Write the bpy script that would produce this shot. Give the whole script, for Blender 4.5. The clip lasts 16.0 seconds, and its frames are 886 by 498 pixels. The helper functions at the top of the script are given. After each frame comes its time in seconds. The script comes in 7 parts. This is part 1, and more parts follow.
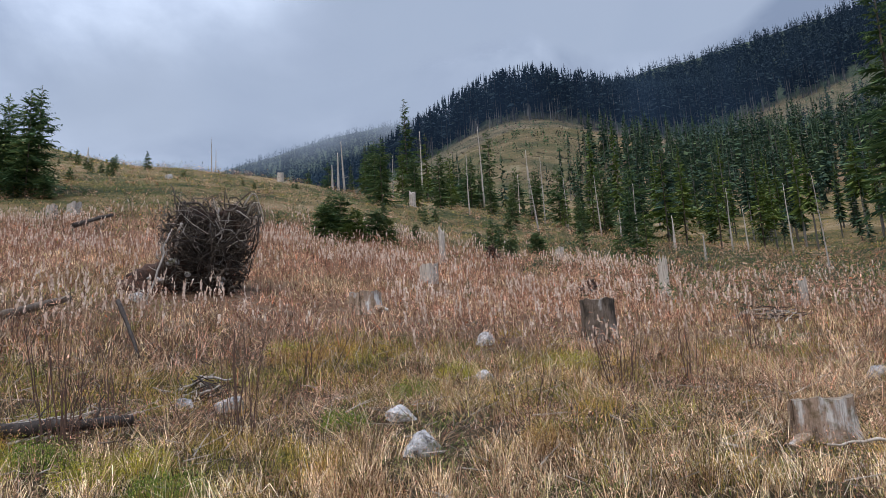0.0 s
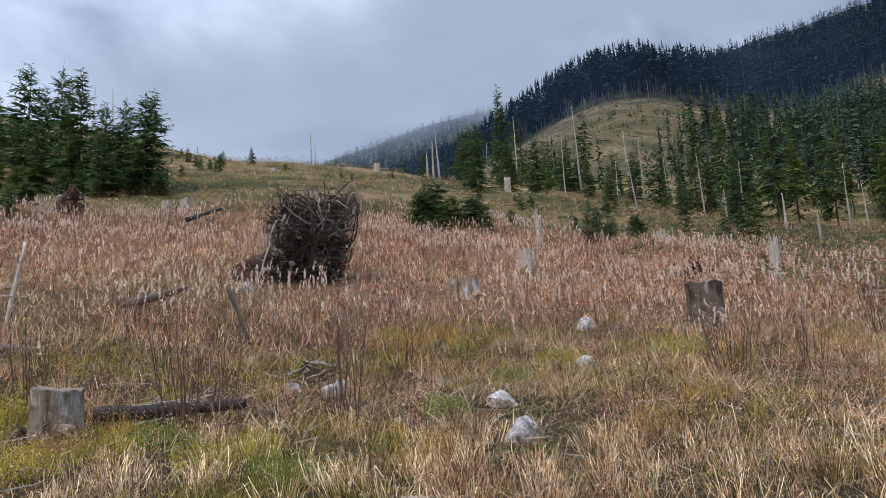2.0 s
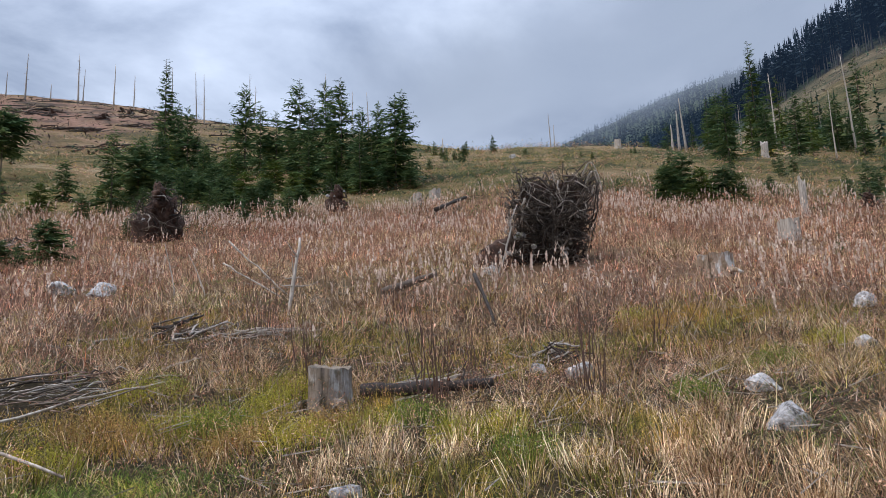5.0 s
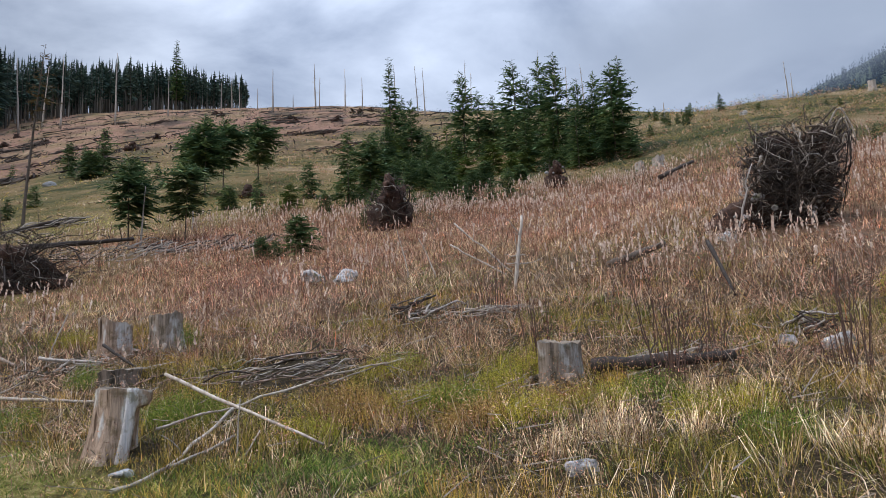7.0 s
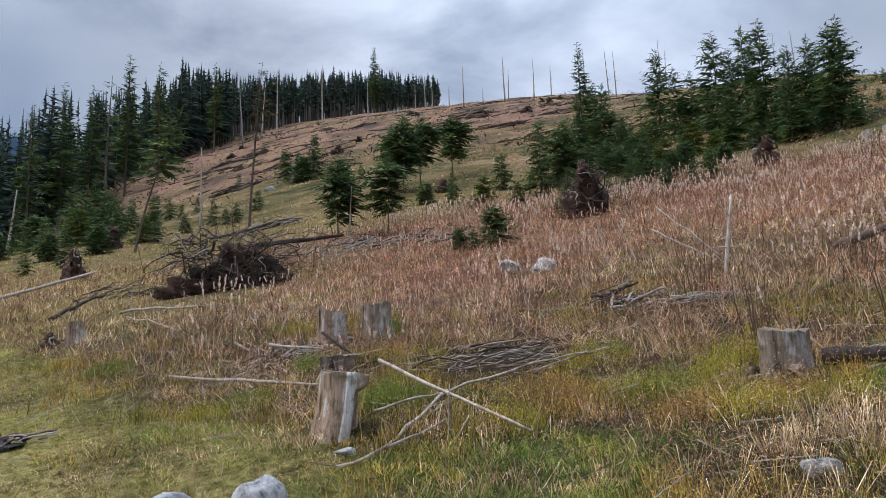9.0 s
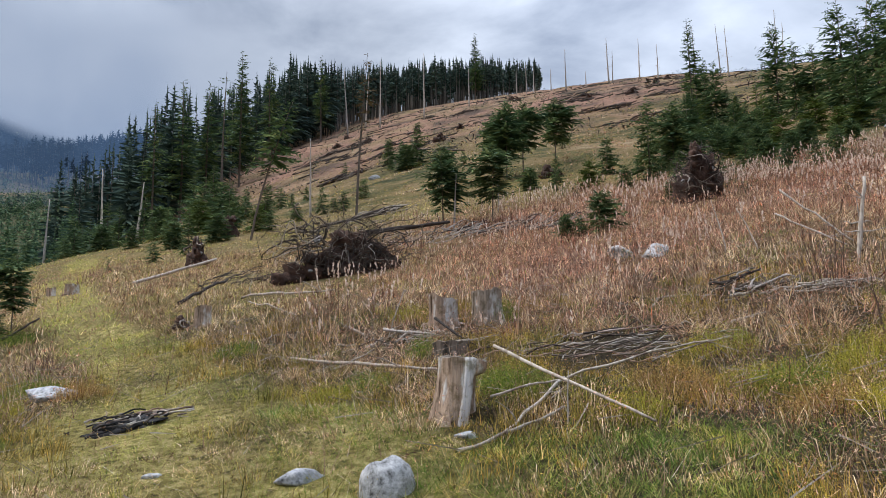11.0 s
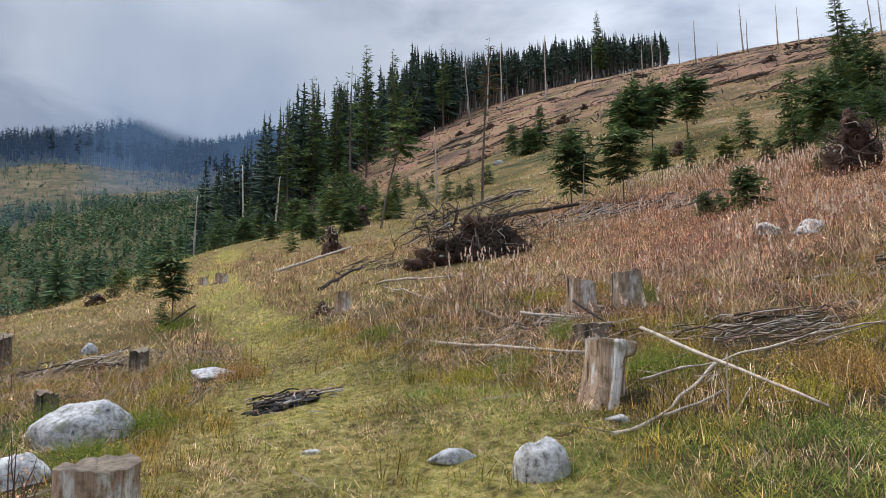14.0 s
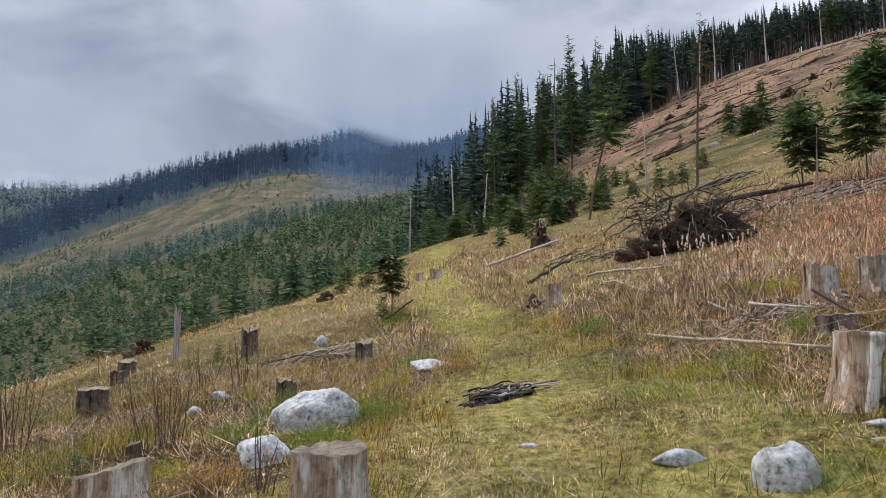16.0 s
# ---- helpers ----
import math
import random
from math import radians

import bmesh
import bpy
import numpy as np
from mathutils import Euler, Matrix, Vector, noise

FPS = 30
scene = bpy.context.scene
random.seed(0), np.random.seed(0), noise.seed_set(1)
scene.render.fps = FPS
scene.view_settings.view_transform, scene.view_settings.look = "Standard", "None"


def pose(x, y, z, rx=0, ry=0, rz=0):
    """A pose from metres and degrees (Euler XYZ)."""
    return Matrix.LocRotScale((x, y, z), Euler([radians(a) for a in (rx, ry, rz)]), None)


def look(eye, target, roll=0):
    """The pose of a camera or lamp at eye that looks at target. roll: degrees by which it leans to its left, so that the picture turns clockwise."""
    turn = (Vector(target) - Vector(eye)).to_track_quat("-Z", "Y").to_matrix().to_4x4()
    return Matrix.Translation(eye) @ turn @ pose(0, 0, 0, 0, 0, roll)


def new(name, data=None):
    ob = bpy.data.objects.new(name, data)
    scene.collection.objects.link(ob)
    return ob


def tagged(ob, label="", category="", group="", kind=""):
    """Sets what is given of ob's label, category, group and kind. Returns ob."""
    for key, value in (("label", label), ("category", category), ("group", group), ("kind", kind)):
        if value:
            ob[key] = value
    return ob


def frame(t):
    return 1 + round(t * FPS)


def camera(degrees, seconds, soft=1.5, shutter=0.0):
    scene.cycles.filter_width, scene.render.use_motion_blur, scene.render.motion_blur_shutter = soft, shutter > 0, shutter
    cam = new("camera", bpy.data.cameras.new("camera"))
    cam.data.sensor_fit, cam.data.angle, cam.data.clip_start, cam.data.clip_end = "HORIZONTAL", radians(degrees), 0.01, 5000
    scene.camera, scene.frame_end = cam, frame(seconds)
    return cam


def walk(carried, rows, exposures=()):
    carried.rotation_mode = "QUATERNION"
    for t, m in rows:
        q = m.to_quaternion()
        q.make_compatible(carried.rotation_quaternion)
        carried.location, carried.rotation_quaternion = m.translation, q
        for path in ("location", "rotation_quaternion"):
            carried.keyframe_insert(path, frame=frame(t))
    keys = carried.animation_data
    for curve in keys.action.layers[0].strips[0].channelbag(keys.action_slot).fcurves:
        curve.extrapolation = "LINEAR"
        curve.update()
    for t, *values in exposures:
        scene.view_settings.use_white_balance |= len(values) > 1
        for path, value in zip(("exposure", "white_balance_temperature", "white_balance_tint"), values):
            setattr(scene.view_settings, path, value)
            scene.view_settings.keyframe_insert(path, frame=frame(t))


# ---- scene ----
cam = camera(62.8, 16.0, soft=0.75)
PATH = [
    (0, (0.13, 0.091, 1.576), (0.108, 2.047, 1.989), -3.2),
    (0.5, (0.125, 0.093, 1.576), (0.053, 2.05, 1.982), -3.0),
    (1, (0.125, 0.102, 1.577), (-0.006, 2.058, 1.976), -2.9),
    (1.5, (0.116, 0.119, 1.576), (-0.082, 2.07, 1.97), -2.9),
    (2, (0.111, 0.124, 1.574), (-0.176, 2.065, 1.964), -2.9),
    (2.5, (0.099, 0.131, 1.577), (-0.281, 2.056, 1.962), -2.7),
    (3, (0.089, 0.146, 1.58), (-0.378, 2.053, 1.961), -2.6),
    (3.2, (0.094, 0.148, 1.576), (-0.411, 2.046, 1.956), -2.6),
    (5.3, (0.165, 0.171, 1.561), (-0.839, 1.862, 1.921), -2.1),
    (5.5, (0.151, 0.183, 1.551), (-0.912, 1.84, 1.904), -2.2),
    (6, (0.119, 0.198, 1.544), (-1.093, 1.752, 1.886), -2.1),
    (6.5, (0.128, 0.204, 1.546), (-1.195, 1.666, 1.88), -2.2),
    (7, (0.128, 0.217, 1.546), (-1.284, 1.594, 1.877), -2.4),
    (7.5, (0.127, 0.237, 1.539), (-1.362, 1.532, 1.868), -2.6),
    (8, (0.098, 0.243, 1.532), (-1.473, 1.437, 1.859), -2.6),
    (8.5, (0.071, 0.216, 1.536), (-1.589, 1.282, 1.862), -2.2),
    (9, (0.035, 0.199, 1.528), (-1.693, 1.153, 1.851), -1.6),
    (11.3, (-0.005, 0.059, 1.527), (-1.868, 0.729, 1.811), -0.6),
    (11.5, (-0.006, 0.049, 1.525), (-1.878, 0.696, 1.804), -0.6),
    (12, (-0.028, 0.03, 1.517), (-1.914, 0.634, 1.791), -0.6),
    (12.5, (-0.043, 0.006, 1.512), (-1.943, 0.57, 1.78), -0.6),
    (13, (-0.067, -0.027, 1.504), (-1.979, 0.495, 1.769), -0.7),
    (13.5, (-0.083, -0.051, 1.497), (-2.004, 0.437, 1.758), -0.9),
    (14, (-0.11, -0.052, 1.5), (-2.058, 0.324, 1.756), -0.6),
    (14.5, (-0.154, -0.065, 1.498), (-2.127, 0.144, 1.755), -0.2),
    (15, (-0.2, -0.075, 1.496), (-2.183, -0.032, 1.757), -0.0),
    (15.5, (-0.24, -0.069, 1.494), (-2.221, -0.171, 1.753), -0.2),
    (16, (-0.249, -0.065, 1.491), (-2.225, -0.256, 1.735), -0.4),
]
walk(cam, [(t, look(eye, target, roll)) for t, eye, target, roll in PATH], [(0, 0.60, 6330, 11), (6, 0.60, 6400, 11), (9, 0.58, 6500, 11), (12, 0.80, 6800, 10), (16, 0.82, 7050, 11)])

# ---- world and light ----


def make_world():
    w = bpy.data.worlds.new("overcast_sky")
    scene.world = w
    w.use_nodes = True
    nt = w.node_tree
    nt.nodes.clear()
    N, L = nt.nodes.new, nt.links.new
    out = N("ShaderNodeOutputWorld")
    sky = N("ShaderNodeTexSky")
    sky.sky_type, sky.sun_disc = "NISHITA", False
    sky.sun_elevation, sky.sun_rotation = radians(42), radians(-150)
    b1 = N("ShaderNodeBackground")
    b1.inputs[1].default_value = 0.08
    L(sky.outputs[0], b1.inputs[0])
    # cloud deck: the way of sight meets a flat layer overhead
    tc = N("ShaderNodeTexCoord")
    sep = N("ShaderNodeSeparateXYZ")
    L(tc.outputs["Generated"], sep.inputs[0])
    up = N("ShaderNodeMath"); up.operation = "MAXIMUM"; up.inputs[1].default_value = 0.02
    L(sep.outputs[2], up.inputs[0])
    add = N("ShaderNodeMath"); add.operation = "ADD"; add.inputs[1].default_value = 0.12
    L(up.outputs[0], add.inputs[0])
    div = N("ShaderNodeVectorMath"); div.operation = "DIVIDE"
    comb = N("ShaderNodeCombineXYZ")
    for i in range(3):
        L(add.outputs[0], comb.inputs[i])
    L(tc.outputs["Generated"], div.inputs[0]); L(comb.outputs[0], div.inputs[1])
    n1 = N("ShaderNodeTexNoise")
    n1.inputs["Scale"].default_value, n1.inputs["Detail"].default_value, n1.inputs["Roughness"].default_value = 1.5, 8, 0.55
    n1.inputs["Distortion"].default_value = 0.35
    L(div.outputs[0], n1.inputs["Vector"])
    ramp = N("ShaderNodeValToRGB")
    e = ramp.color_ramp.elements
    e[0].position, e[0].color = 0.36, (0.20, 0.245, 0.335, 1)
    e[1].position, e[1].color = 0.64, (0.46, 0.525, 0.64, 1)
    L(n1.outputs[0], ramp.inputs[0])
    # an overcast sky is about three times brighter overhead than low down
    z2 = N("ShaderNodeMath"); z2.operation = "POWER"; z2.inputs[1].default_value = 5.0
    L(up.outputs[0], z2.inputs[0])
    st = N("ShaderNodeMath"); st.operation = "MULTIPLY_ADD"; st.inputs[1].default_value = 6.0; st.inputs[2].default_value = 0.80
    L(z2.outputs[0], st.inputs[0])
    # the cloud is thinner, and the sky brighter, over the upper slope
    dot = N("ShaderNodeVectorMath"); dot.operation = "DOT_PRODUCT"
    L(tc.outputs["Generated"], dot.inputs[0])
    dot.inputs[1].default_value = (-0.60, 0.66, 0.45)
    thin = N("ShaderNodeMapRange"); thin.interpolation_type = "SMOOTHSTEP"
    thin.inputs[1].default_value, thin.inputs[2].default_value, thin.inputs[3].default_value, thin.inputs[4].default_value = 0.86, 1.0, 1.0, 1.42
    L(dot.outputs["Value"], thin.inputs[0])
    bright = N("ShaderNodeMath"); bright.operation = "MULTIPLY"
    L(st.outputs[0], bright.inputs[0]); L(thin.outputs[0], bright.inputs[1])
    b2 = N("ShaderNodeBackground")
    L(ramp.outputs[0], b2.inputs[0]); L(bright.outputs[0], b2.inputs[1])
    mix = N("ShaderNodeMixShader"); mix.inputs[0].default_value = 0.92
    L(b1.outputs[0], mix.inputs[1]); L(b2.outputs[0], mix.inputs[2]); L(mix.outputs[0], out.inputs[0])


make_world()
sun_data = bpy.data.lights.new("sun", "SUN")
sun_data.energy, sun_data.angle, sun_data.color = 1.5, radians(14), (1.0, 0.94, 0.87)
sun = new("sun", sun_data)
sun.matrix_world = look((0, 0, 50), (14, 26, 15))


# ---- materials ----
def material(name, rough=0.85, spec=0.25):
    m = bpy.data.materials.new(name)
    m.use_nodes = True
    b = m.node_tree.nodes["Principled BSDF"]
    b.inputs["Roughness"].default_value = rough
    b.inputs["Specular IOR Level"].default_value = spec
    return m, m.node_tree, b


def ramp_node(nt, stops):
    r = nt.nodes.new("ShaderNodeValToRGB")
    e = r.color_ramp.elements
    while len(e) < len(stops):
        e.new(0.5)
    for el, (p, c) in zip(e, stops):
        el.position, el.color = p, (*c, 1)
    return r


def noise_node(nt, scale, detail=4, rough=0.55, vec=None):
    n = nt.nodes.new("ShaderNodeTexNoise")
    n.inputs["Scale"].default_value, n.inputs["Detail"].default_value, n.inputs["Roughness"].default_value = scale, detail, rough
    if vec is None:
        vec = nt.nodes.new("ShaderNodeTexCoord").outputs["Object"]
    nt.links.new(vec, n.inputs["Vector"])
    return n


def mixed(nt, fac, a, b, mode="MIX"):
    m = nt.nodes.new("ShaderNodeMix")
    m.data_type, m.blend_type = "RGBA", mode
    for sock, v in ((m.inputs[0], fac), (m.inputs[6], a), (m.inputs[7], b)):
        if isinstance(v, (int, float)):
            sock.default_value = v
        elif isinstance(v, tuple):
            sock.default_value = (*v, 1)
        else:
            nt.links.new(v, sock)
    return m.outputs[2]


def leafy(name, stops, patch_scale=0.35, patch=((0.7, 0.7, 0.7), (1.25, 1.2, 1.1)), rough=0.8, through_light=0.12, clump=None):
    """Leaves and blades: each island its own tone, drifting over the ground in patches."""
    m, nt, b = material(name, rough, 0.08)
    geo = nt.nodes.new("ShaderNodeNewGeometry")
    r = ramp_node(nt, stops)
    nt.links.new(geo.outputs["Random Per Island"], r.inputs[0])
    n = noise_node(nt, patch_scale, 3, 0.5, geo.outputs["Position"])
    pr = ramp_node(nt, [(0.3, patch[0]), (0.7, patch[1])])
    nt.links.new(n.outputs[0], pr.inputs[0])
    col = mixed(nt, 1.0, r.outputs[0], pr.outputs[0], "MULTIPLY")
    if clump:  # tufts differ in freshness; the strong contrast also stands in for shade between them
        n2 = noise_node(nt, clump[0], 2, 0.5, geo.outputs["Position"])
        cr = ramp_node(nt, [(0.34, clump[1]), (0.50, (0.95, 0.95, 0.95)), (0.66, clump[2])])
        nt.links.new(n2.outputs[0], cr.inputs[0])
        col = mixed(nt, 1.0, col, cr.outputs[0], "MULTIPLY")
    nt.links.new(col, b.inputs["Base Color"])
    if through_light:
        t = nt.nodes.new("ShaderNodeBsdfTranslucent")
        nt.links.new(col, t.inputs[0])
        mx = nt.nodes.new("ShaderNodeMixShader")
        mx.inputs[0].default_value = through_light
        nt.links.new(b.outputs[0], mx.inputs[1])
        nt.links.new(t.outputs[0], mx.inputs[2])
        nt.links.new(mx.outputs[0], nt.nodes["Material Output"].inputs[0])
    return m


def grained(name, stops, scale=(1, 1, 1), size=6.0, rough=0.85, bump=0.4, dist=0.02, second=None):
    """Wood, bark, stone or soil: stretched noise with relief; second = (colour, scale, low, high) adds blotches."""
    m, nt, b = material(name, rough, 0.25)
    tc = nt.nodes.new("ShaderNodeTexCoord")
    mp = nt.nodes.new("ShaderNodeMapping")
    mp.inputs["Scale"].default_value = scale
    nt.links.new(tc.outputs["Object"], mp.inputs[0])
    n = noise_node(nt, size, 8, 0.65, mp.outputs[0])
    r = ramp_node(nt, stops)
    nt.links.new(n.outputs[0], r.inputs[0])
    col = r.outputs[0]
    oi = nt.nodes.new("ShaderNodeObjectInfo")
    vr = ramp_node(nt, [(0.0, (0.78, 0.78, 0.80)), (1.0, (1.15, 1.12, 1.08))])
    nt.links.new(oi.outputs["Random"], vr.inputs[0])
    col = mixed(nt, 1.0, col, vr.outputs[0], "MULTIPLY")
    if second:
        v2, s2 = tc.outputs["Object"], second[1]
        if isinstance(s2, tuple):  # long blotches that run with the grain
            mp2 = nt.nodes.new("ShaderNodeMapping")
            mp2.inputs["Scale"].default_value = (1, 1, s2[1] / s2[0])
            nt.links.new(v2, mp2.inputs[0])
            v2, s2 = mp2.outputs[0], s2[0]
        n2 = noise_node(nt, s2, 5, 0.6, v2)
        r2 = ramp_node(nt, [(second[2], (0, 0, 0)), (second[3], (1, 1, 1))])
        nt.links.new(n2.outputs[0], r2.inputs[0])
        if isinstance(second[1], tuple):
            col = mixed(nt, r2.outputs[0], col, mixed(nt, 1.0, col, second[0], "MULTIPLY"))
        else:
            col = mixed(nt, r2.outputs[0], col, second[0])
    nt.links.new(col, b.inputs["Base Color"])
    bp = nt.nodes.new("ShaderNodeBump")
    bp.inputs["Strength"].default_value, bp.inputs["Distance"].default_value = bump, dist
    nt.links.new(n.outputs[0], bp.inputs["Height"])
    nt.links.new(bp.outputs[0], b.inputs["Normal"])
    return m


# tones run from near black to pale, imitating shadow contrast between blades
M_STRAW = leafy("dry_straw_grass", [(0.0, (0.05, 0.028, 0.016)), (0.28, (0.28, 0.18, 0.10)), (0.60, (0.68, 0.50, 0.33)), (0.88, (0.96, 0.83, 0.64)), (1.0, (0.44, 0.40, 0.12))], 0.6, ((0.84, 0.70, 0.58), (1.25, 1.20, 1.12)), clump=(3.4, (0.34, 0.29, 0.25), (1.45, 1.42, 1.36)))
M_GREEN = leafy("green_grass", [(0.0, (0.06, 0.12, 0.025)), (0.35, (0.15, 0.25, 0.05)), (0.65, (0.30, 0.38, 0.09)), (0.88, (0.56, 0.50, 0.20)), (1.0, (0.84, 0.70, 0.45))], 0.9, ((0.75, 0.92, 0.72), (1.35, 1.08, 0.95)), clump=(3.0, (0.50, 0.62, 0.50), (1.45, 1.25, 1.1)))
M_RUST = leafy("rusty_herb_leaves", [(0.0, (0.07, 0.032, 0.024)), (0.25, (0.31, 0.15, 0.105)), (0.6, (0.62, 0.375, 0.265)), (0.95, (0.90, 0.69, 0.53)), (1.0, (0.72, 0.20, 0.06))], 0.55, ((0.78, 0.66, 0.60), (1.22, 1.15, 1.1)), 0.8, 0.2, clump=(2.2, (0.48, 0.38, 0.32), (1.5, 1.38, 1.28)))
M_HEATH = leafy("bilberry_leaves", [(0.0, (0.05, 0.05, 0.018)), (0.35, (0.18, 0.155, 0.05)), (0.7, (0.42, 0.31, 0.10)), (1.0, (0.70, 0.53, 0.20))], 0.8, ((0.72, 0.95, 0.65), (1.22, 0.96, 0.74)), clump=(2.6, (0.50, 0.58, 0.5), (1.45, 1.35, 1.1)))
M_FLUFF = leafy("seed_fluff", [(0.0, (0.48, 0.34, 0.26)), (0.5, (0.74, 0.58, 0.47)), (1.0, (0.92, 0.82, 0.70))], 0.5, ((0.78, 0.72, 0.68), (1.1, 1.1, 1.1)), 0.95, 0.25)
M_SHOOT = leafy("dark_sapling_bark", [(0.0, (0.05, 0.03, 0.026)), (0.6, (0.11, 0.07, 0.058)), (1.0, (0.18, 0.125, 0.10))], through_light=0)
M_STEM = leafy("red_brown_stems", [(0.0, (0.09, 0.045, 0.035)), (0.5, (0.24, 0.14, 0.10)), (1.0, (0.45, 0.31, 0.22))], through_light=0)
M_NEEDLE = leafy("spruce_needles", [(0.0, (0.03, 0.06, 0.034)), (0.5, (0.075, 0.125, 0.06)), (0.85, (0.13, 0.185, 0.08)), (1.0, (0.21, 0.24, 0.10))], 0.35, ((0.75, 0.8, 0.8), (1.3, 1.22, 1.0)), 0.7, 0.25)
M_NEEDLE_LIGHT = leafy("light_spruce_needles", [(0.0, (0.045, 0.075, 0.02)), (0.6, (0.10, 0.145, 0.04)), (1.0, (0.20, 0.23, 0.06))], 0.1, ((0.7, 0.75, 0.8), (1.2, 1.15, 1.0)), 0.7, 0.2)
# far needles: the blue of distance haze is painted into their colour
M_NEEDLE_HAZY = leafy("haze_tinted_spruce_needles", [(0.0, (0.009, 0.016, 0.022)), (0.6, (0.017, 0.028, 0.034)), (1.0, (0.030, 0.045, 0.046))], 0.12, ((0.75, 0.8, 0.85), (1.3, 1.28, 1.25)), 0.95, 0.05)
M_NEEDLE_SHOULDER = leafy("shoulder_spruce_needles", [(0.0, (0.028, 0.048, 0.042)), (0.6, (0.054, 0.083, 0.066)), (1.0, (0.10, 0.135, 0.095))], 0.12, ((0.75, 0.8, 0.85), (1.3, 1.28, 1.25)), 0.95, 0.08)
M_NEEDLE_YOUNG = leafy("young_spruce_needles", [(0.0, (0.022, 0.042, 0.034)), (0.6, (0.048, 0.080, 0.055)), (1.0, (0.095, 0.130, 0.070))], 0.14, ((0.6, 0.7, 0.8), (1.6, 1.5, 1.2)), 0.9, 0.12)
M_PLANTED = leafy("planted_spruce_needles", [(0.0, (0.036, 0.072, 0.050)), (0.6, (0.086, 0.145, 0.088)), (1.0, (0.155, 0.215, 0.11))], 0.14, ((0.65, 0.75, 0.8), (1.5, 1.4, 1.15)), 0.9, 0.15)
M_DRYCROWN = leafy("dry_brown_needles", [(0.0, (0.10, 0.07, 0.04)), (1.0, (0.20, 0.16, 0.09))], 0.1, through_light=0.1)
M_BARK = grained("spruce_bark", [(0.3, (0.06, 0.045, 0.035)), (0.6, (0.15, 0.12, 0.095)), (0.8, (0.24, 0.20, 0.165))], (4, 4, 0.7), 4, bump=0.6)
M_SNAG = grained("weathered_grey_wood", [(0.3, (0.13, 0.105, 0.085)), (0.48, (0.37, 0.325, 0.28)), (0.75, (0.58, 0.53, 0.47))], (14, 14, 1.0), 3, bump=0.5)
M_TRUNKFAR = leafy("pale_standing_trunks", [(0.0, (0.06, 0.055, 0.05)), (0.6, (0.13, 0.12, 0.11)), (0.9, (0.19, 0.18, 0.165)), (1.0, (0.30, 0.285, 0.265))], 0.05, through_light=0)


def weathered_wood(name, silver, tan, dark, bare=0.5):
    """Old wood: bleached patches and remains of bark, fine upright grain, dark checks."""
    m, nt, b = material(name, 0.9, 0.2)
    tc = nt.nodes.new("ShaderNodeTexCoord")

    def stretched(scale, size, detail, rough):
        mp = nt.nodes.new("ShaderNodeMapping")
        mp.inputs["Scale"].default_value = scale
        nt.links.new(tc.outputs["Object"], mp.inputs[0])
        return noise_node(nt, size, detail, rough, mp.outputs[0]).outputs[0]
    blotch = stretched((1, 1, 0.45), 5.5, 5, 0.6)
    r = ramp_node(nt, [(bare - 0.16, dark), (bare - 0.06, tan), (bare + 0.04, tan), (bare + 0.12, silver)])
    nt.links.new(blotch, r.inputs[0])
    grain = stretched((1, 1, 0.05), 70, 4, 0.6)
    g = ramp_node(nt, [(0.30, (0.55, 0.52, 0.50)), (0.52, (1.0, 1.0, 1.0)), (0.75, (1.2, 1.2, 1.2))])
    nt.links.new(grain, g.inputs[0])
    col = mixed(nt, 1.0, r.outputs[0], g.outputs[0], "MULTIPLY")
    check = stretched((1, 1, 0.10), 16, 3, 0.5)
    c = ramp_node(nt, [(0.30, (0.25, 0.22, 0.20)), (0.37, (1, 1, 1))])
    nt.links.new(check, c.inputs[0])
    col = mixed(nt, 1.0, col, c.outputs[0], "MULTIPLY")
    stain = noise_node(nt, 11, 5, 0.65, tc.outputs["Object"])
    st = ramp_node(nt, [(0.36, (0.55, 0.54, 0.45)), (0.5, (1, 1, 1))])
    nt.links.new(stain.outputs[0], st.inputs[0])
    col = mixed(nt, 1.0, col, st.outputs[0], "MULTIPLY")
    oi = nt.nodes.new("ShaderNodeObjectInfo")
    vr = ramp_node(nt, [(0.0, (0.82, 0.80, 0.80)), (1.0, (1.12, 1.12, 1.10))])
    nt.links.new(oi.outputs["Random"], vr.inputs[0])
    nt.links.new(mixed(nt, 1.0, col, vr.outputs[0], "MULTIPLY"), b.inputs["Base Color"])
    bp = nt.nodes.new("ShaderNodeBump")
    bp.inputs["Strength"].default_value, bp.inputs["Distance"].default_value = 0.8, 0.02
    nt.links.new(grain, bp.inputs["Height"])
    bp2 = nt.nodes.new("ShaderNodeBump")
    bp2.inputs["Strength"].default_value, bp2.inputs["Distance"].default_value = 0.8, 0.03
    nt.links.new(blotch, bp2.inputs["Height"]); nt.links.new(bp.outputs[0], bp2.inputs["Normal"])
    nt.links.new(bp2.outputs[0], b.inputs["Normal"])
    return m


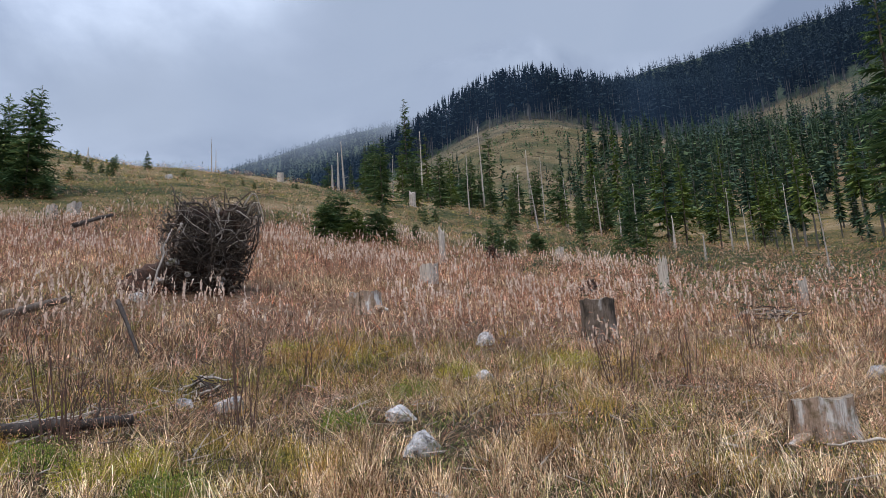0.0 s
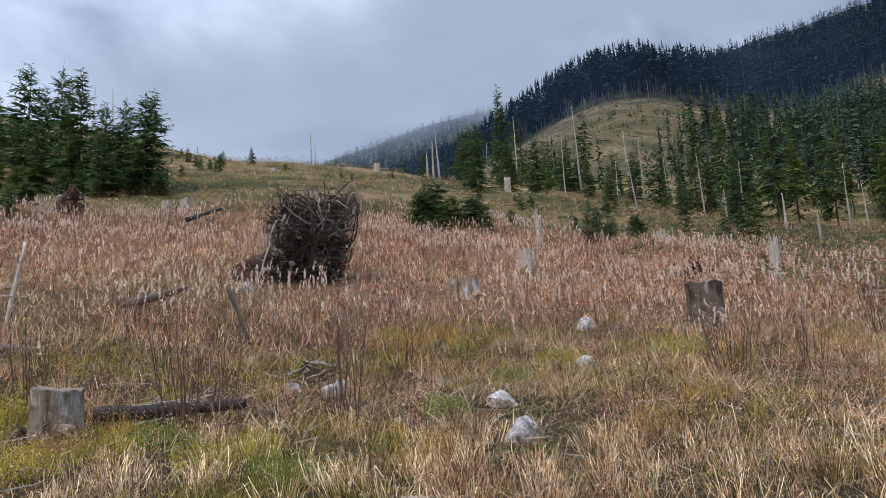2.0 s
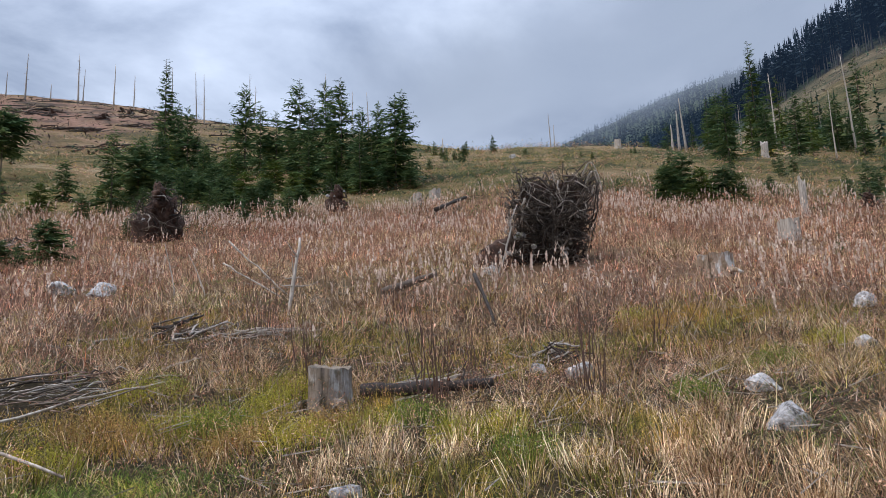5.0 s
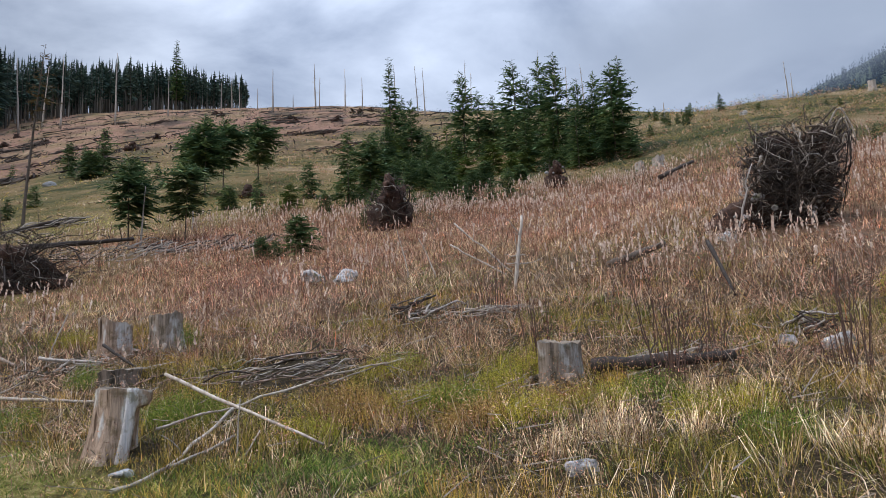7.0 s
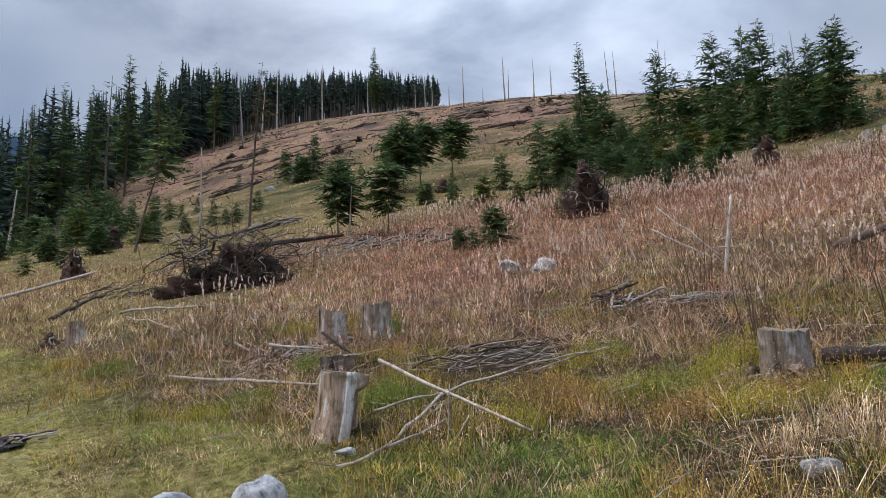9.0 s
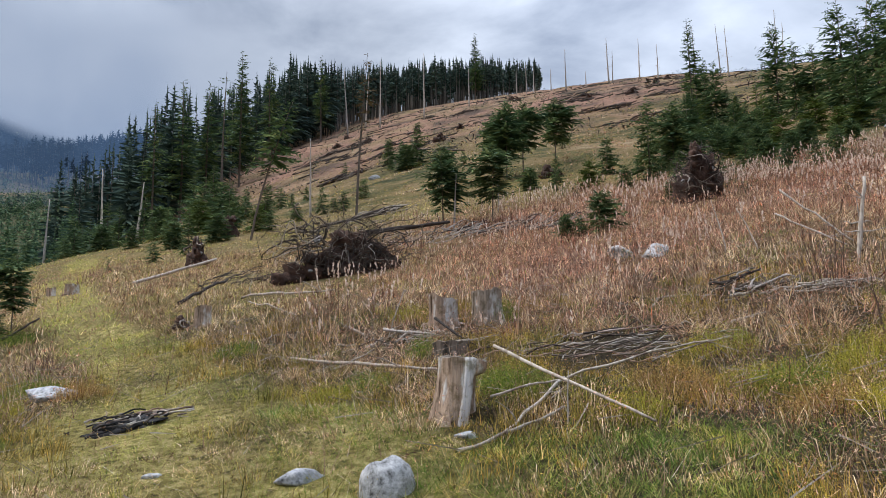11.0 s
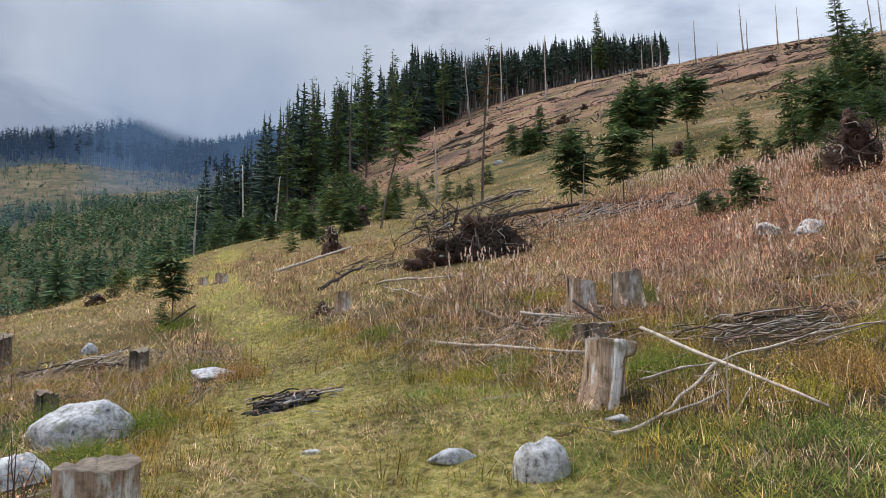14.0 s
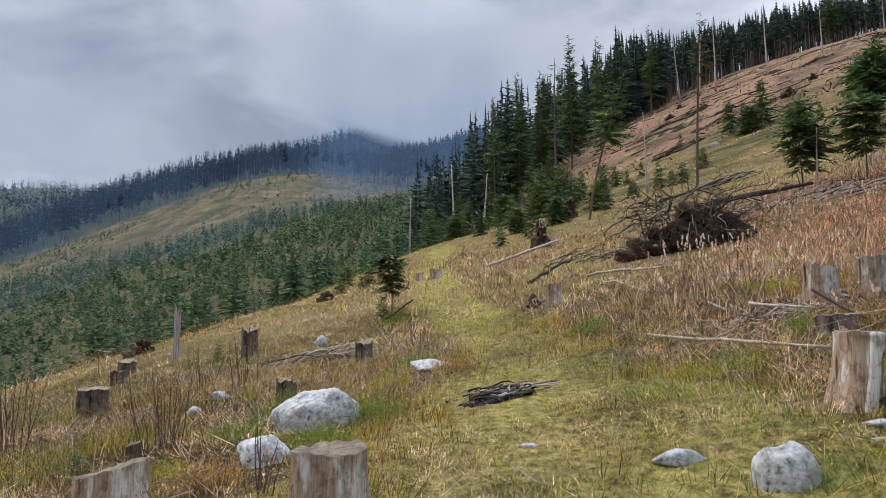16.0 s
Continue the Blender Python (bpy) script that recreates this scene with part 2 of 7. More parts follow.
M_STUMP = weathered_wood("weathered_stump_wood", (0.60, 0.57, 0.53), (0.37, 0.27, 0.20), (0.13, 0.095, 0.07), 0.48)
M_SILVER = weathered_wood("bleached_split_wood", (0.74, 0.72, 0.70), (0.58, 0.55, 0.52), (0.26, 0.23, 0.20), 0.45)
M_STUMPDARK = weathered_wood("dark_stump_bark", (0.44, 0.41, 0.38), (0.16, 0.125, 0.10), (0.05, 0.04, 0.03), 0.56)
M_ROTTEN = weathered_wood("rotten_brown_wood", (0.42, 0.39, 0.36), (0.24, 0.19, 0.15), (0.06, 0.05, 0.03), 0.50)
M_CUT = grained("sawn_wood_top", [(0.3, (0.09, 0.07, 0.05)), (0.6, (0.24, 0.19, 0.14)), (0.85, (0.40, 0.34, 0.27))], (1, 1, 1), 14, bump=0.5, second=((0.07, 0.06, 0.045), 5.0, 0.50, 0.66))
M_DARKWOOD = grained("rotting_dark_wood", [(0.3, (0.018, 0.014, 0.012)), (0.6, (0.06, 0.046, 0.037)), (0.85, (0.15, 0.125, 0.11))], (5, 5, 1), 5, bump=0.8)
M_POLE = grained("barkless_branch_wood", [(0.25, (0.17, 0.13, 0.10)), (0.5, (0.36, 0.31, 0.255)), (0.8, (0.56, 0.51, 0.45))], (3, 3, 0.6), 6, bump=0.4, second=((0.12, 0.085, 0.065), 3.0, 0.52, 0.66))
M_CUTSTICK = grained("red_brown_branch_bark", [(0.25, (0.10, 0.06, 0.045)), (0.5, (0.26, 0.165, 0.125)), (0.8, (0.46, 0.36, 0.30))], (3, 3, 0.6), 6, bump=0.5, second=((0.44, 0.40, 0.36), 2.5, 0.52, 0.62))
M_SOIL = grained("dark_root_soil", [(0.3, (0.022, 0.012, 0.009)), (0.55, (0.078, 0.043, 0.030)), (0.8, (0.19, 0.115, 0.082))], (1, 1, 1), 7, bump=1.0, dist=0.06)
M_ROCK = grained("lichened_granite", [(0.33, (0.07, 0.07, 0.068)), (0.42, (0.26, 0.265, 0.265)), (0.58, (0.45, 0.455, 0.46)), (0.75, (0.62, 0.62, 0.61))], (1, 1, 1), 22, bump=1.0, dist=0.012, second=((0.16, 0.165, 0.13), 6.0, 0.56, 0.66))
M_ROCKDULL = grained("mossy_weathered_granite", [(0.36, (0.08, 0.075, 0.07)), (0.46, (0.31, 0.295, 0.285)), (0.64, (0.60, 0.575, 0.555))], (1, 1, 1), 16, bump=1.0, dist=0.03, second=((0.10, 0.095, 0.045), 7.0, 0.54, 0.64))
M_LITTER = leafy("low_moss_and_litter", [(0.0, (0.20, 0.25, 0.05)), (0.3, (0.44, 0.43, 0.10)), (0.65, (0.72, 0.60, 0.22)), (1.0, (0.92, 0.76, 0.44))], 0.7, ((0.75, 0.95, 0.6), (1.2, 1.05, 0.95)), clump=(2.4, (0.70, 0.72, 0.6), (1.5, 1.42, 1.3)))
M_CHAR = grained("charred_wood", [(0.3, (0.008, 0.008, 0.009)), (0.7, (0.03, 0.028, 0.028)), (0.9, (0.12, 0.11, 0.10))], (4, 4, 1), 8, bump=0.8)
M_ASH = grained("grey_ash", [(0.3, (0.03, 0.03, 0.03)), (0.6, (0.10, 0.095, 0.09)), (0.9, (0.3, 0.29, 0.28))], (1, 1, 1), 14, bump=0.8)


# ---- terrain ----
AZ = [-38, -20, -6, 6, 19, 34, 52, 70, 86, 98, 102.5, 107, 112, 117, 121, 127]
NEAR_R = [4.5, 8, 14, 26, 50]
NEAR_EL = [
    (-8.5, -2.8, 1.5, 4.8, 6.8), (-8.3, -1.2, 4.3, 7.2, 9.0), (-8.0, 0.0, 6.2, 9.8, 12.5), (-7.5, 0.3, 7.0, 12.0, 15.0),
    (-6.8, 1.0, 8.3, 13.3, 16.8), (-7.0, 0.4, 8.0, 12.0, 15.8), (-9.8, -0.9, 7.2, 11.4, 14.8), (-10.5, -1.2, 5.0, 9.3, 12.8),
    (-12.0, -3.2, 2.6, 6.4, 9.5), (-12.5, -4.6, -0.4, 4.2, 7.4), (-12.66, -5.11, -0.98, 3.36, 5.02), (-12.82, -5.63, -1.56, 2.53, 2.64), (-13.0, -6.2, -2.2, 1.6, 0.0), (-13.33, -6.87, -3.13, -0.13, -2.67), (-13.6, -7.4, -3.88, -1.52, -4.8), (-14.0, -8.2, -5.0, -3.6, -8.0)]
FAR_R = [90, 160, 280, 420, 650, 1000, 2000]
FAR_EL = [
    (8.3, 12.0, 16.5, 20.5, 23.5, 25.0, 24.0), (10.0, 13.5, 16.5, 18.8, 21.5, 24.0, 24.0), (14.0, 15.5, 22.2, 24.4, 21.0, 22.0, 22.0), (16.5, 14.5, 16.0, 17.0, 17.6, 19.5, 22.0),
    (18.3, 16.0, 14.0, 13.0, 12.0, 15.0, 18.0), (18.4, 20.2, 18.0, 16.0, 14.0, 12.0, 10.0), (17.5, 20.0, 21.2, 19.0, 17.0, 15.0, 13.0), (15.8, 18.3, 19.8, 19.5, 18.0, 15.0, 13.0),
    (10.5, 13.0, 16.0, 16.0, 15.0, 14.5, 14.0), (4.5, 5.0, 9.3, 12.6, 13.4, 15.2, 16.0), (1.77, 3.39, 9.6, 11.6, 13.2, 16.2, 16.5), (-0.96, 1.79, 9.6, 13.8, 14.0, 13.6, 13.0), (-4, 0, 7.4, 12.5, 13.0, 12.2, 11.0), (-5.67, -1.83, 5.4, 10.0, 11.2, 10.4, 10.4), (-7.0, -3.3, 4.2, 7.8, 9.7, 9.0, 10.6), (-9, -5.5, 2.0, 5.2, 6.9, 6.4, 11.2)]
EYE_Z = 1.53


def vnoise(x, y, seed=0):
    """Smooth value noise on a unit lattice, -1 to 1."""
    x, y = np.asarray(x, float), np.asarray(y, float)
    xi, yi = np.floor(x).astype(np.int64), np.floor(y).astype(np.int64)
    fx, fy = x - xi, y - yi
    fx, fy = fx * fx * (3 - 2 * fx), fy * fy * (3 - 2 * fy)

    def h(a, b):
        n = (a * 374761393 + b * 668265263 + seed * 2147483647) & 0xFFFFFFFF
        n = ((n ^ (n >> 13)) * 1274126177) & 0xFFFFFFFF
        return ((n ^ (n >> 16)) & 0xFFFF) / 32767.5 - 1
    a, b, c, d = h(xi, yi), h(xi + 1, yi), h(xi, yi + 1), h(xi + 1, yi + 1)
    return (a * (1 - fx) + b * fx) * (1 - fy) + (c * (1 - fx) + d * fx) * fy


def build_height_table():
    rings = np.array(NEAR_R + FAR_R, float)
    el = np.hstack([np.array(NEAR_EL), np.array(FAR_EL)])
    z = EYE_Z + rings * np.tan(np.radians(el))
    az = np.array(AZ, float)
    # behind the camera the hillside falls away evenly
    back = np.array([160, 200, 240, 285])
    fall = np.array([-0.20, -0.30, -0.28, -0.12])
    zb = fall[:, None] * rings[None, :] ** 0.93
    az, z = np.concatenate([az, back]), np.vstack([z, zb])
    lr = np.linspace(math.log(1.0), math.log(2600), 320)
    r = np.exp(lr)
    cols = np.array([np.interp(r, np.concatenate([[0], rings, [2600]]), np.concatenate([[0], row, [row[-1] * 1.25]])) for row in z])
    fine = np.arange(0, 360, 0.5)
    a2 = np.concatenate([az, az[:2] + 360])
    order = np.argsort(a2)
    grid = np.array([np.interp((fine + 38) % 360 - 38, a2[order], np.concatenate([cols, cols[:2]])[order][:, k]) for k in range(len(r))]).T
    ka = np.exp(-0.5 * (np.arange(-24, 25) / 7.0) ** 2); ka /= ka.sum()
    kr = np.exp(-0.5 * (np.arange(-10, 11) / 3.0) ** 2); kr /= kr.sum()
    g = sum(w * np.roll(grid, s, axis=0) for w, s in zip(ka, range(-24, 25)))
    pad = np.hstack([np.repeat(g[:, :1], 10, 1), g, np.repeat(g[:, -1:], 10, 1)])
    return lr, sum(w * pad[:, s:s + len(r)] for w, s in zip(kr, range(21)))


LOG_R, TABLE = build_height_table()


def height(x, y):
    x, y = np.asarray(x, float), np.asarray(y, float)
    r = np.hypot(x, y)
    az = np.degrees(np.arctan2(-x, y)) % 360
    u = az * 2
    i = np.floor(u).astype(int)
    fu = u - i
    i, j = i % 720, (i + 1) % 720
    lr = np.log(np.clip(r, 1.0, 2590))
    v = (lr - LOG_R[0]) / (LOG_R[1] - LOG_R[0])
    k = np.clip(np.floor(v).astype(int), 0, len(LOG_R) - 2)
    fv = np.clip(v - k, 0, 1)
    z = (TABLE[i, k] * (1 - fu) + TABLE[j, k] * fu) * (1 - fv) + (TABLE[i, k + 1] * (1 - fu) + TABLE[j, k + 1] * fu) * fv
    z = z * np.clip(r, 0, 1)
    z = z + 0.045 * np.clip((r - 1) / 3, 0, 1) * vnoise(x * 1.1, y * 1.1, 3) + 0.10 * np.clip((r - 4) / 8, 0, 1) * vnoise(x * 0.33, y * 0.33, 5)
    z = z + np.clip((r - 25) / 60, 0, 1) * (0.5 * vnoise(x * 0.09, y * 0.09, 7) + 0.2 * vnoise(x * 0.3, y * 0.3, 8)) + np.clip((r - 300) / 300, 0, 1) * 6 * vnoise(x * 0.012, y * 0.012, 9)
    return z


def polar(az, r):
    a = np.radians(az)
    return -np.sin(a) * r, np.cos(a) * r


def ease(v, a, b):
    t = np.clip((v - a) / (b - a), 0, 1)
    return t * t * (3 - 2 * t)


def track_mask(x, y):
    """The mossy grass track, from the feet of the viewer along the slope."""
    r, az = np.hypot(x, y), np.degrees(np.arctan2(-x, y))
    mid = 88 + 8 * ease(r, 4, 20) + 1.0 * vnoise(r * 0.2, 0 * r, 4)
    across = np.abs(az - mid) * np.radians(1) * np.maximum(r, 1)
    wide = 2.4 - 1.5 * ease(r, 5, 11)
    return (1 - ease(across, wide * 0.5, wide * 1.1)) * (1 - ease(r, 36, 46)) * ease(az, 15, 55) * (1 - ease(az, 128, 165))


# ---- mesh helpers ----
def to_mesh(name, V, F, mat, smooth=False):
    """A mesh from an array of places and an array of faces (all with 3 or all with 4 corners)."""
    V, F = np.asarray(V, np.float32), np.asarray(F, np.int32)
    me = bpy.data.meshes.new(name)
    me.vertices.add(len(V))
    me.vertices.foreach_set("co", V.ravel())
    n, k = F.shape
    me.loops.add(n * k)
    me.loops.foreach_set("vertex_index", F.ravel())
    me.polygons.add(n)
    me.polygons.foreach_set("loop_start", np.arange(0, n * k, k, dtype=np.int32))
    if smooth:
        me.polygons.foreach_set("use_smooth", np.ones(n, bool))
    me.materials.append(mat)
    me.update(calc_edges=True)
    return me


def mesh_ob(name, VF, mat, parent=None, label="", smooth=False):
    ob = new(name, to_mesh(name, VF[0], VF[1], mat, smooth))
    if parent is not None:
        ob.parent = parent
    if label:
        tagged(ob, label)
    return ob


def root(name, m, label, category, group=""):
    """The empty at a thing's base."""
    ob = new(name)
    ob.empty_display_size = 0.2
    ob.matrix_basis = m
    return tagged(ob, label, category, group)


def join(parts):
    Vs, Fs, n = [], [], 0
    for V, F in parts:
        Vs.append(V); Fs.append(np.asarray(F) + n); n += len(V)
    return np.vstack(Vs), np.vstack(Fs)


def tube(pts, radii, sides=6, cap=True):
    """A tapered tube of triangles along a line of points."""
    pts = np.asarray(pts, float)
    d = np.gradient(pts, axis=0)
    d /= np.linalg.norm(d, axis=1)[:, None] + 1e-9
    ref = np.array([0.0, 0.0, 1.0]) if abs(d[0][2]) < 0.8 else np.array([1.0, 0.0, 0.0])
    a = np.cross(d, ref); a /= np.linalg.norm(a, axis=1)[:, None] + 1e-9
    b = np.cross(d, a)
    th = np.arange(sides) * 2 * math.pi / sides
    ring = np.cos(th)[None, :, None] * a[:, None, :] + np.sin(th)[None, :, None] * b[:, None, :]
    V = (pts[:, None, :] + ring * np.asarray(radii, float)[:, None, None]).reshape(-1, 3)
    F = []
    for i in range(len(pts) - 1):
        for k in range(sides):
            p, q = i * sides + k, i * sides + (k + 1) % sides
            F += [(p, q, q + sides), (p, q + sides, p + sides)]
    if cap:
        V = np.vstack([V, pts[:1], pts[-1:]])
        n, last = len(V), (len(pts) - 1) * sides
        for k in range(sides):
            F += [(n - 2, (k + 1) % sides, k), (n - 1, last + k, last + (k + 1) % sides)]
    return V, np.array(F)


def lumpy(radius, seed, n=14, squash=(1, 1, 1), rough=0.25, facets=0):
    """A closed rounded lump, roughened; facets > 0 cuts it flat from some sides, as broken stone."""
    rs = np.random.RandomState(seed)
    lat, lon = n, n * 2
    V = []
    for i in range(lat + 1):
        t = math.pi * i / lat
        for j in range(lon):
            p = 2 * math.pi * j / lon
            V.append((math.sin(t) * math.cos(p), math.sin(t) * math.sin(p), math.cos(t)))
    V = np.array(V)
    k = 1 + rough * (vnoise(V[:, 0] * 1.7 + seed, V[:, 1] * 1.7 + V[:, 2] * 1.3, seed) + 0.5 * vnoise(V[:, 0] * 3.9, V[:, 2] * 3.9 + V[:, 1] * 2.1 + seed, seed + 1) + 0.22 * vnoise(V[:, 1] * 9 + V[:, 0] * 5, V[:, 2] * 9 + seed, seed + 2))
    k[:lon] = k[:lon].mean(); k[-lon:] = k[-lon:].mean()
    for _ in range(facets):
        nrm = rs.normal(size=3); nrm /= np.linalg.norm(nrm)
        d = V @ nrm
        cut = rs.uniform(0.58, 0.86)
        k = np.where(d * k > cut, cut / np.maximum(d, 1e-3) + 0.05 * (k - cut / np.maximum(d, 1e-3)), k)
    V = V * k[:, None] * radius * np.array(squash)
    F = []
    for i in range(lat):
        for j in range(lon):
            a, b = i * lon + j, i * lon + (j + 1) % lon
            F += [(a, a + lon, b + lon), (a, b + lon, b)]
    return V, np.array(F)


def ground_at(x, y):
    return float(height(np.array([x]), np.array([y]))[0])


def at_polar(az, r, sink=0.0, rz=0.0, rx=0.0, ry=0.0):
    x, y = polar(az, r)
    return pose(float(x), float(y), ground_at(x, y) - sink, rx, ry, rz)


# ---- ground ----
def make_ground_material():
    m, nt, b = material("autumn_slope", 0.95, 0.1)
    geo = nt.nodes.new("ShaderNodeNewGeometry")

    def attr(name):
        a = nt.nodes.new("ShaderNodeAttribute")
        a.attribute_name = name
        return a.outputs["Fac"]
    big = noise_node(nt, 0.11, 6, 0.65, geo.outputs["Position"])
    mid = noise_node(nt, 1.3, 6, 0.7, geo.outputs["Position"])
    fine = noise_node(nt, 9.0, 6, 0.7, geo.outputs["Position"])
    heath = ramp_node(nt, [(0.30, (0.06, 0.055, 0.02)), (0.45, (0.18, 0.155, 0.05)), (0.58, (0.29, 0.19, 0.075)), (0.72, (0.38, 0.31, 0.16))])
    nt.links.new(mid.outputs[0], heath.inputs[0])
    straw = ramp_node(nt, [(0.30, (0.12, 0.085, 0.045)), (0.5, (0.30, 0.225, 0.11)), (0.72, (0.42, 0.33, 0.18))])
    nt.links.new(fine.outputs[0], straw.inputs[0])
    rust = ramp_node(nt, [(0.30, (0.08, 0.045, 0.034)), (0.5, (0.26, 0.14, 0.095)), (0.72, (0.40, 0.27, 0.19))])
    nt.links.new(mid.outputs[0], rust.inputs[0])
    moss = ramp_node(nt, [(0.34, (0.10, 0.085, 0.03)), (0.5, (0.42, 0.35, 0.11)), (0.66, (0.78, 0.64, 0.28))])
    nt.links.new(fine.outputs[0], moss.inputs[0])
    soil = ramp_node(nt, [(0.35, (0.035, 0.024, 0.018)), (0.55, (0.10, 0.068, 0.05)), (0.75, (0.21, 0.15, 0.115))])
    nt.links.new(fine.outputs[0], soil.inputs[0])
    floor = ramp_node(nt, [(0.35, (0.016, 0.022, 0.013)), (0.55, (0.042, 0.056, 0.026)), (0.75, (0.085, 0.085, 0.04))])
    nt.links.new(mid.outputs[0], floor.inputs[0])
    patch = ramp_node(nt, [(0.46, (0, 0, 0)), (0.66, (0.8, 0.8, 0.8))])
    nt.links.new(big.outputs[0], patch.inputs[0])
    col = mixed(nt, patch.outputs[0], heath.outputs[0], straw.outputs[0])
    wide = noise_node(nt, 0.09, 10, 0.76, geo.outputs["Position"])
    mottle = ramp_node(nt, [(0.40, (0.026, 0.034, 0.013)), (0.455, (0.08, 0.08, 0.028)), (0.50, (0.16, 0.115, 0.05)), (0.55, (0.22, 0.15, 0.075)), (0.63, (0.34, 0.26, 0.16))])
    nt.links.new(wide.outputs[0], mottle.inputs[0])
    col = mixed(nt, attr("upper"), col, mottle.outputs[0])
    # near thatch painted darker, in place of the shade between tufts
    shaded_thatch = ramp_node(nt, [(0.35, (0.025, 0.019, 0.011)), (0.55, (0.08, 0.06, 0.032)), (0.75, (0.20, 0.15, 0.08))])
    nt.links.new(fine.outputs[0], shaded_thatch.inputs[0])
    col = mixed(nt, attr("shaded_thatch"), col, shaded_thatch.outputs[0])
    col = mixed(nt, attr("rust"), col, rust.outputs[0])
    col = mixed(nt, attr("soil"), col, soil.outputs[0])
    col = mixed(nt, attr("moss"), col, moss.outputs[0])
    col = mixed(nt, attr("wood"), col, floor.outputs[0])
    nt.links.new(col, b.inputs["Base Color"])
    bp = nt.nodes.new("ShaderNodeBump")
    bp.inputs["Strength"].default_value, bp.inputs["Distance"].default_value = 1.0, 0.25
    nt.links.new(fine.outputs[0], bp.inputs["Height"])
    nt.links.new(bp.outputs[0], b.inputs["Normal"])
    return m


def rust_mask(x, y):
    r, az = np.hypot(x, y), np.degrees(np.arctan2(-x, y))
    n = vnoise(x * 0.16, y * 0.16, 21) + 0.5 * vnoise(x * 0.5, y * 0.5, 22)
    near = ease(r, 9.0, 16) * (1 - ease(r, 26, 36)) * (1 - ease(az, 62, 76))
    bare = ease(az, 40, 55) * (1 - ease(az, 88, 94)) * ease(r, 75, 130)
    far = 0.30 * ease(r, 120, 180) * (1 - ease(az, 20, 30)) + 0.15 * ease(r, 270, 320) * ease(az, 92, 98)
    return np.clip((near * 0.85 + bare * 0.9 + far) * (0.75 + 0.7 * n), 0, 1)


def soil_mask(x, y):
    r, az = np.hypot(x, y), np.degrees(np.arctan2(-x, y))
    n = vnoise(x * 0.12, y * 0.12, 31) + 0.6 * vnoise(x * 0.4, y * 0.4, 32)
    bare = ease(az, 38, 55) * (1 - ease(az, 86, 94)) * ease(r, 85, 130) * ease(n, 0.25, 0.8)
    far = ease(r, 260, 330) * ease(az, 92, 100) * ease(vnoise(x * 0.03, y * 0.012, 33), 0.2, 0.8) * 0.5
    return np.clip(bare + far + 0.35 * ease(n, 0.7, 1.2) * (r < 60), 0, 1)


def wood_mask(x, y):
    """Needle-covered forest floor."""
    r, az = np.hypot(x, y), np.degrees(np.arctan2(-x, y))
    right = ease(r, 300, 330) * (1 - ease(az, 16, 24)) * (az > -60)
    clear = ease(az, -34, -30) * (1 - ease(az, -25, -22)) * (1 - ease(r, 420, 440))
    valley = ease(az, 96, 99) * ease(r, 40, 60) * (1 - ease(r, 290, 320)) * 0.7
    ridge = ease(az, 80, 92) * ease(r, 425, 440)
    hill = 0.48 * ease(az, -15, -12) * (1 - ease(az, 2, 6)) * ease(r, 120, 170) * (1 - ease(r, 305, 320))
    far = 0.5 * ease(az, 94, 98) * ease(r, 285, 310) * (1 - ease(r, 415, 430))
    heath = 0.8 * ease(r, 15, 24) * (1 - ease(az, -18, -7)) * (az > -60) * (1 - ease(r, 65, 80))
    return np.clip(right * (1 - clear * 0.5) + valley + ridge + hill + far + heath, 0, 1)


def make_ground():
    az = np.concatenate([np.arange(-46, 140, 0.45), np.arange(140, 314, 3.0)])
    r = np.concatenate([[0.002], np.geomspace(0.8, 2550, 180)])
    A, R = np.meshgrid(az, r)
    X, Y = polar(A, R)
    Z = height(X, Y)
    n, k = len(r), len(az)
    V = np.stack([X, Y, Z], -1).reshape(-1, 3)
    i, j = np.meshgrid(np.arange(n - 1), np.arange(k), indexing="ij")
    j2 = (j + 1) % k
    F = np.stack([i * k + j, (i + 1) * k + j, (i + 1) * k + j2, i * k + j2], -1).reshape(-1, 4)[:, ::-1]
    me = to_mesh("ground", V, F, make_ground_material(), True)
    x, y = V[:, 0], V[:, 1]
    for name, vals in (("rust", rust_mask(x, y)), ("soil", soil_mask(x, y)), ("moss", track_mask(x, y) * (0.55 + 0.45 * vnoise(x * 1.1, y * 1.1, 14))), ("upper", ease(np.hypot(x, y), 24 - 9 * (1 - ease(np.degrees(np.arctan2(-x, y)), 44, 54)), 70 - 36 * (1 - ease(np.degrees(np.arctan2(-x, y)), 44, 54))) * 0.94), ("shaded_thatch", 1 - ease(np.hypot(x, y), 9, 22)), ("wood", wood_mask(x, y))):
        a = me.attributes.new(name, "FLOAT", "POINT")
        a.data.foreach_set("value", vals.astype(np.float32))
    tagged(new("ground", me), "steep clear-felled hillside of dry autumn grass and heath", "ground", kind="structure")


make_ground()


# ---- trees ----
def sprays(base, tip, width, droop, rs):
    """Flat four-cornered needle sprays from base to tip, many at once."""
    n = len(base)
    d = tip - base
    side = np.cross(d, np.array([0, 0, 1.0]))
    side /= np.linalg.norm(side, axis=1)[:, None] + 1e-6
    side = side + np.array([0, 0, 1.0]) * rs.uniform(-0.6, 0.6, (n, 1))
    mid = base + d * 0.45
    mid[:, 2] += droop
    w = np.asarray(width)[:, None] * 0.5
    V = np.stack([base, mid + side * w, tip, mid - side * w], 1).reshape(-1, 3)
    o = np.arange(n)[:, None] * 4
    F = np.concatenate([o + np.array([0, 1, 2]), o + np.array([0, 2, 3])])
    return V, F


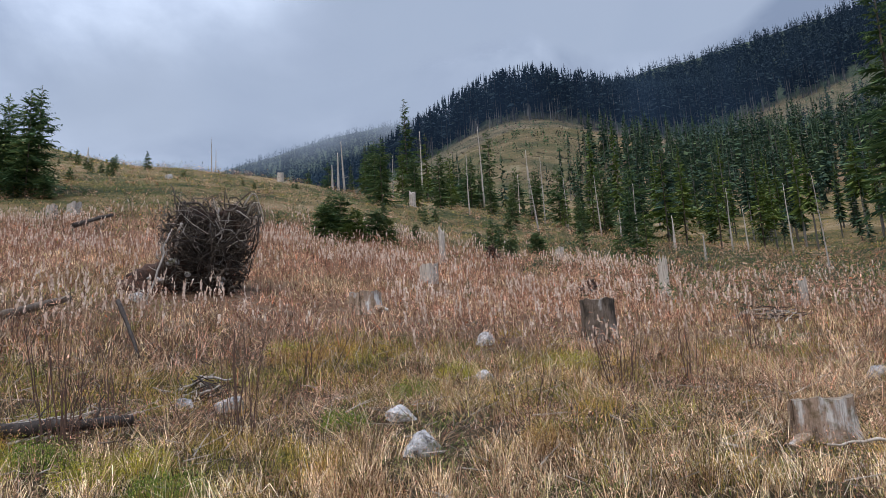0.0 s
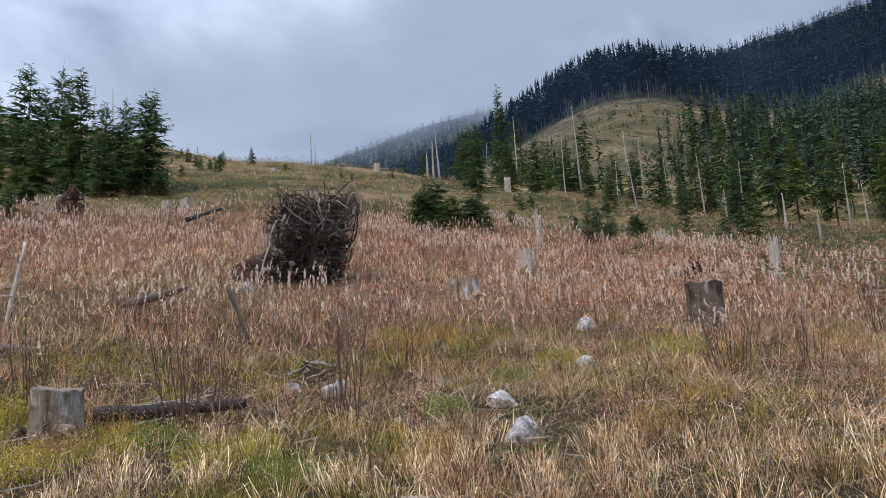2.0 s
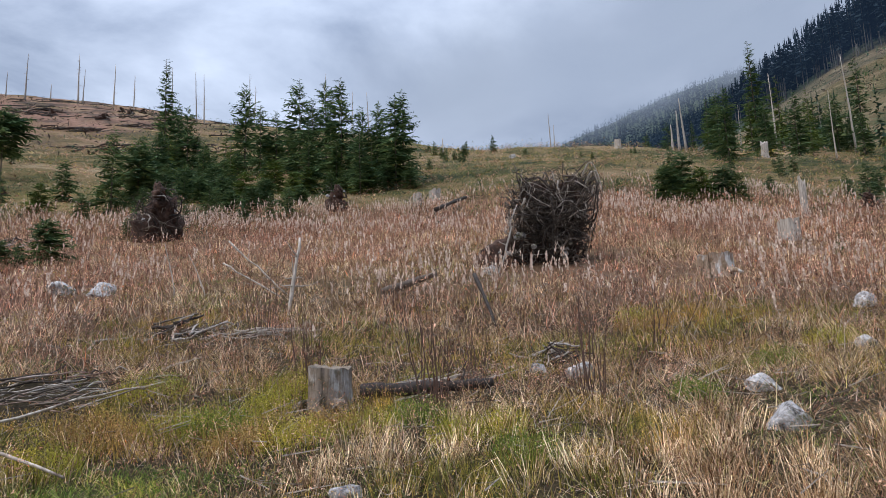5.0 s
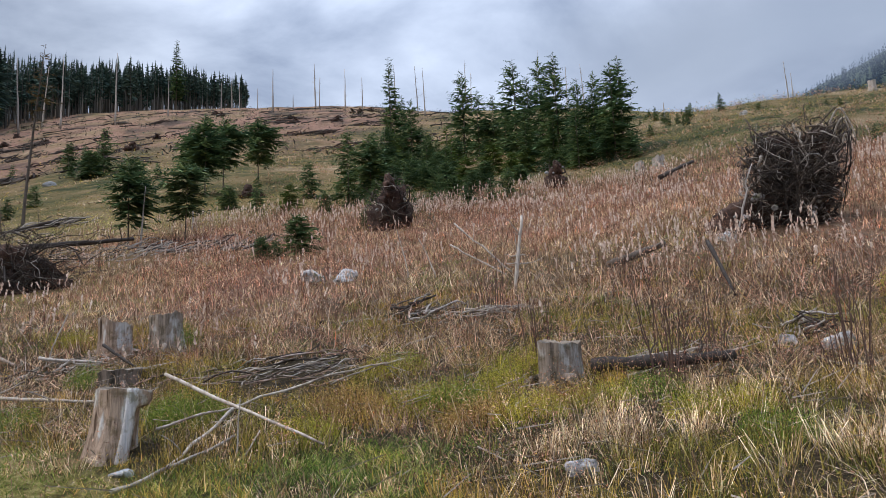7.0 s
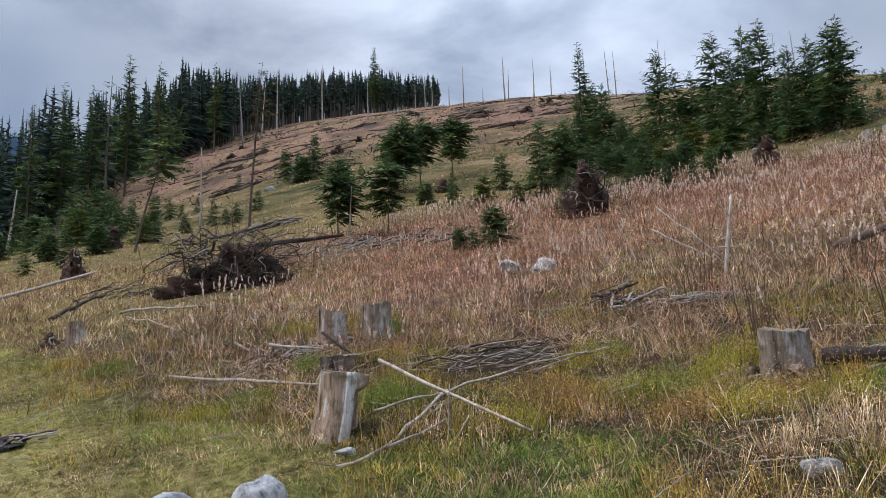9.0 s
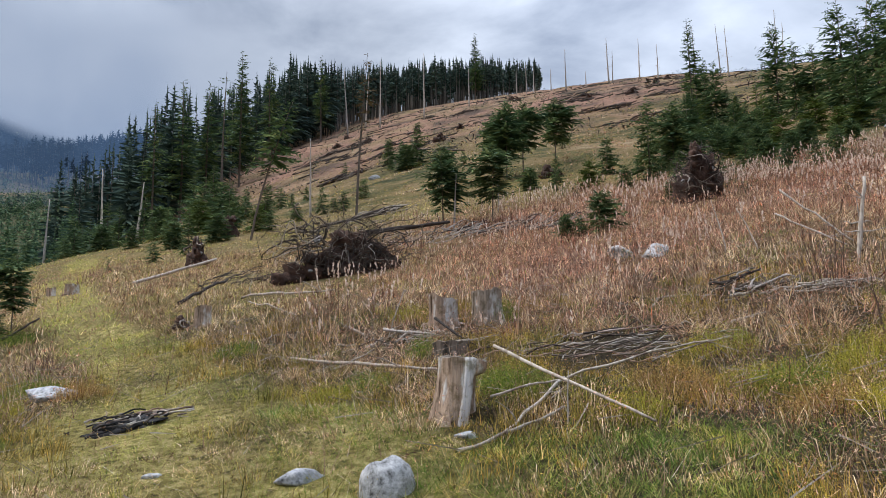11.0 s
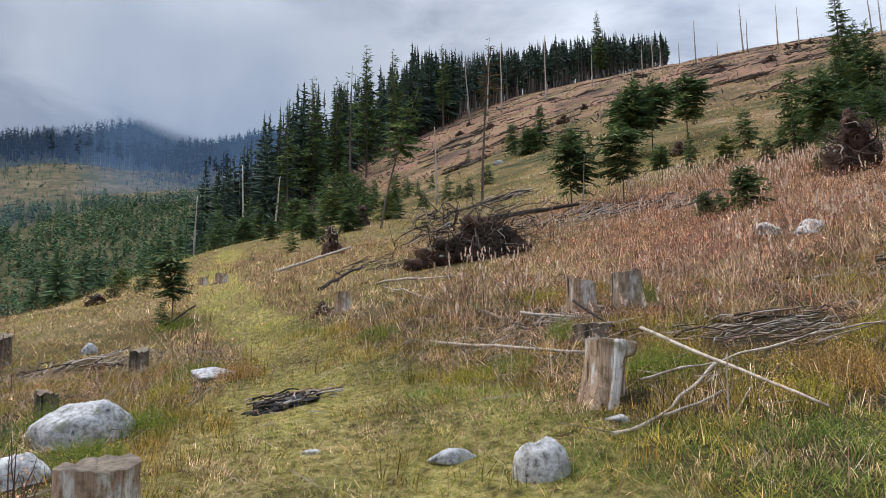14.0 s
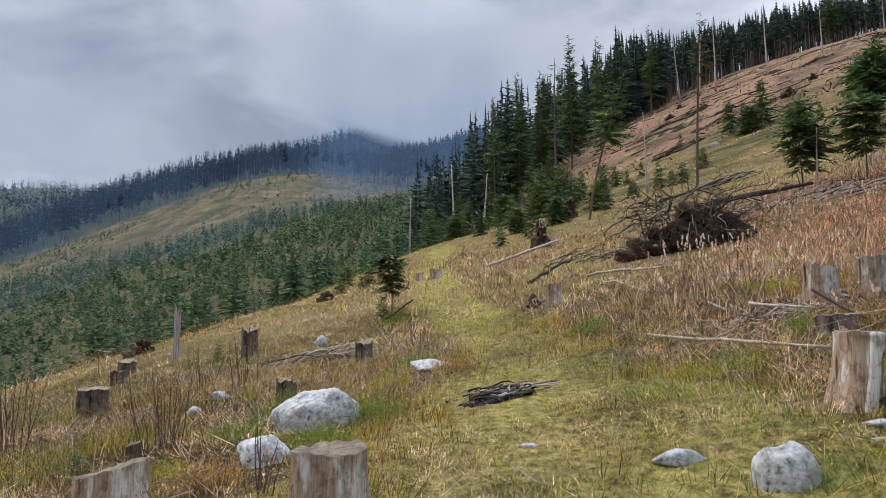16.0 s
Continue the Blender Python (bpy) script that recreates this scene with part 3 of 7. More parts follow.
def spruce(seed, h, base=0.1, wide=0.2, whorl=0.22, per=6, steps=5, lean=0.0, thin=0.0, curve=0.8, stub=0, dome=0.0):
    """Trunk and crown of one spruce: whorls of branches that carry side sprays. base, wide: parts of the height."""
    rs = np.random.RandomState(seed)
    pts = [(lean * h * (t ** 1.3), 0.03 * h * math.sin(3 * t + seed) * 0.3, h * t) for t in np.linspace(0, 1, 7)]
    rad = [0.0085 * h * (1 - t) ** 0.8 + 0.001 * h for t in np.linspace(0, 1, 7)]
    trunk = tube([(0, 0, -0.04 * h)] + pts[0:], [rad[0] * 1.3] + rad, 6)
    z = base * h
    B, T, W = [], [], []
    while z < h * 0.985:
        t = (z / h - base) / (1 - base)
        L0 = wide * h * (1 - t) ** curve + 0.02 * h
        if t < 0.12:
            L0 *= 0.55 + 3.5 * t
        L0 = L0 * (1 - dome) + dome * wide * h * math.sin(math.pi * (0.2 + 0.76 * t))
        L0 *= rs.uniform(0.88, 1.08)
        cx = lean * h * (z / h) ** 1.3
        for k in range(per):
            if rs.rand() < thin:
                continue
            a = 2 * math.pi * (k + rs.rand() * 0.8) / per + z * 3
            L = L0 * rs.uniform(0.4, 1.2) * (1 + 0.22 * math.cos(a - seed))
            rise = (0.55 * t - 0.28 + rs.uniform(-0.12, 0.12)) * L
            d = np.array([math.cos(a), math.sin(a), 0])
            o = np.array([cx, 0, z + rs.uniform(-0.9, 0.9) * whorl])
            tip = o + d * L + np.array([0, 0, rise])
            B.append(o); T.append(tip); W.append(0.15 * L)
            lat = np.array([-d[1], d[0], 0])
            for s in np.linspace(0.22, 0.92, steps):
                p = o + (tip - o) * s
                ln = L * (0.48 - 0.30 * s) * rs.uniform(0.7, 1.2)
                for sg in (-1, 1):
                    q = p + (d * rs.uniform(0.5, 1.0) + sg * lat * rs.uniform(0.5, 1.0)) * ln + np.array([0, 0, -0.22 * ln + rs.uniform(-0.10, 0.10) * L])
                    B.append(p); T.append(q); W.append(0.31 * ln)
        z += whorl * rs.uniform(0.8, 1.2) * (1.0 - 0.35 * t)
    B, T, W = np.array(B), np.array(T), np.array(W)
    crown = sprays(B, T, W, 0.04 * W, rs)
    if stub:
        twigs = [trunk]
        for k in range(stub):
            zz = rs.uniform(0.12, max(base, 0.14)) * h
            a = rs.uniform(0, 6.28)
            ln = rs.uniform(0.03, 0.09) * h
            twigs.append(tube([(lean * h * (zz / h) ** 1.3, 0, zz), (lean * h * (zz / h) ** 1.3 + math.cos(a) * ln, math.sin(a) * ln, zz - 0.2 * ln)], [0.02, 0.006], 3, False))
        trunk = join(twigs)
    return trunk, crown


TREE_KINDS = {}


def tree_kind(key, label, needle=None, **kw):
    """Meshes of one kind of spruce, built once."""
    trunk, crown = spruce(**kw)
    TREE_KINDS[key] = (to_mesh("trunk", *trunk, M_BARK, True), to_mesh("crown", *crown, needle or M_NEEDLE), kw["h"], label)


def plant(key, az, r, h, rz=0.0, name="spruce_tree", label="", group="spruces on the slope", sink=0.08, lean=0.0):
    tm, cm, h0, lb = TREE_KINDS[key]
    s = h / h0
    x, y = polar(az, r)
    ob = root(name, Matrix.Translation((x, y, ground_at(x, y) - sink)) @ pose(0, 0, 0, lean, 0, rz) @ Matrix.Scale(s, 4), label or lb, "tree", group)
    for nm, me in (("trunk", tm), ("crown", cm)):
        new(nm, me).parent = ob
    return ob


def forest(name, label, places, heights, mat, seed, boughs=70, base=(0.08, 0.3), wide=0.15, bare=None, fat=0.30, cone=0.72):
    """Very many spruces in one mesh, each a trunk and single boughs that droop at random round it."""
    rs = np.random.RandomState(seed)
    n = len(places)
    x, y = places[:, 0], places[:, 1]
    z = height(x, y) - 0.3
    b = rs.uniform(base[0], base[1], n) if bare is None else bare
    tw = wide * rs.uniform(0.65, 1.25, n)
    H = heights[:, None]
    u = (np.arange(boughs)[None, :] + rs.rand(n, boughs)) / boughs
    lev = 1 - (1 - u) ** 0.9
    zz = (b[:, None] + (1 - b[:, None]) * lev * 0.985) * H
    L = tw[:, None] * H * ((1 - lev) ** cone + 0.045) * np.clip(0.6 + 4 * lev, 0, 1) * rs.uniform(0.55, 1.15, (n, boughs))
    th = rs.uniform(0, 6.283, (n, boughs))
    c, s = np.cos(th), np.sin(th)
    roll = rs.uniform(-1.3, 1.3, (n, boughs))
    w = fat * L * rs.uniform(0.7, 1.2, (n, boughs)) + 0.004 * H
    X, Y, Z = x[:, None] + 0 * zz, y[:, None] + 0 * zz, z[:, None] + zz
    lx, ly, lz = -s * np.cos(roll) * w, c * np.cos(roll) * w, np.sin(roll) * w
    tip = np.stack([X + c * L, Y + s * L, Z - L * (0.45 - 0.75 * lev + rs.uniform(-0.2, 0.2, (n, boughs)))], -1)
    P1 = np.stack([X + lx + 0.12 * c * L, Y + ly + 0.12 * s * L, Z + lz], -1)
    P2 = np.stack([X - lx + 0.12 * c * L, Y - ly + 0.12 * s * L, Z - lz], -1)
    V = np.stack([P1, P2, tip], 2).reshape(-1, 3)
    top = np.stack([x, y, z + heights * 1.02], -1)
    tb = np.stack([x, y, z + heights * 0.82], -1)
    half = np.stack([0.013 * heights, 0.008 * heights, 0 * heights], -1)
    V3 = np.concatenate([tb + half, top, tb - half], 1).reshape(-1, 3)
    V = np.vstack([V, V3])
    thing = tagged(new(name), label, "forest", kind="stuff")
    mesh_ob("crowns", (V, np.arange(len(V)).reshape(-1, 3)), mat, thing)
    # the stems show only where the lower boughs are gone
    i = np.where(b > 0.12)[0]
    rad = 0.0075 * heights[i] + 0.03
    ang = np.arange(3) * math.pi * 2 / 3
    ring = np.stack([np.cos(ang), np.sin(ang), 0 * ang], -1)
    lean = rs.normal(0, 0.012, (len(i), 2)) * heights[i][:, None]
    lo = np.stack([x[i] + lean[:, 0], y[i] + lean[:, 1], z[i] - 0.5], -1)[:, None, :] + ring[None] * rad[:, None, None] * 1.2
    hi = np.stack([x[i], y[i], z[i] + heights[i] * 0.9], -1)[:, None, :] + ring[None] * rad[:, None, None] * 0.25
    VT = np.concatenate([lo, hi], 1).reshape(-1, 3)
    o = np.arange(len(i))[:, None] * 6
    FT = np.concatenate([o + np.array([k, (k + 1) % 3, 3 + (k + 1) % 3, 3 + k]) for k in range(3)])
    mesh_ob("forest_trunks", (VT, FT), M_TRUNKFAR, thing)
    return thing


def scatter(az0, az1, r0, r1, n, seed, keep=None, power=1.0):
    rs = np.random.RandomState(seed)
    az = rs.uniform(az0, az1, n)
    r = np.sqrt(rs.uniform(0, 1, n) ** power * (r1 * r1 - r0 * r0) + r0 * r0)
    x, y = polar(az, r)
    P = np.stack([x, y], -1)
    if keep is not None:
        P = P[keep(az, r, x, y, rs)]
    return P


def make_forests():
    rs = np.random.RandomState(5)
    # tall spruces along the shoulder above the track
    edge_az, edge_r = [60, 64, 73, 77.5, 82, 85, 87.5, 91.5, 96, 101, 105], [330, 300, 262, 235, 205, 178, 155, 128, 98, 88, 84]
    def shoulder(az, r, x, y, rs):
        e = np.interp(az, edge_az, edge_r)
        return (r > e) & (r < e + np.where(az < 80, 120, 75))
    P = np.vstack([scatter(61, 98, 85, 380, 2300, 11, shoulder), scatter(61, 82, 190, 380, 1300, 14, shoulder)])
    r = np.hypot(P[:, 0], P[:, 1]); az = np.degrees(np.arctan2(-P[:, 0], P[:, 1]))
    h = rs.uniform(16, 27, len(P)) * np.interp(az, [60, 74.5, 78, 81.2, 83, 85.5, 91, 93, 95, 97, 99], [0.74, 0.88, 0.97, 1.16, 1.06, 1.0, 1.08, 0.95, 0.82, 0.68, 0.55]) * np.where(rs.rand(len(P)) < 0.15, 0.65, 1)
    bare = np.clip(rs.uniform(0.15, 0.4, len(P)) + 0.22 * (az < 80) * (rs.rand(len(P)) < 0.75), 0, 0.72)
    front = (r < np.interp(az, edge_az, edge_r) + 24) & (az > 78)
    forest("shoulder_forest_edge", "tall dark spruces at the edge of the shoulder forest", P[front], h[front], M_NEEDLE_SHOULDER, 13, 260, bare=bare[front] * 0.6, wide=0.21, fat=0.11, cone=1.0)
    forest("shoulder_forest", "tall dark spruce forest with bare lower trunks on the shoulder", P[~front], h[~front], M_NEEDLE_SHOULDER, 12, 70, bare=bare[~front], wide=0.14, fat=0.22, cone=0.85)
    # mixed wood in the hollow
    def hollow(az, r, x, y, rs):
        start = np.interp(az, [-46, -32, -22, -14, -7, 0, 6], [70, 74, 78, 74, 84, 95, 110])
        end = np.interp(az, [-46, -20, -13, -9, 0, 6], [330, 290, 240, 165, 165, 165])
        return (r > start) & (r < end) & (rs.rand(len(r)) < np.interp(az, [-17, -12, -8, 6], [1, 0.45, 0.16, 0.16]))
    P = scatter(-46, 6, 70, 330, 3300, 21, hollow)
    r = np.hypot(P[:, 0], P[:, 1])
    az = np.degrees(np.arctan2(-P[:, 0], P[:, 1]))
    h = rs.uniform(7, 16, len(P)) * (0.85 + 0.35 * ease(r, 80, 200)) * np.where(rs.rand(len(P)) < 0.3, 0.6, 1) * (1 - 0.25 * ease(az, -12, -6))
    front = r < 105
    pale = front & (rs.rand(len(P)) < 0.42)
    front &= ~pale
    forest("light_spruces", "light yellow-green spruces at the edge of the hollow", P[pale], h[pale], M_NEEDLE_LIGHT, 24, 210, base=(0.1, 0.4), wide=0.125, fat=0.15)
    forest("hollow_wood_edge", "green spruces of mixed age at the edge of the hollow", P[front], h[front], M_NEEDLE_YOUNG, 23, 210, base=(0.04, 0.4), wide=0.135, fat=0.15)
    forest("hollow_forest", "green spruce wood of mixed age in the hollow", P[~(front | pale)], h[~(front | pale)], M_NEEDLE_YOUNG, 22, 80, base=(0.03, 0.25), wide=0.145, fat=0.22)
    # forest over the mountain
    edge = [-46, -33, -27, -22, -15.5, -13, -8, -3, 1.5, 6, 16], [430, 430, 410, 380, 290, 290, 296, 300, 310, 400, 700]
    def mountain(az, r, x, y, rs):
        return r > np.interp(az, *edge)
    P = scatter(-44, 14, 280, 860, 8200, 31, mountain, 1.35)
    h = rs.uniform(17, 27, len(P))
    r = np.hypot(P[:, 0], P[:, 1]); az = np.degrees(np.arctan2(-P[:, 0], P[:, 1]))
    start = np.interp(az, *edge)
    bare = np.where(r < start + 26, rs.uniform(0.30, 0.62, len(P)), 0.08)
    front = r < start + 60
    forest("mountain_forest", "dark dense spruce forest over the mountainside under cloud", P[~front], h[~front], M_NEEDLE_HAZY, 32, 24, bare=bare[~front], wide=0.19, fat=0.40)
    forest("mountain_forest_edge", "dark spruces with bare pale trunks at the forest's lower edge", P[front], h[front], M_NEEDLE_HAZY, 33, 70, bare=bare[front], wide=0.165, fat=0.28)
    # self-sown small spruces on the far clearings
    P = np.vstack([scatter(-14, 3, 150, 292, 420, 36), scatter(-36, -20, 270, 425, 420, 37), scatter(94, 134, 290, 425, 3000, 38)])
    P = P[vnoise(P[:, 0] * 0.03, P[:, 1] * 0.03, 39) > rs.uniform(-0.6, 0.5, len(P))]
    forest("clearing_spruces", "small self-sown green spruces on the far clearings", P, rs.uniform(1.0, 3.6, len(P)), M_PLANTED, 40, 14, base=(0.0, 0.05), wide=0.36, fat=0.45)
    # young plantation in the valley
    def valley(az, r, x, y, rs):
        start = np.interp(az, [96, 99, 104, 110, 118, 135], [60, 58, 50, 46, 40, 36])
        end = np.interp(az, [95, 101, 105, 110, 116, 122, 128, 136], [330, 320, 305, 300, 310, 325, 345, 360])
        return (r > start) & (r < end) & ~((np.abs(az - 103.2) < 0.5) & (r < 130))
    P = scatter(95, 138, 38, 362, 7600, 41, valley)
    h = rs.uniform(3.0, 7.4, len(P)) * np.where(rs.rand(len(P)) < 0.3, 0.6, 1)
    r = np.hypot(P[:, 0], P[:, 1])
    far = r > 105
    forest("young_plantation", "dense young green spruce plantation filling the valley", P[far], h[far], M_PLANTED, 42, 34, base=(0.0, 0.08), wide=0.24, fat=0.30)
    forest("near_plantation", "young green spruces at the plantation's near edge", P[~far], h[~far] * 0.85, M_PLANTED, 43, 240, base=(0.0, 0.06), wide=0.24, fat=0.13)
    # ridge forest across the valley
    def ridge(az, r, x, y, rs):
        return r > np.interp(az, [92, 97, 102, 105, 112, 127, 140], [330, 330, 400, 425, 425, 425, 425])
    P = scatter(92, 140, 320, 800, 6200, 51, ridge, 1.4)
    h = rs.uniform(15, 22, len(P))
    r = np.hypot(P[:, 0], P[:, 1])
    bare = np.where(r < 455, rs.uniform(0.3, 0.6, len(P)), 0.08)
    front = r < 490
    forest("ridge_forest", "dark spruce forest along the far ridge", P[~front], h[~front], M_NEEDLE_HAZY, 52, 26, bare=bare[~front], wide=0.17, fat=0.36)
    forest("ridge_forest_edge", "dark spruces with bare pale trunks along the ridge clearing", P[front], h[front], M_NEEDLE_HAZY, 53, 60, bare=bare[front], wide=0.16, fat=0.28)
    # woods on the farthest mountainsides
    P = np.vstack([scatter(0, 24, 600, 1700, 1900, 54), scatter(108, 146, 900, 2100, 1900, 55), scatter(91, 110, 760, 1250, 1100, 57)])
    forest("distant_woods", "dark spruce woods on the farthest mountains", P, rs.uniform(20, 30, len(P)), M_NEEDLE_HAZY, 56, 14, base=(0.0, 0.08), wide=0.22, fat=0.5)


make_forests()


# ---- things on the slope ----
OBSTACLES = []  # x, y, radius of things that keep the plants off


def keep_off(az, r, rad):
    x, y = polar(az, r)
    OBSTACLES.append((float(x), float(y), rad))


def stump_body(d, h, seed, flare=0.35, ragged=0.0, slant=0.0, sides=84, levels=18, taper=0.06, undercut=None):
    """The side of a stump: root buttresses, long fissures, a chipped rim; undercut = (angle, width, depth, top) rots one side away below its top."""
    rs = np.random.RandomState(seed)
    th = np.arange(sides) * 2 * math.pi / sides
    c, s = np.cos(th), np.sin(th)

    def off(a):
        return (th - a + math.pi) % (2 * math.pi) - math.pi
    p2 = rs.uniform(0, 6.28)
    lobes = sum(rs.uniform(0.5, 1.5) * np.exp(-(off(a) / rs.uniform(0.22, 0.42)) ** 2) for a in rs.uniform(0, 6.28, 5))
    oval = 0.07 * np.cos(2 * th + p2) + 0.10 * vnoise(c * 1.3 + seed, s * 1.3, seed + 4)
    splits = [(rs.uniform(0, 6.28), rs.uniform(0.04, 0.09), rs.uniform(0.06, 0.16)) for _ in range(3)]
    jag = (ragged + 0.05) * h * (0.8 * vnoise(c * 1.6 + seed, s * 1.6, seed) + 0.45 * vnoise(c * 4.5, s * 4.5, seed + 1) + 0.15 * vnoise(c * 9, s * 9, seed + 2))
    V = []
    for i in range(levels + 1):
        t = i / levels
        q = 1 - taper * t + oval + flare * math.exp(-t * 3.4) * (0.25 + 0.75 * lobes) + 0.05 * t ** 5
        q = q + 0.05 * vnoise(c * 3.2 + t * 0.8, s * 3.2 + t * 1.1, seed + 5) - 0.055 * np.abs(vnoise(c * 7.5 + 0.5 * t, s * 7.5, seed + 6)) + 0.022 * vnoise(c * 17 + t, s * 17 + t * 2, seed + 7)
        for a, w, dp in splits:
            q = q - dp * np.exp(-(off(a + 0.15 * t) / w) ** 2) * (0.3 + 0.7 * t)
        if undercut:
            a, w, dp, top = undercut
            q = q - dp * np.exp(-(off(a) / w) ** 4) * (1 - ease(np.array(t), top - 0.12, top))
        z = -0.12 + t * (h + 0.12) + t ** 3 * (jag + slant * h * np.cos(th + p2))
        V.append(np.stack([d * 0.5 * q * c, d * 0.5 * q * s, z + 0 * th], -1))
    rim = V[-1]
    V = np.vstack(V)
    F = []
    for i in range(levels):
        for k in range(sides):
            a, b = i * sides + k, i * sides + (k + 1) % sides
            F += [(a, b, b + sides), (a, b + sides, a + sides)]
    return V, np.array(F), rim


def cut_face(rim, seed, dip=0.0):
    """The sawn or broken top: rings inward from the rim, slightly hollow and rough."""
    c = rim.mean(0)
    rings = [rim, c + (rim - c) * 0.93 + np.array([0, 0, 0.006])]
    for f in (0.66, 0.33):
        q = c + (rim - c) * f
        q[:, 2] += -dip * (1 - f) + 0.012 * vnoise(q[:, 0] * 30, q[:, 1] * 30, seed)
        rings.append(q)
    n = len(rim)
    V = np.vstack(rings + [c[None] - np.array([[0, 0, dip]])])
    F = []
    for i in range(len(rings) - 1):
        for k in range(n):
            a, b = i * n + k, i * n + (k + 1) % n
            F += [(a, b, b + n), (a, b + n, a + n)]
    m = len(V) - 1
    F += [((len(rings) - 1) * n + k, (len(rings) - 1) * n + (k + 1) % n, m) for k in range(n)]
    return V, np.array(F)


def make_stump(az, r, d, h, seed, kind="pale", label="", flare=0.35, ragged=0.0, slant=0.0, roots=3, tilt=0.0, name="tree_stump", undercut=None, plank=None, skew=0.0):
    keep_off(az, r, d * 0.5)
    ob = root(name, at_polar(az, r, 0.03, az, 0, tilt), label, "stump", "stumps on the felled slope")
    side = {"pale": M_STUMP, "dark": M_STUMPDARK, "grey": M_SNAG, "rotten": M_ROTTEN}[kind]
    V, F, rim = stump_body(d, h, seed, flare, ragged, slant, undercut=undercut)
    V[:, 0] += skew * (1 - np.clip(V[:, 2] / h, 0, 1)) ** 1.6
    mesh_ob("stump_trunk", (V, F), side, ob, smooth=True)
    mesh_ob("top_face", cut_face(rim, seed, 0.25 * ragged * h), M_CUT if ragged < 0.15 else side, ob, "rough sawn top" if ragged < 0.15 else "splintered broken top")
    if plank:  # a bleached slab split from the side
        n = 84
        ids = np.arange(int((plank[0] % 6.2832) / 6.2832 * n), int((plank[0] % 6.2832) / 6.2832 * n) + plank[1])
        G = V.reshape(-1, n, 3)[2:, ids % n]
        out = G * np.array([1, 1, 0]); out /= np.linalg.norm(out, axis=2)[:, :, None]
        prof = np.sin(np.linspace(0.25, math.pi - 0.25, len(ids)))[None, :, None]
        G2 = G + out * (0.004 + 0.022 * prof)
        nl, nw = G.shape[:2]
        i, j = np.meshgrid(np.arange(nl - 1), np.arange(nw - 1), indexing="ij")
        a = (i * nw + j).ravel()
        quads = np.stack([a, a + 1, a + nw + 1, a + nw], -1)
        shell = np.vstack([G2.reshape(-1, 3), (G - out * 0.02).reshape(-1, 3)])
        m = nl * nw
        rim_ids = np.concatenate([np.arange(nw), np.arange(1, nl) * nw + nw - 1, (nl - 1) * nw + np.arange(nw - 2, -1, -1), np.arange(nl - 2, 0, -1) * nw])
        nxt = np.roll(rim_ids, -1)
        mesh_ob("split_slab", (shell, np.vstack([quads, quads[:, ::-1] + m, np.stack([rim_ids, rim_ids + m, nxt + m, nxt], -1)])), M_SILVER, ob, "bleached silver split wood", True)
    rs = np.random.RandomState(seed + 9)
    for k in range(roots):
        a = rs.uniform(0, 6.28)
        dr = np.array([math.cos(a), math.sin(a), 0])
        p = [dr * d * 0.35 + np.array([0, 0, 0.10 * h]), dr * d * 0.62 + np.array([0, 0, 0.03]), dr * d * 0.95 + np.array([0, 0, -0.05])]
        mesh_ob("root", tube(p, [d * 0.12, d * 0.08, d * 0.03], 6), side, ob)
    return ob


def broken_stone(w, deep, h, seed, planes=11):
    """A boulder: worn flat sides that run softly into each other, ledges and pits."""
    rs = np.random.RandomState(seed)
    bm = bmesh.new()
    bmesh.ops.create_icosphere(bm, subdivisions=4 if w > 0.3 else 3, radius=1.0)
    V = np.array([v.co for v in bm.verts])
    bm.verts.index_update()
    F = np.array([[v.index for v in f.verts] for f in bm.faces])
    bm.free()
    q = np.zeros(len(V))
    for _ in range(planes):
        nrm = rs.normal(size=3); nrm /= np.linalg.norm(nrm)
        q += np.exp(-13.0 * rs.uniform(0.62, 1.0) / np.maximum(V @ nrm, 0.08))
    k = np.minimum(-np.log(q + 1e-9) / 13.0, 1.25)
    p = V * k[:, None]
    a = p @ rs.normal(size=3)
    ledge = np.abs(((a * 3.2 + 0.5 * vnoise(p[:, 0] * 3, p[:, 1] * 3 + p[:, 2] * 2, seed)) % 1) - 0.5)
    k = k * (1 + 0.05 * vnoise(p[:, 0] * 2.5 + seed, p[:, 1] * 2.5 + p[:, 2] * 2, seed) + 0.03 * vnoise(p[:, 0] * 7, p[:, 1] * 7 + p[:, 2] * 6, seed + 1) + 0.014 * vnoise(p[:, 0] * 17 + p[:, 2] * 5, p[:, 1] * 17 + p[:, 2] * 13, seed + 2) - 0.045 * np.exp(-(ledge / 0.05) ** 2))
    V = V * k[:, None]
    lo, hi = V.min(0), V.max(0)
    return (V - (lo + hi) / 2) / (hi - lo) * np.array([w, w * deep, h]), F


def make_rock(az, r, w, h, seed, label, deep=0.8, turn=0.0, facets=7, name="rock", sunk=0.42, skin=None):
    """A boulder w wide and standing h out of the ground."""
    keep_off(az, r, w * (0.45 if w > 0.4 else 0.30))
    h = h * 0.76
    skin = skin or (M_ROCK if az > 62 else M_ROCKDULL)
    full = h / (1 - sunk)
    V, F = broken_stone(w, deep, full, seed)
    V[:, 2] += full * (0.5 - sunk)
    ob = new(name, to_mesh(name, V, F, skin, True))
    ob.matrix_basis = at_polar(az, r, 0.01, az + turn)
    return tagged(ob, label, "rock", "grey boulders in the grass")


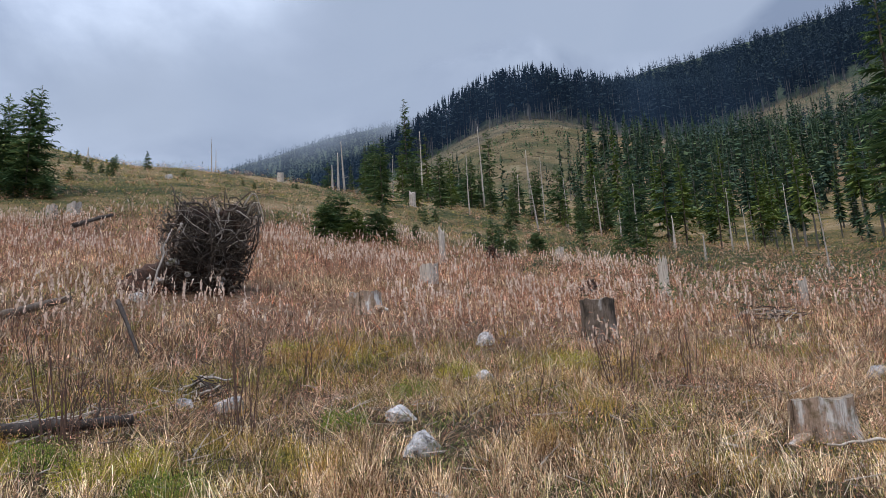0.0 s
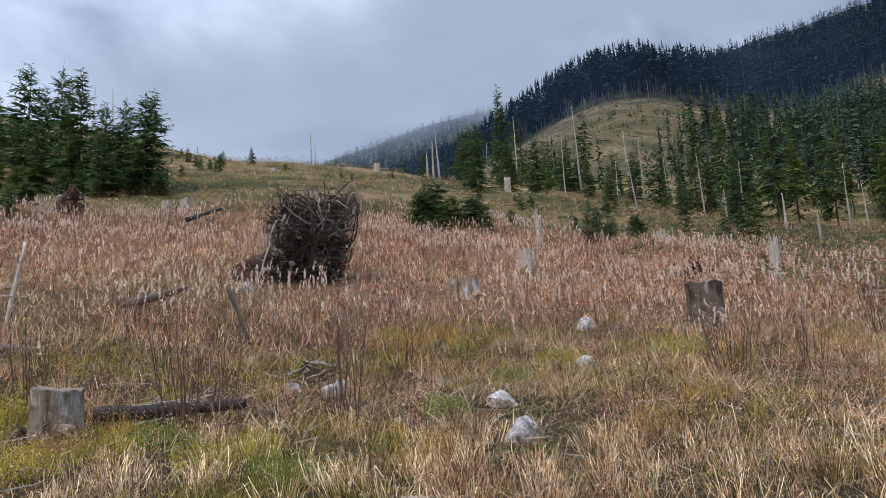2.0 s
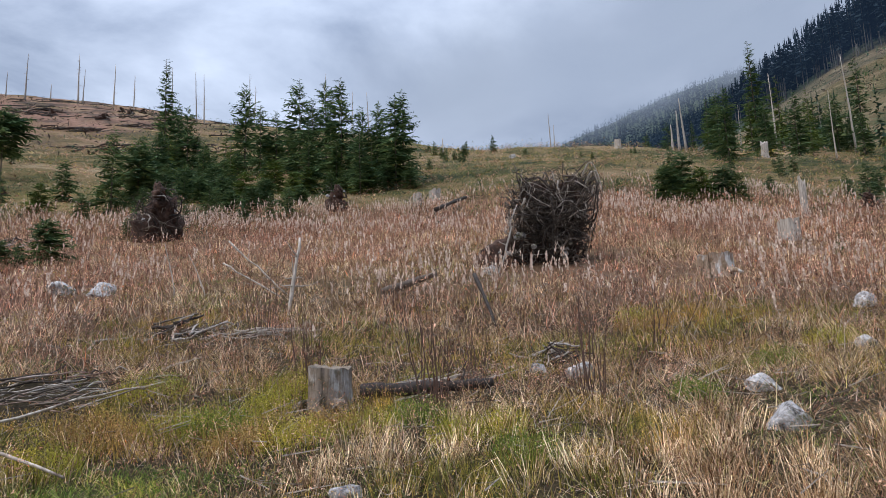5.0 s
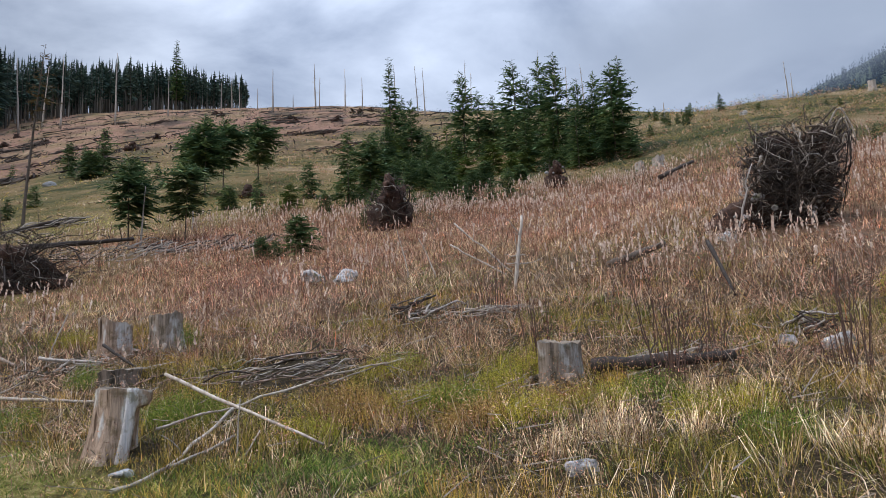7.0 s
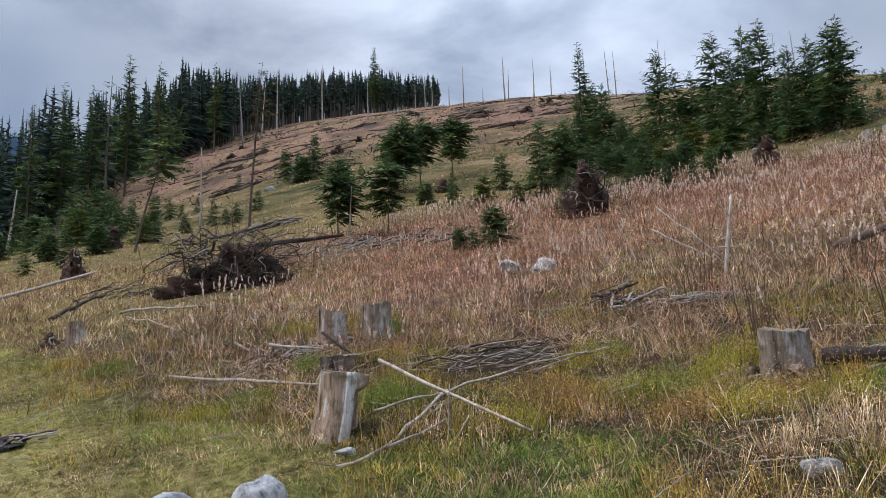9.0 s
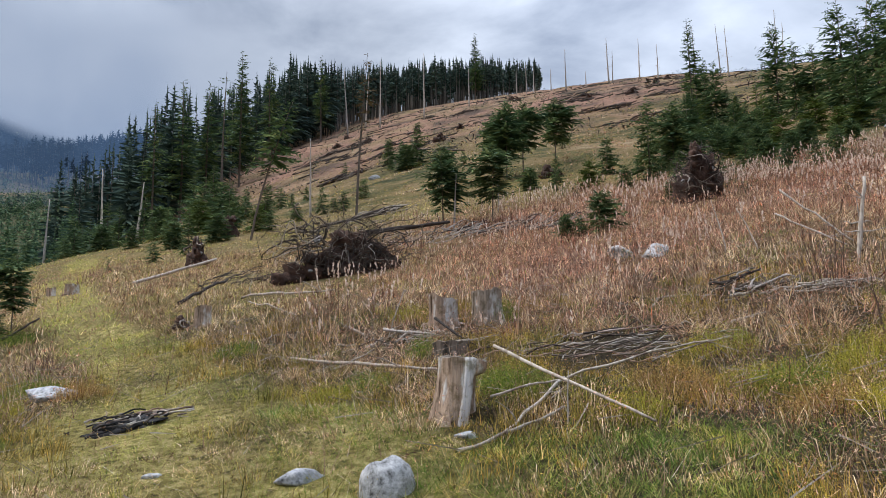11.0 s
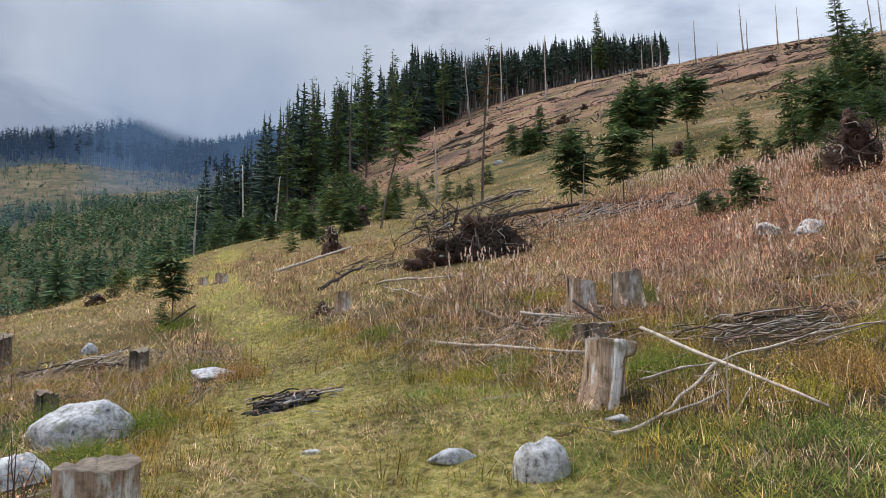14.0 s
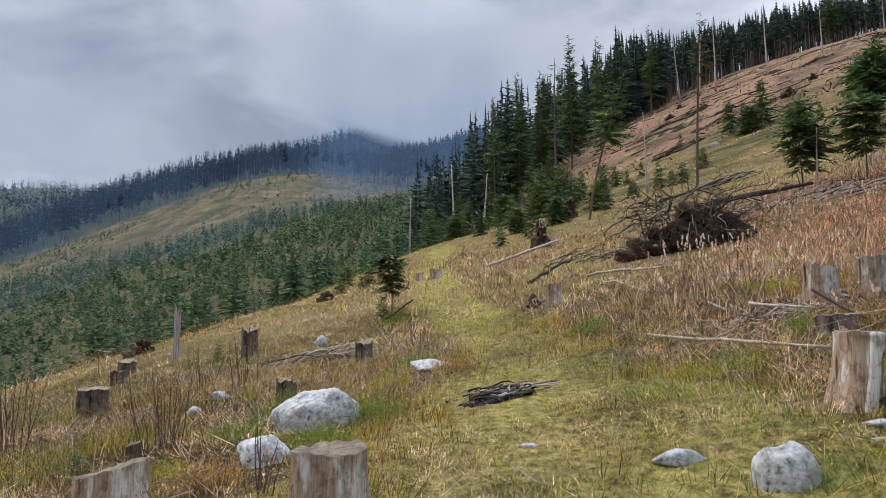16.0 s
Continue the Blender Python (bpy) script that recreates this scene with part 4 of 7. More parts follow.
def wander(p, q, n, amp, rs):
    """A crooked line from p to q."""
    p, q = np.asarray(p, float), np.asarray(q, float)
    t = np.linspace(0, 1, n)[:, None]
    L = np.linalg.norm(q - p)
    off = np.cumsum(rs.normal(size=(n, 3)), 0) * amp * L / math.sqrt(n)
    off -= off[0] * (1 - t) + off[-1] * t
    return p + (q - p) * t + off


def smooth_line(line, times=2):
    """Round off a crooked line, ends kept."""
    for _ in range(times):
        line = np.vstack([line[:1], (line[:-2] + 2 * line[1:-1] + line[2:]) / 4, line[-1:]])
    return line


def make_root_plate(az, r, w, h, seed, n_roots, label, soil_depth=0.45, tilt=12, stones=5, pale=0.3, thin=1.0, turn=0.0, fringe=0.6, core=0.86, lumps=None, bulge=None):
    """The upturned root disc of a thrown tree: soil with stones, and crooked roots out of it and round its rim."""
    keep_off(az, r, w * 0.45)
    rs = np.random.RandomState(seed)
    ob = root("root_plate", at_polar(az, r, 0.1, az + turn, tilt), label, "root plate", "upturned root plates")
    for k, (lx, lz, ls) in enumerate(lumps or [(-0.18, 0.12, 0.5), (0.2, 0.14, 0.5), (rs.uniform(-0.12, 0.12), 0.36, 0.5), (rs.uniform(-0.2, 0.2), 0.58, 0.34), (rs.uniform(-0.15, 0.15), 0.74, 0.24)]):
        V, F = lumpy(0.5, seed + 7 * k, 12 if r < 60 else 6, (w * ls, soil_depth * (0.7 + 0.4 * ls), h * ls * 1.1), 0.36, 0)
        q = V * (6.0 / max(w, 0.5))
        V = V * (1 + 0.34 * vnoise(q[:, 0] * 2.3 + q[:, 1], q[:, 2] * 2.3, seed + 3) + 0.16 * vnoise(q[:, 0] * 6 + q[:, 1] * 3, q[:, 2] * 6, seed + 4))[:, None]
        mesh_ob("soil", (V + np.array([lx * w, rs.uniform(-0.1, 0.1) * soil_depth, lz * h]), F), M_SOIL, ob, "dark crumbling soil")
    for k in range(n_roots):
        a = rs.uniform(0, 6.28)
        rad = rs.choice([0.006, 0.011, 0.020, 0.038], p=[0.38, 0.34, 0.2, 0.08]) * thin
        style = rs.rand()
        s = math.sqrt(rs.rand()) * 0.46 * core
        p = np.array([math.cos(a) * s * w, -soil_depth * rs.uniform(0.2, 0.52), h * 0.44 + math.sin(a) * s * h])
        if style < 0.45:  # out over the rim
            f = rs.uniform(0.40, 0.58) * (0.7 + fringe * 0.5)
            q = np.array([math.cos(a) * f * w, -rs.uniform(-0.1, 0.5) * soil_depth, h * 0.46 + math.sin(a) * f * h])
        elif style < 0.75:  # across the face
            b = a + rs.uniform(0.5, 1.6)
            f = rs.uniform(0.25, 0.52)
            q = np.array([math.cos(b) * f * w, -soil_depth * rs.uniform(0.45, 0.75), h * 0.45 + math.sin(b) * f * h])
        else:  # hanging down
            q = p + np.array([rs.normal(0, 0.08) * w, -rs.uniform(0.0, 0.2), -rs.uniform(0.15, 0.5) * h])
        q[2] = min(max(q[2], 0.02), h * (1.04 + 0.16 * rs.rand()))
        line = smooth_line(wander(p, q, 9, 0.6, rs), 1)
        line[:, 1] -= soil_depth * 0.22 * np.sin(np.linspace(0, math.pi, 9))
        line[:, 2] = np.maximum(line[:, 2], 0.01)
        u = rs.rand()
        mat = M_SNAG if u < pale else (M_BARK if u < pale + 0.3 else M_DARKWOOD)
        mesh_ob("root", tube(line, np.linspace(rad, rad * 0.28, 9), 4), mat, ob)
    if bulge:  # a knot of looping roots at one corner
        for k in range(60):
            p = np.array([(bulge[0] + rs.normal(0, 0.06)) * w, rs.normal(-0.1, 0.12), (bulge[1] + rs.normal(0, 0.07)) * h])
            q = np.array([(bulge[0] + rs.normal(0, 0.07)) * w, rs.normal(-0.2, 0.15), (bulge[1] + rs.normal(0, 0.09)) * h])
            rad = rs.choice([0.007, 0.014, 0.028]) * thin
            mesh_ob("root", tube(wander(p, q, 11, 0.9, rs), np.linspace(rad, rad * 0.5, 11), 5), M_SNAG if rs.rand() < 0.2 else M_DARKWOOD, ob)
    for k in range(stones):
        x, z = rs.uniform(-0.34, 0.34) * w, rs.uniform(0.05, 0.7) * h
        V, F = lumpy(rs.uniform(0.04, 0.10), seed + 40 + k, 8, (1.2, 0.8, 0.9), 0.2, 8)
        mesh_ob("stone", (V + np.array([x, -soil_depth * 0.42, z]), F), M_ROCK, ob, smooth=True)
    return ob


def make_root_fan(az, r, w, h, seed, label, count=560):
    """A root plate that stands on edge like a fan: narrow at the foot, level along the top, woven of curling roots over dark soil."""
    keep_off(az, r, w * 0.40)
    rs = np.random.RandomState(seed)
    ob = root("root_plate", at_polar(az, r, 0.1, az), label, "root plate", "upturned root plates")

    def half(z, sg):  # half width at a part of the height
        return w * (0.26 + 0.23 * z ** 0.8) if sg > 0 else w * (0.40 + 0.07 * z)
    for k in range(13):
        z = (0.10, 0.12, 0.25, 0.30, 0.34, 0.48, 0.52, 0.55, 0.66, 0.70, 0.74, 0.80, 0.82)[k]
        x = (-0.55, 0.3, -0.1, 0.6, -0.75, 0.15, 0.7, -0.45, 0.35, 0.75, -0.1, -0.6, 0.55)[k]
        V, F = lumpy(0.5, seed + 7 * k, 14, (w * rs.uniform(0.20, 0.32), rs.uniform(0.30, 0.55), h * rs.uniform(0.18, 0.28)), 0.5)
        q = V * 3.2
        V = V * (1 + 0.28 * vnoise(q[:, 0] * 2.3 + q[:, 1], q[:, 2] * 2.3, seed + 3) + 0.18 * vnoise(q[:, 0] * 6 + q[:, 1] * 3, q[:, 2] * 6, seed + 4))[:, None]
        mesh_ob("soil", (V + np.array([x * half(z, x) * 0.72, 0.1 + rs.uniform(-0.12, 0.12), z * h]), F), M_SOIL, ob, "dark crumbling soil")
    for k in range(count):
        big = rs.rand()
        rad = 0.020 + 0.016 * rs.rand() if big < 0.07 else (0.010 + 0.006 * rs.rand() if big < 0.36 else 0.005 + 0.004 * rs.rand())
        z0, sx = rs.uniform(0.06, 0.95), rs.uniform(-1, 1)
        p = np.array([sx * half(z0, sx) * 0.85, rs.uniform(-0.35, 0.05), z0 * h])
        kind = rs.rand()
        if kind < 0.40:  # away from the butt, out to the rim
            p = np.array([rs.normal(0.02, 0.14) * w, rs.uniform(-0.30, 0.0), rs.normal(0.42, 0.14) * h])
            a = rs.uniform(-0.6, 3.74)
            zt = np.clip(0.45 + 0.62 * math.sin(a), 0.08, 1.0)
            sg = math.cos(a)
            q = np.array([np.sign(sg) * min(1.0, abs(sg) * 1.5) * half(zt, sg) * rs.uniform(0.8, 1.08), rs.uniform(-0.45, 0.15), zt * h * rs.uniform(0.9, 1.05)])
        elif kind < 0.78:  # curling over the face
            q = p + np.array([rs.normal(0, 0.16) * w, -rs.uniform(0.0, 0.25), rs.normal(-0.04, 0.15) * h])
        else:  # hanging threads
            q = p + np.array([rs.normal(0, 0.05) * w, -rs.uniform(0.0, 0.15), -rs.uniform(0.1, 0.4) * h])
        q[2] = np.clip(q[2], 0.02, h * 1.04)
        line = smooth_line(wander(p, q, 13, 0.85 if kind > 0.40 else 0.5, rs), 1)
        line[:, 2] = np.clip(line[:, 2], 0.02, h * 1.16)
        zz = line[:, 2] / h
        lim = np.where(line[:, 0] > 0, half(zz, 1), half(zz, -1)) * rs.uniform(0.95, 1.22)
        line[:, 0] = np.clip(line[:, 0], -lim, lim)
        u = rs.rand()
        mesh_ob("root", tube(line, np.linspace(rad, rad * 0.35, 13), 5), M_SNAG if u < 0.10 else (M_BARK if u < 0.46 else M_DARKWOOD), ob)
    # bleached hooks over the upper corner, and one bare root standing from the middle
    for dx, dz, ex, ez in [(0.34, 0.80, 0.46, 0.76), (0.36, 0.86, 0.49, 0.72), (0.30, 0.92, 0.44, 0.84), (0.40, 0.70, 0.47, 0.60), (0.10, 0.66, -0.02, 1.02), (-0.30, 0.80, -0.38, 1.10), (-0.2, 0.86, -0.33, 1.03)]:
        t = np.linspace(0, 1, 13)
        line = np.stack([(dx + (ex - dx) * t) * w, -0.3 - 0.1 * np.sin(math.pi * t), (dz + (ez - dz) * t) * h + (0.16 * h * np.sin(math.pi * t) if dx > 0.25 else 0)], -1) + smooth_line(np.cumsum(rs.normal(0, 0.012, (13, 3)), 0))
        mesh_ob("root", tube(line, np.linspace(0.021, 0.009, 13), 6), M_SNAG if dx > 0 else M_BARK, ob, "bleached bare root" if dx > 0 else "", True)
    for k, (lx, lz, ls) in enumerate([(-0.62, 0.05, 0.5), (-0.48, 0.12, 0.5), (-0.40, 0.22, 0.4)]):  # earth fallen from the plate
        V, F = lumpy(0.5, seed + 200 + k, 14, (w * ls, 0.7, h * ls * 0.7), 0.4)
        mesh_ob("soil", (V + np.array([lx * w, 0.1, lz * h]), F), M_SOIL, ob, "dark crumbling soil")
    for k in range(9):
        V, F = lumpy(rs.uniform(0.03, 0.075), seed + 40 + k, 9, (1.2, 0.8, 0.9), 0.25, 6)
        mesh_ob("stone", (V + np.array([rs.uniform(-0.6, 0.2) * w, -0.30, rs.uniform(0.04, 0.42) * h]), F), M_ROCKDULL, ob, smooth=True)
    return ob


def ground_point(az, r, lift=0.0):
    x, y = polar(az, r)
    return np.array([float(x), float(y), ground_at(x, y) + lift])


def make_pole(p, q, rad, label, mat, seed, name="fallen_pole", sides=8, bend=0.02, twigs=0, category="branch", group="felling debris"):
    """A pole, log or stick from p to q in the world."""
    rs = np.random.RandomState(seed)
    p, q = np.asarray(p, float), np.asarray(q, float)
    mid = (p + q) / 2
    line = wander(p - mid, q - mid, 9, bend, rs)
    rr = np.linspace(rad, rad * 0.62, 9) * (1 + 0.10 * rs.normal(size=9))
    ob = new(name)
    ob.location = mid
    tagged(ob, label, category, group)
    mesh_ob("stick" if rad < 0.07 else "log_body", tube(line, rr, sides), mat, ob, smooth=True)
    for k in range(twigs):
        i = rs.randint(1, 8)
        d = rs.normal(size=3) * np.array([1, 1, 0.7]); d /= np.linalg.norm(d)
        d[2] = abs(d[2])
        ln = rs.uniform(0.12, 0.3) * min(1.0, 2.2 / np.linalg.norm(q - p)) * np.linalg.norm(q - p)
        mesh_ob("twig", tube(wander(line[i], line[i] + d * ln, 5, 0.12, rs), np.linspace(min(rad * 0.4, 0.016), min(rad * 0.1, 0.005), 5), 4), mat, ob)
    return ob


def make_heap(az, r, w, deep, h, n, seed, label, mats, length=(0.4, 1.1), rad=(0.008, 0.03), along=0.0, spread=0.5, name="branch_heap"):
    """A heap of thrown-together branches; each one a part."""
    rs = np.random.RandomState(seed)
    keep_off(az, r, w * 0.22)
    m = at_polar(az, r, 0.0, az)
    ob = root(name, m, label, "branch heap", "felling debris")
    inv = m.inverted()
    for k in range(n):
        x, y = rs.normal(0, 0.28) * w, rs.normal(0, 0.28) * deep
        a = along + rs.normal(0, spread)
        ln = rs.uniform(*length)
        d = np.array([math.cos(a), math.sin(a)]) * ln * 0.5
        tops = max(0.0, 1 - abs(x) / w * 1.6)
        ends = []
        lift = rs.uniform(0.02, 1) * h * tops
        for sg in (-1, 1):
            wpt = m @ Vector((x + sg * d[0], y + sg * d[1], 0))
            loc = inv @ Vector((wpt.x, wpt.y, ground_at(wpt.x, wpt.y)))
            ends.append(np.array([x + sg * d[0], y + sg * d[1], loc.z + max(0.0, lift + rs.uniform(-0.05, 0.45) * h * sg) + 0.02]))
        rd = rs.uniform(*rad)
        mesh_ob("branch", tube(wander(ends[0], ends[1], 6, 0.11, rs), np.linspace(rd, rd * 0.4, 6), 5), mats[rs.randint(len(mats))], ob)
    return ob


def make_sapling(az, r, h, w, n, seed, label, leaves=0, name="bare_sapling"):
    """A clump of thin bare shoots, some with side twigs and a few last leaves."""
    rs = np.random.RandomState(seed)
    ob = root(name, at_polar(az, r, 0.02, az), label, "shrub", "bare saplings")
    L = []
    for k in range(round(n * 1.2)):
        x, y = rs.normal(0, 0.22) * w, rs.normal(0, 0.15) * w
        hh = h * rs.uniform(0.55, 1.05)
        tip = np.array([x * 2.0 + rs.normal(0, 0.06), y * 1.8, hh])
        line = wander((x, y, -0.05), tip, 7, 0.035, rs)
        rad = rs.uniform(0.0035, 0.0070)
        bits = [tube(line, np.linspace(rad, rad * 0.35, 7), 4, False)]
        for j in range(rs.randint(0, 3)):
            i = rs.randint(2, 6)
            a = rs.uniform(0, 6.28)
            ln = rs.uniform(0.12, 0.3) * h
            e = line[i] + np.array([math.cos(a) * ln * 0.45, math.sin(a) * ln * 0.45, ln * 0.85])
            bits.append(tube(wander(line[i], e, 4, 0.05, rs), np.linspace(rad * 0.55, rad * 0.25, 4), 3, False))
            L.append(e)
        mesh_ob("shoot", join(bits), M_SHOOT, ob)
        L += [line[i] for i in (3, 4, 5, 6)]
    if leaves and L:
        P = np.array([L[rs.randint(len(L))] + rs.normal(0, 0.03, 3) for _ in range(leaves)])
        T = P + rs.normal(0, 1, (leaves, 3)) * np.array([0.022, 0.022, 0.02])
        mesh_ob("leaves", sprays(P, T, np.full(leaves, 0.016), np.zeros(leaves), rs), M_RUST, ob, "last orange-red leaves")
    return ob


def make_snag(az, r, h, d, seed, lean=0.0, branches=0, label="pale dead standing spruce trunk without bark", mat=None, foot=0.3, blen=0.10):
    """A dead standing trunk with stub branches."""
    rs = np.random.RandomState(seed)
    ob = root("dead_tree", at_polar(az, r, foot, az), label, "dead tree", "standing dead trunks")
    line = wander((0, 0, 0), (lean * h, 0, h + foot), 8, 0.006, rs)
    mesh_ob("trunk", tube(line, np.linspace(d * 0.55, d * 0.12, 8), 7), mat or M_SNAG, ob, smooth=True)
    for k in range(branches):
        t = rs.uniform(0.3, 0.98)
        p = line[0] + (line[-1] - line[0]) * t
        a = rs.uniform(0, 6.28)
        ln = h * blen * (1.15 - t) * rs.uniform(0.4, 1.3) + 0.1
        q = p + np.array([math.cos(a) * ln, math.sin(a) * ln, rs.uniform(-0.35, 0.35) * ln])
        mesh_ob("branch", tube(wander(p, q, 4, 0.08, rs), np.linspace(d * 0.10, d * 0.03, 4), 3, False), mat or M_SNAG, ob)
    return ob


# stumps: azimuth, distance, width, height
make_stump(67.2, 6.05, 0.44, 0.50, 1, "pale", "tall silvery weathered stump, split down one side", 0.62, 0.0, 0.03, 0, undercut=(-0.15, 0.75, 0.62, 0.86), plank=(-1.35, 6), skew=-0.07)
make_stump(68.8, 10.6, 0.46, 0.40, 2, "pale", "weathered stump with slanting broken top", 0.3, 0.10, 0.18, 3)
make_stump(65.4, 10.7, 0.50, 0.46, 3, "rotten", "old mossy stump with flaking bark", 0.3, 0.10, 0.05, 3)
make_stump(68.2, 8.8, 0.42, 0.17, 4, "dark", "low rotten stump half hidden in bilberry", 0.3, 0.1, 0.05, 2)
make_stump(87.2, 14.0, 0.32, 0.36, 5, "pale", "pale stump beside an upturned root", 0.3, 0.05, 0.12, 3)
make_stump(104.2, 4.72, 0.43, 0.37, 6, "pale", "broad brown sawn stump with flaring foot", 0.55, 0.04, 0.05, 4)
make_stump(118.8, 5.45, 0.44, 0.28, 7, "pale", "low sawn stump with slanting cracked top", 0.35, 0.03, 0.22, 3)
make_stump(120.5, 10.7, 0.36, 0.36, 8, "dark", "short black-barked stump in dry grass", 0.15, 0.03, 0.03, 2)
make_stump(117.7, 6.75, 0.11, 0.18, 9, "dark", "thin rotten stump with orange bracket fungus", 0.2, 0.05, 0.1, 0)
make_stump(110.3, 15.6, 0.32, 0.58, 10, "dark", "tall dark splintered stump on the slope", 0.2, 0.08, 0.1, 2)
make_stump(96.2, 25.4, 0.40, 0.34, 11, "pale", "small grey stump beside the track", 0.25, 0.05, 0.06, 2)
make_stump(97.5, 25.6, 0.26, 0.26, 12, "pale", "small grey stump beside the track", 0.25, 0.05, 0.06, 2)
make_stump(118.6, 16.3, 0.38, 0.28, 13, "dark", "dark weathered stump at the slope's edge", 0.2, 0.05, 0.1, 2)
make_stump(107.5, 8.35, 0.24, 0.30, 14, "dark", "red-brown rotten stump behind a boulder", 0.2, 0.08, 0.1, 1)
make_stump(101.8, 11.9, 0.28, 0.34, 15, "dark", "dark splintered stump among dry herbs", 0.3, 0.06, 0.1, 2)
make_stump(115.4, 17.3, 0.14, 1.10, 16, "grey", "slim grey broken trunk standing as a post", 0.2, 0.12, 0.05, 1, name="broken_tree")
make_stump(119.1, 14.7, 0.28, 0.24, 17, "dark", "low dark stump among dry grass", 0.2, 0.1, 0.1, 1)
make_stump(-11.7, 11.9, 0.56, 0.72, 18, "dark", "big grey-barked stump with flaring foot", 0.32, 0.02, 0.03, 5)
make_stump(1.5, 19.6, 0.50, 0.50, 19, "grey", "pale stump with rounded weathered sides", 0.2, 0.06, 0.08, 2)
make_stump(6.4, 14.2, 0.68, 0.38, 20, "pale", "broad low pale weathered stump", 0.25, 0.10, 0.05, 3)
make_stump(-26.2, 6.75, 0.46, 0.31, 21, "pale", "low pale stump with peeling sides in dry grass", 0.3, 0.06, 0.05, 4)
make_stump(-16.6, 20.2, 0.26, 0.92, 22, "grey", "grey stump splintered to points", 0.3, 0.45, 0.1, 2)
make_stump(0.4, 25.8, 0.24, 1.15, 23, "grey", "pale broken trunk with pointed top", 0.2, 0.20, 0.1, 1, name="broken_tree")
make_stump(-8.8, 31.5, 0.38, 0.60, 24, "grey", "small grey stump on the open slope", 0.2, 0.08, 0.1, 2)
make_stump(2.8, 68, 0.6, 1.4, 25, "grey", "pale broken stump on the brow of the slope", 0.2, 0.15, 0.1, 1)
make_stump(-25.9, 20.5, 0.20, 0.62, 26, "grey", "narrow grey broken stump on heath", 0.2, 0.2, 0.1, 1)
make_stump(-19.8, 34, 0.3, 0.55, 27, "dark", "dark broken stump on the heath", 0.2, 0.2, 0.1, 1)
make_stump(13.4, 84, 0.8, 1.1, 28, "grey", "pale stump on the skyline", 0.2, 0.1, 0.1, 1)
make_stump(28.1, 34.8, 0.55, 0.6, 29, "grey", "grey stump among dry willowherb", 0.2, 0.1, 0.1, 2)
make_stump(35.2, 7.25, 0.46, 0.36, 30, "rotten", "wide brown rotten stump with crumbling top", 0.35, 0.05, 0.05, 3)
make_stump(29.5, 33.5, 0.45, 0.55, 31, "grey", "grey stump among dry willowherb", 0.2, 0.15, 0.1, 2)

# boulders
make_rock(105.3, 7.15, 0.84, 0.44, 151, "big pale grey boulder with rounded top", 0.8, 15)
make_rock(109.0, 6.05, 0.42, 0.28, 52, "white-grey angular boulder beside a stump", 0.8, -10, 9)
make_rock(96.6, 9.7, 0.60, 0.20, 53, "flat pale boulder beside the track", 0.7)
make_rock(114.0, 8.9, 0.22, 0.14, 54, "small grey stone in the grass")
make_rock(112.1, 9.5, 0.24, 0.13, 55, "small grey stone in the grass")
make_rock(105.0, 15.6, 0.30, 0.30, 56, "upright pale stone on the slope")
make_rock(79.2, 5.1, 0.37, 0.11, 57, "flat grey stone sunk in green grass", 0.6, 5, 8)
make_rock(72.7, 4.68, 0.36, 0.32, 161, "pointed grey boulder with dark veins", 0.85, 20, 10)
make_rock(89.8, 5.7, 0.15, 0.05, 59, "small flat stone in the track", 0.7)
make_rock(66.9, 5.55, 0.18, 0.07, 60, "small flat stone below the stump", 0.7)
make_rock(1.9, 6.05, 0.38, 0.25, 61, "weathered stone half sunk in dry grass")
make_rock(3.4, 7.1, 0.32, 0.19, 62, "pale stone half sunk in dry grass")
make_rock(-2.9, 8.9, 0.22, 0.17, 63, "small pale stone in the grass")
make_rock(-2.9, 11.2, 0.30, 0.27, 64, "pale mossy stone in the grass")
make_rock(16.3, 7.9, 0.30, 0.20, 65, "flat grey stone among dead twigs")
make_rock(19.4, 8.0, 0.18, 0.14, 66, "small grey stone among dead twigs")
make_rock(-29.8, 9.7, 0.26, 0.22, 67, "pale stone among dry herbs")
make_rock(21.8, 70, 0.7, 0.6, 68, "pale boulder high on the slope")
make_rock(55.1, 14.8, 0.50, 0.34, 69, "pale pink-grey boulder in the straw")
make_rock(52.6, 14.4, 0.56, 0.34, 70, "pale pink-grey boulder in the straw")
make_rock(33.0, 4.5, 0.20, 0.12, 71, "small grey stone in the grass")
make_rock(23.2, 14.3, 0.36, 0.24, 72, "pale stone at the foot of the root plate")
make_rock(74.6, 82, 1.4, 0.6, 73, "pale flat boulder high on the slope")

# upturned root plates
make_root_fan(18.2, 15.0, 2.05, 1.95, 81, "big upturned root plate, a tangle of dark twisted roots")
make_root_plate(49.3, 24.4, 1.7, 1.95, 82, 110, "upturned root plate of dark red-brown soil", 0.9, 8, 3, 0.06, thin=0.8, fringe=0.7, lumps=[(-0.16, 0.14, 0.55), (0.2, 0.16, 0.5), (0.02, 0.42, 0.5), (0.06, 0.66, 0.34), (0.02, 0.84, 0.2), (0.3, 0.3, 0.3)])
make_root_plate(36.0, 33.6, 1.3, 1.45, 83, 34, "small upturned root plate of dark soil", 0.7, 8, 3, 0.1)
make_root_plate(77.0, 19.3, 3.3, 1.85, 84, 360, "wide upturned root plate hung with root threads", 0.8, -10, 3, 0.10, thin=0.6, fringe=1.25, lumps=[(-0.40, -0.06, 0.24), (-0.28, 0.04, 0.30), (-0.12, 0.26, 0.32), (0.08, 0.56, 0.32), (0.20, 0.40, 0.36), (0.02, 0.10, 0.42), (0.34, 0.16, 0.28)])
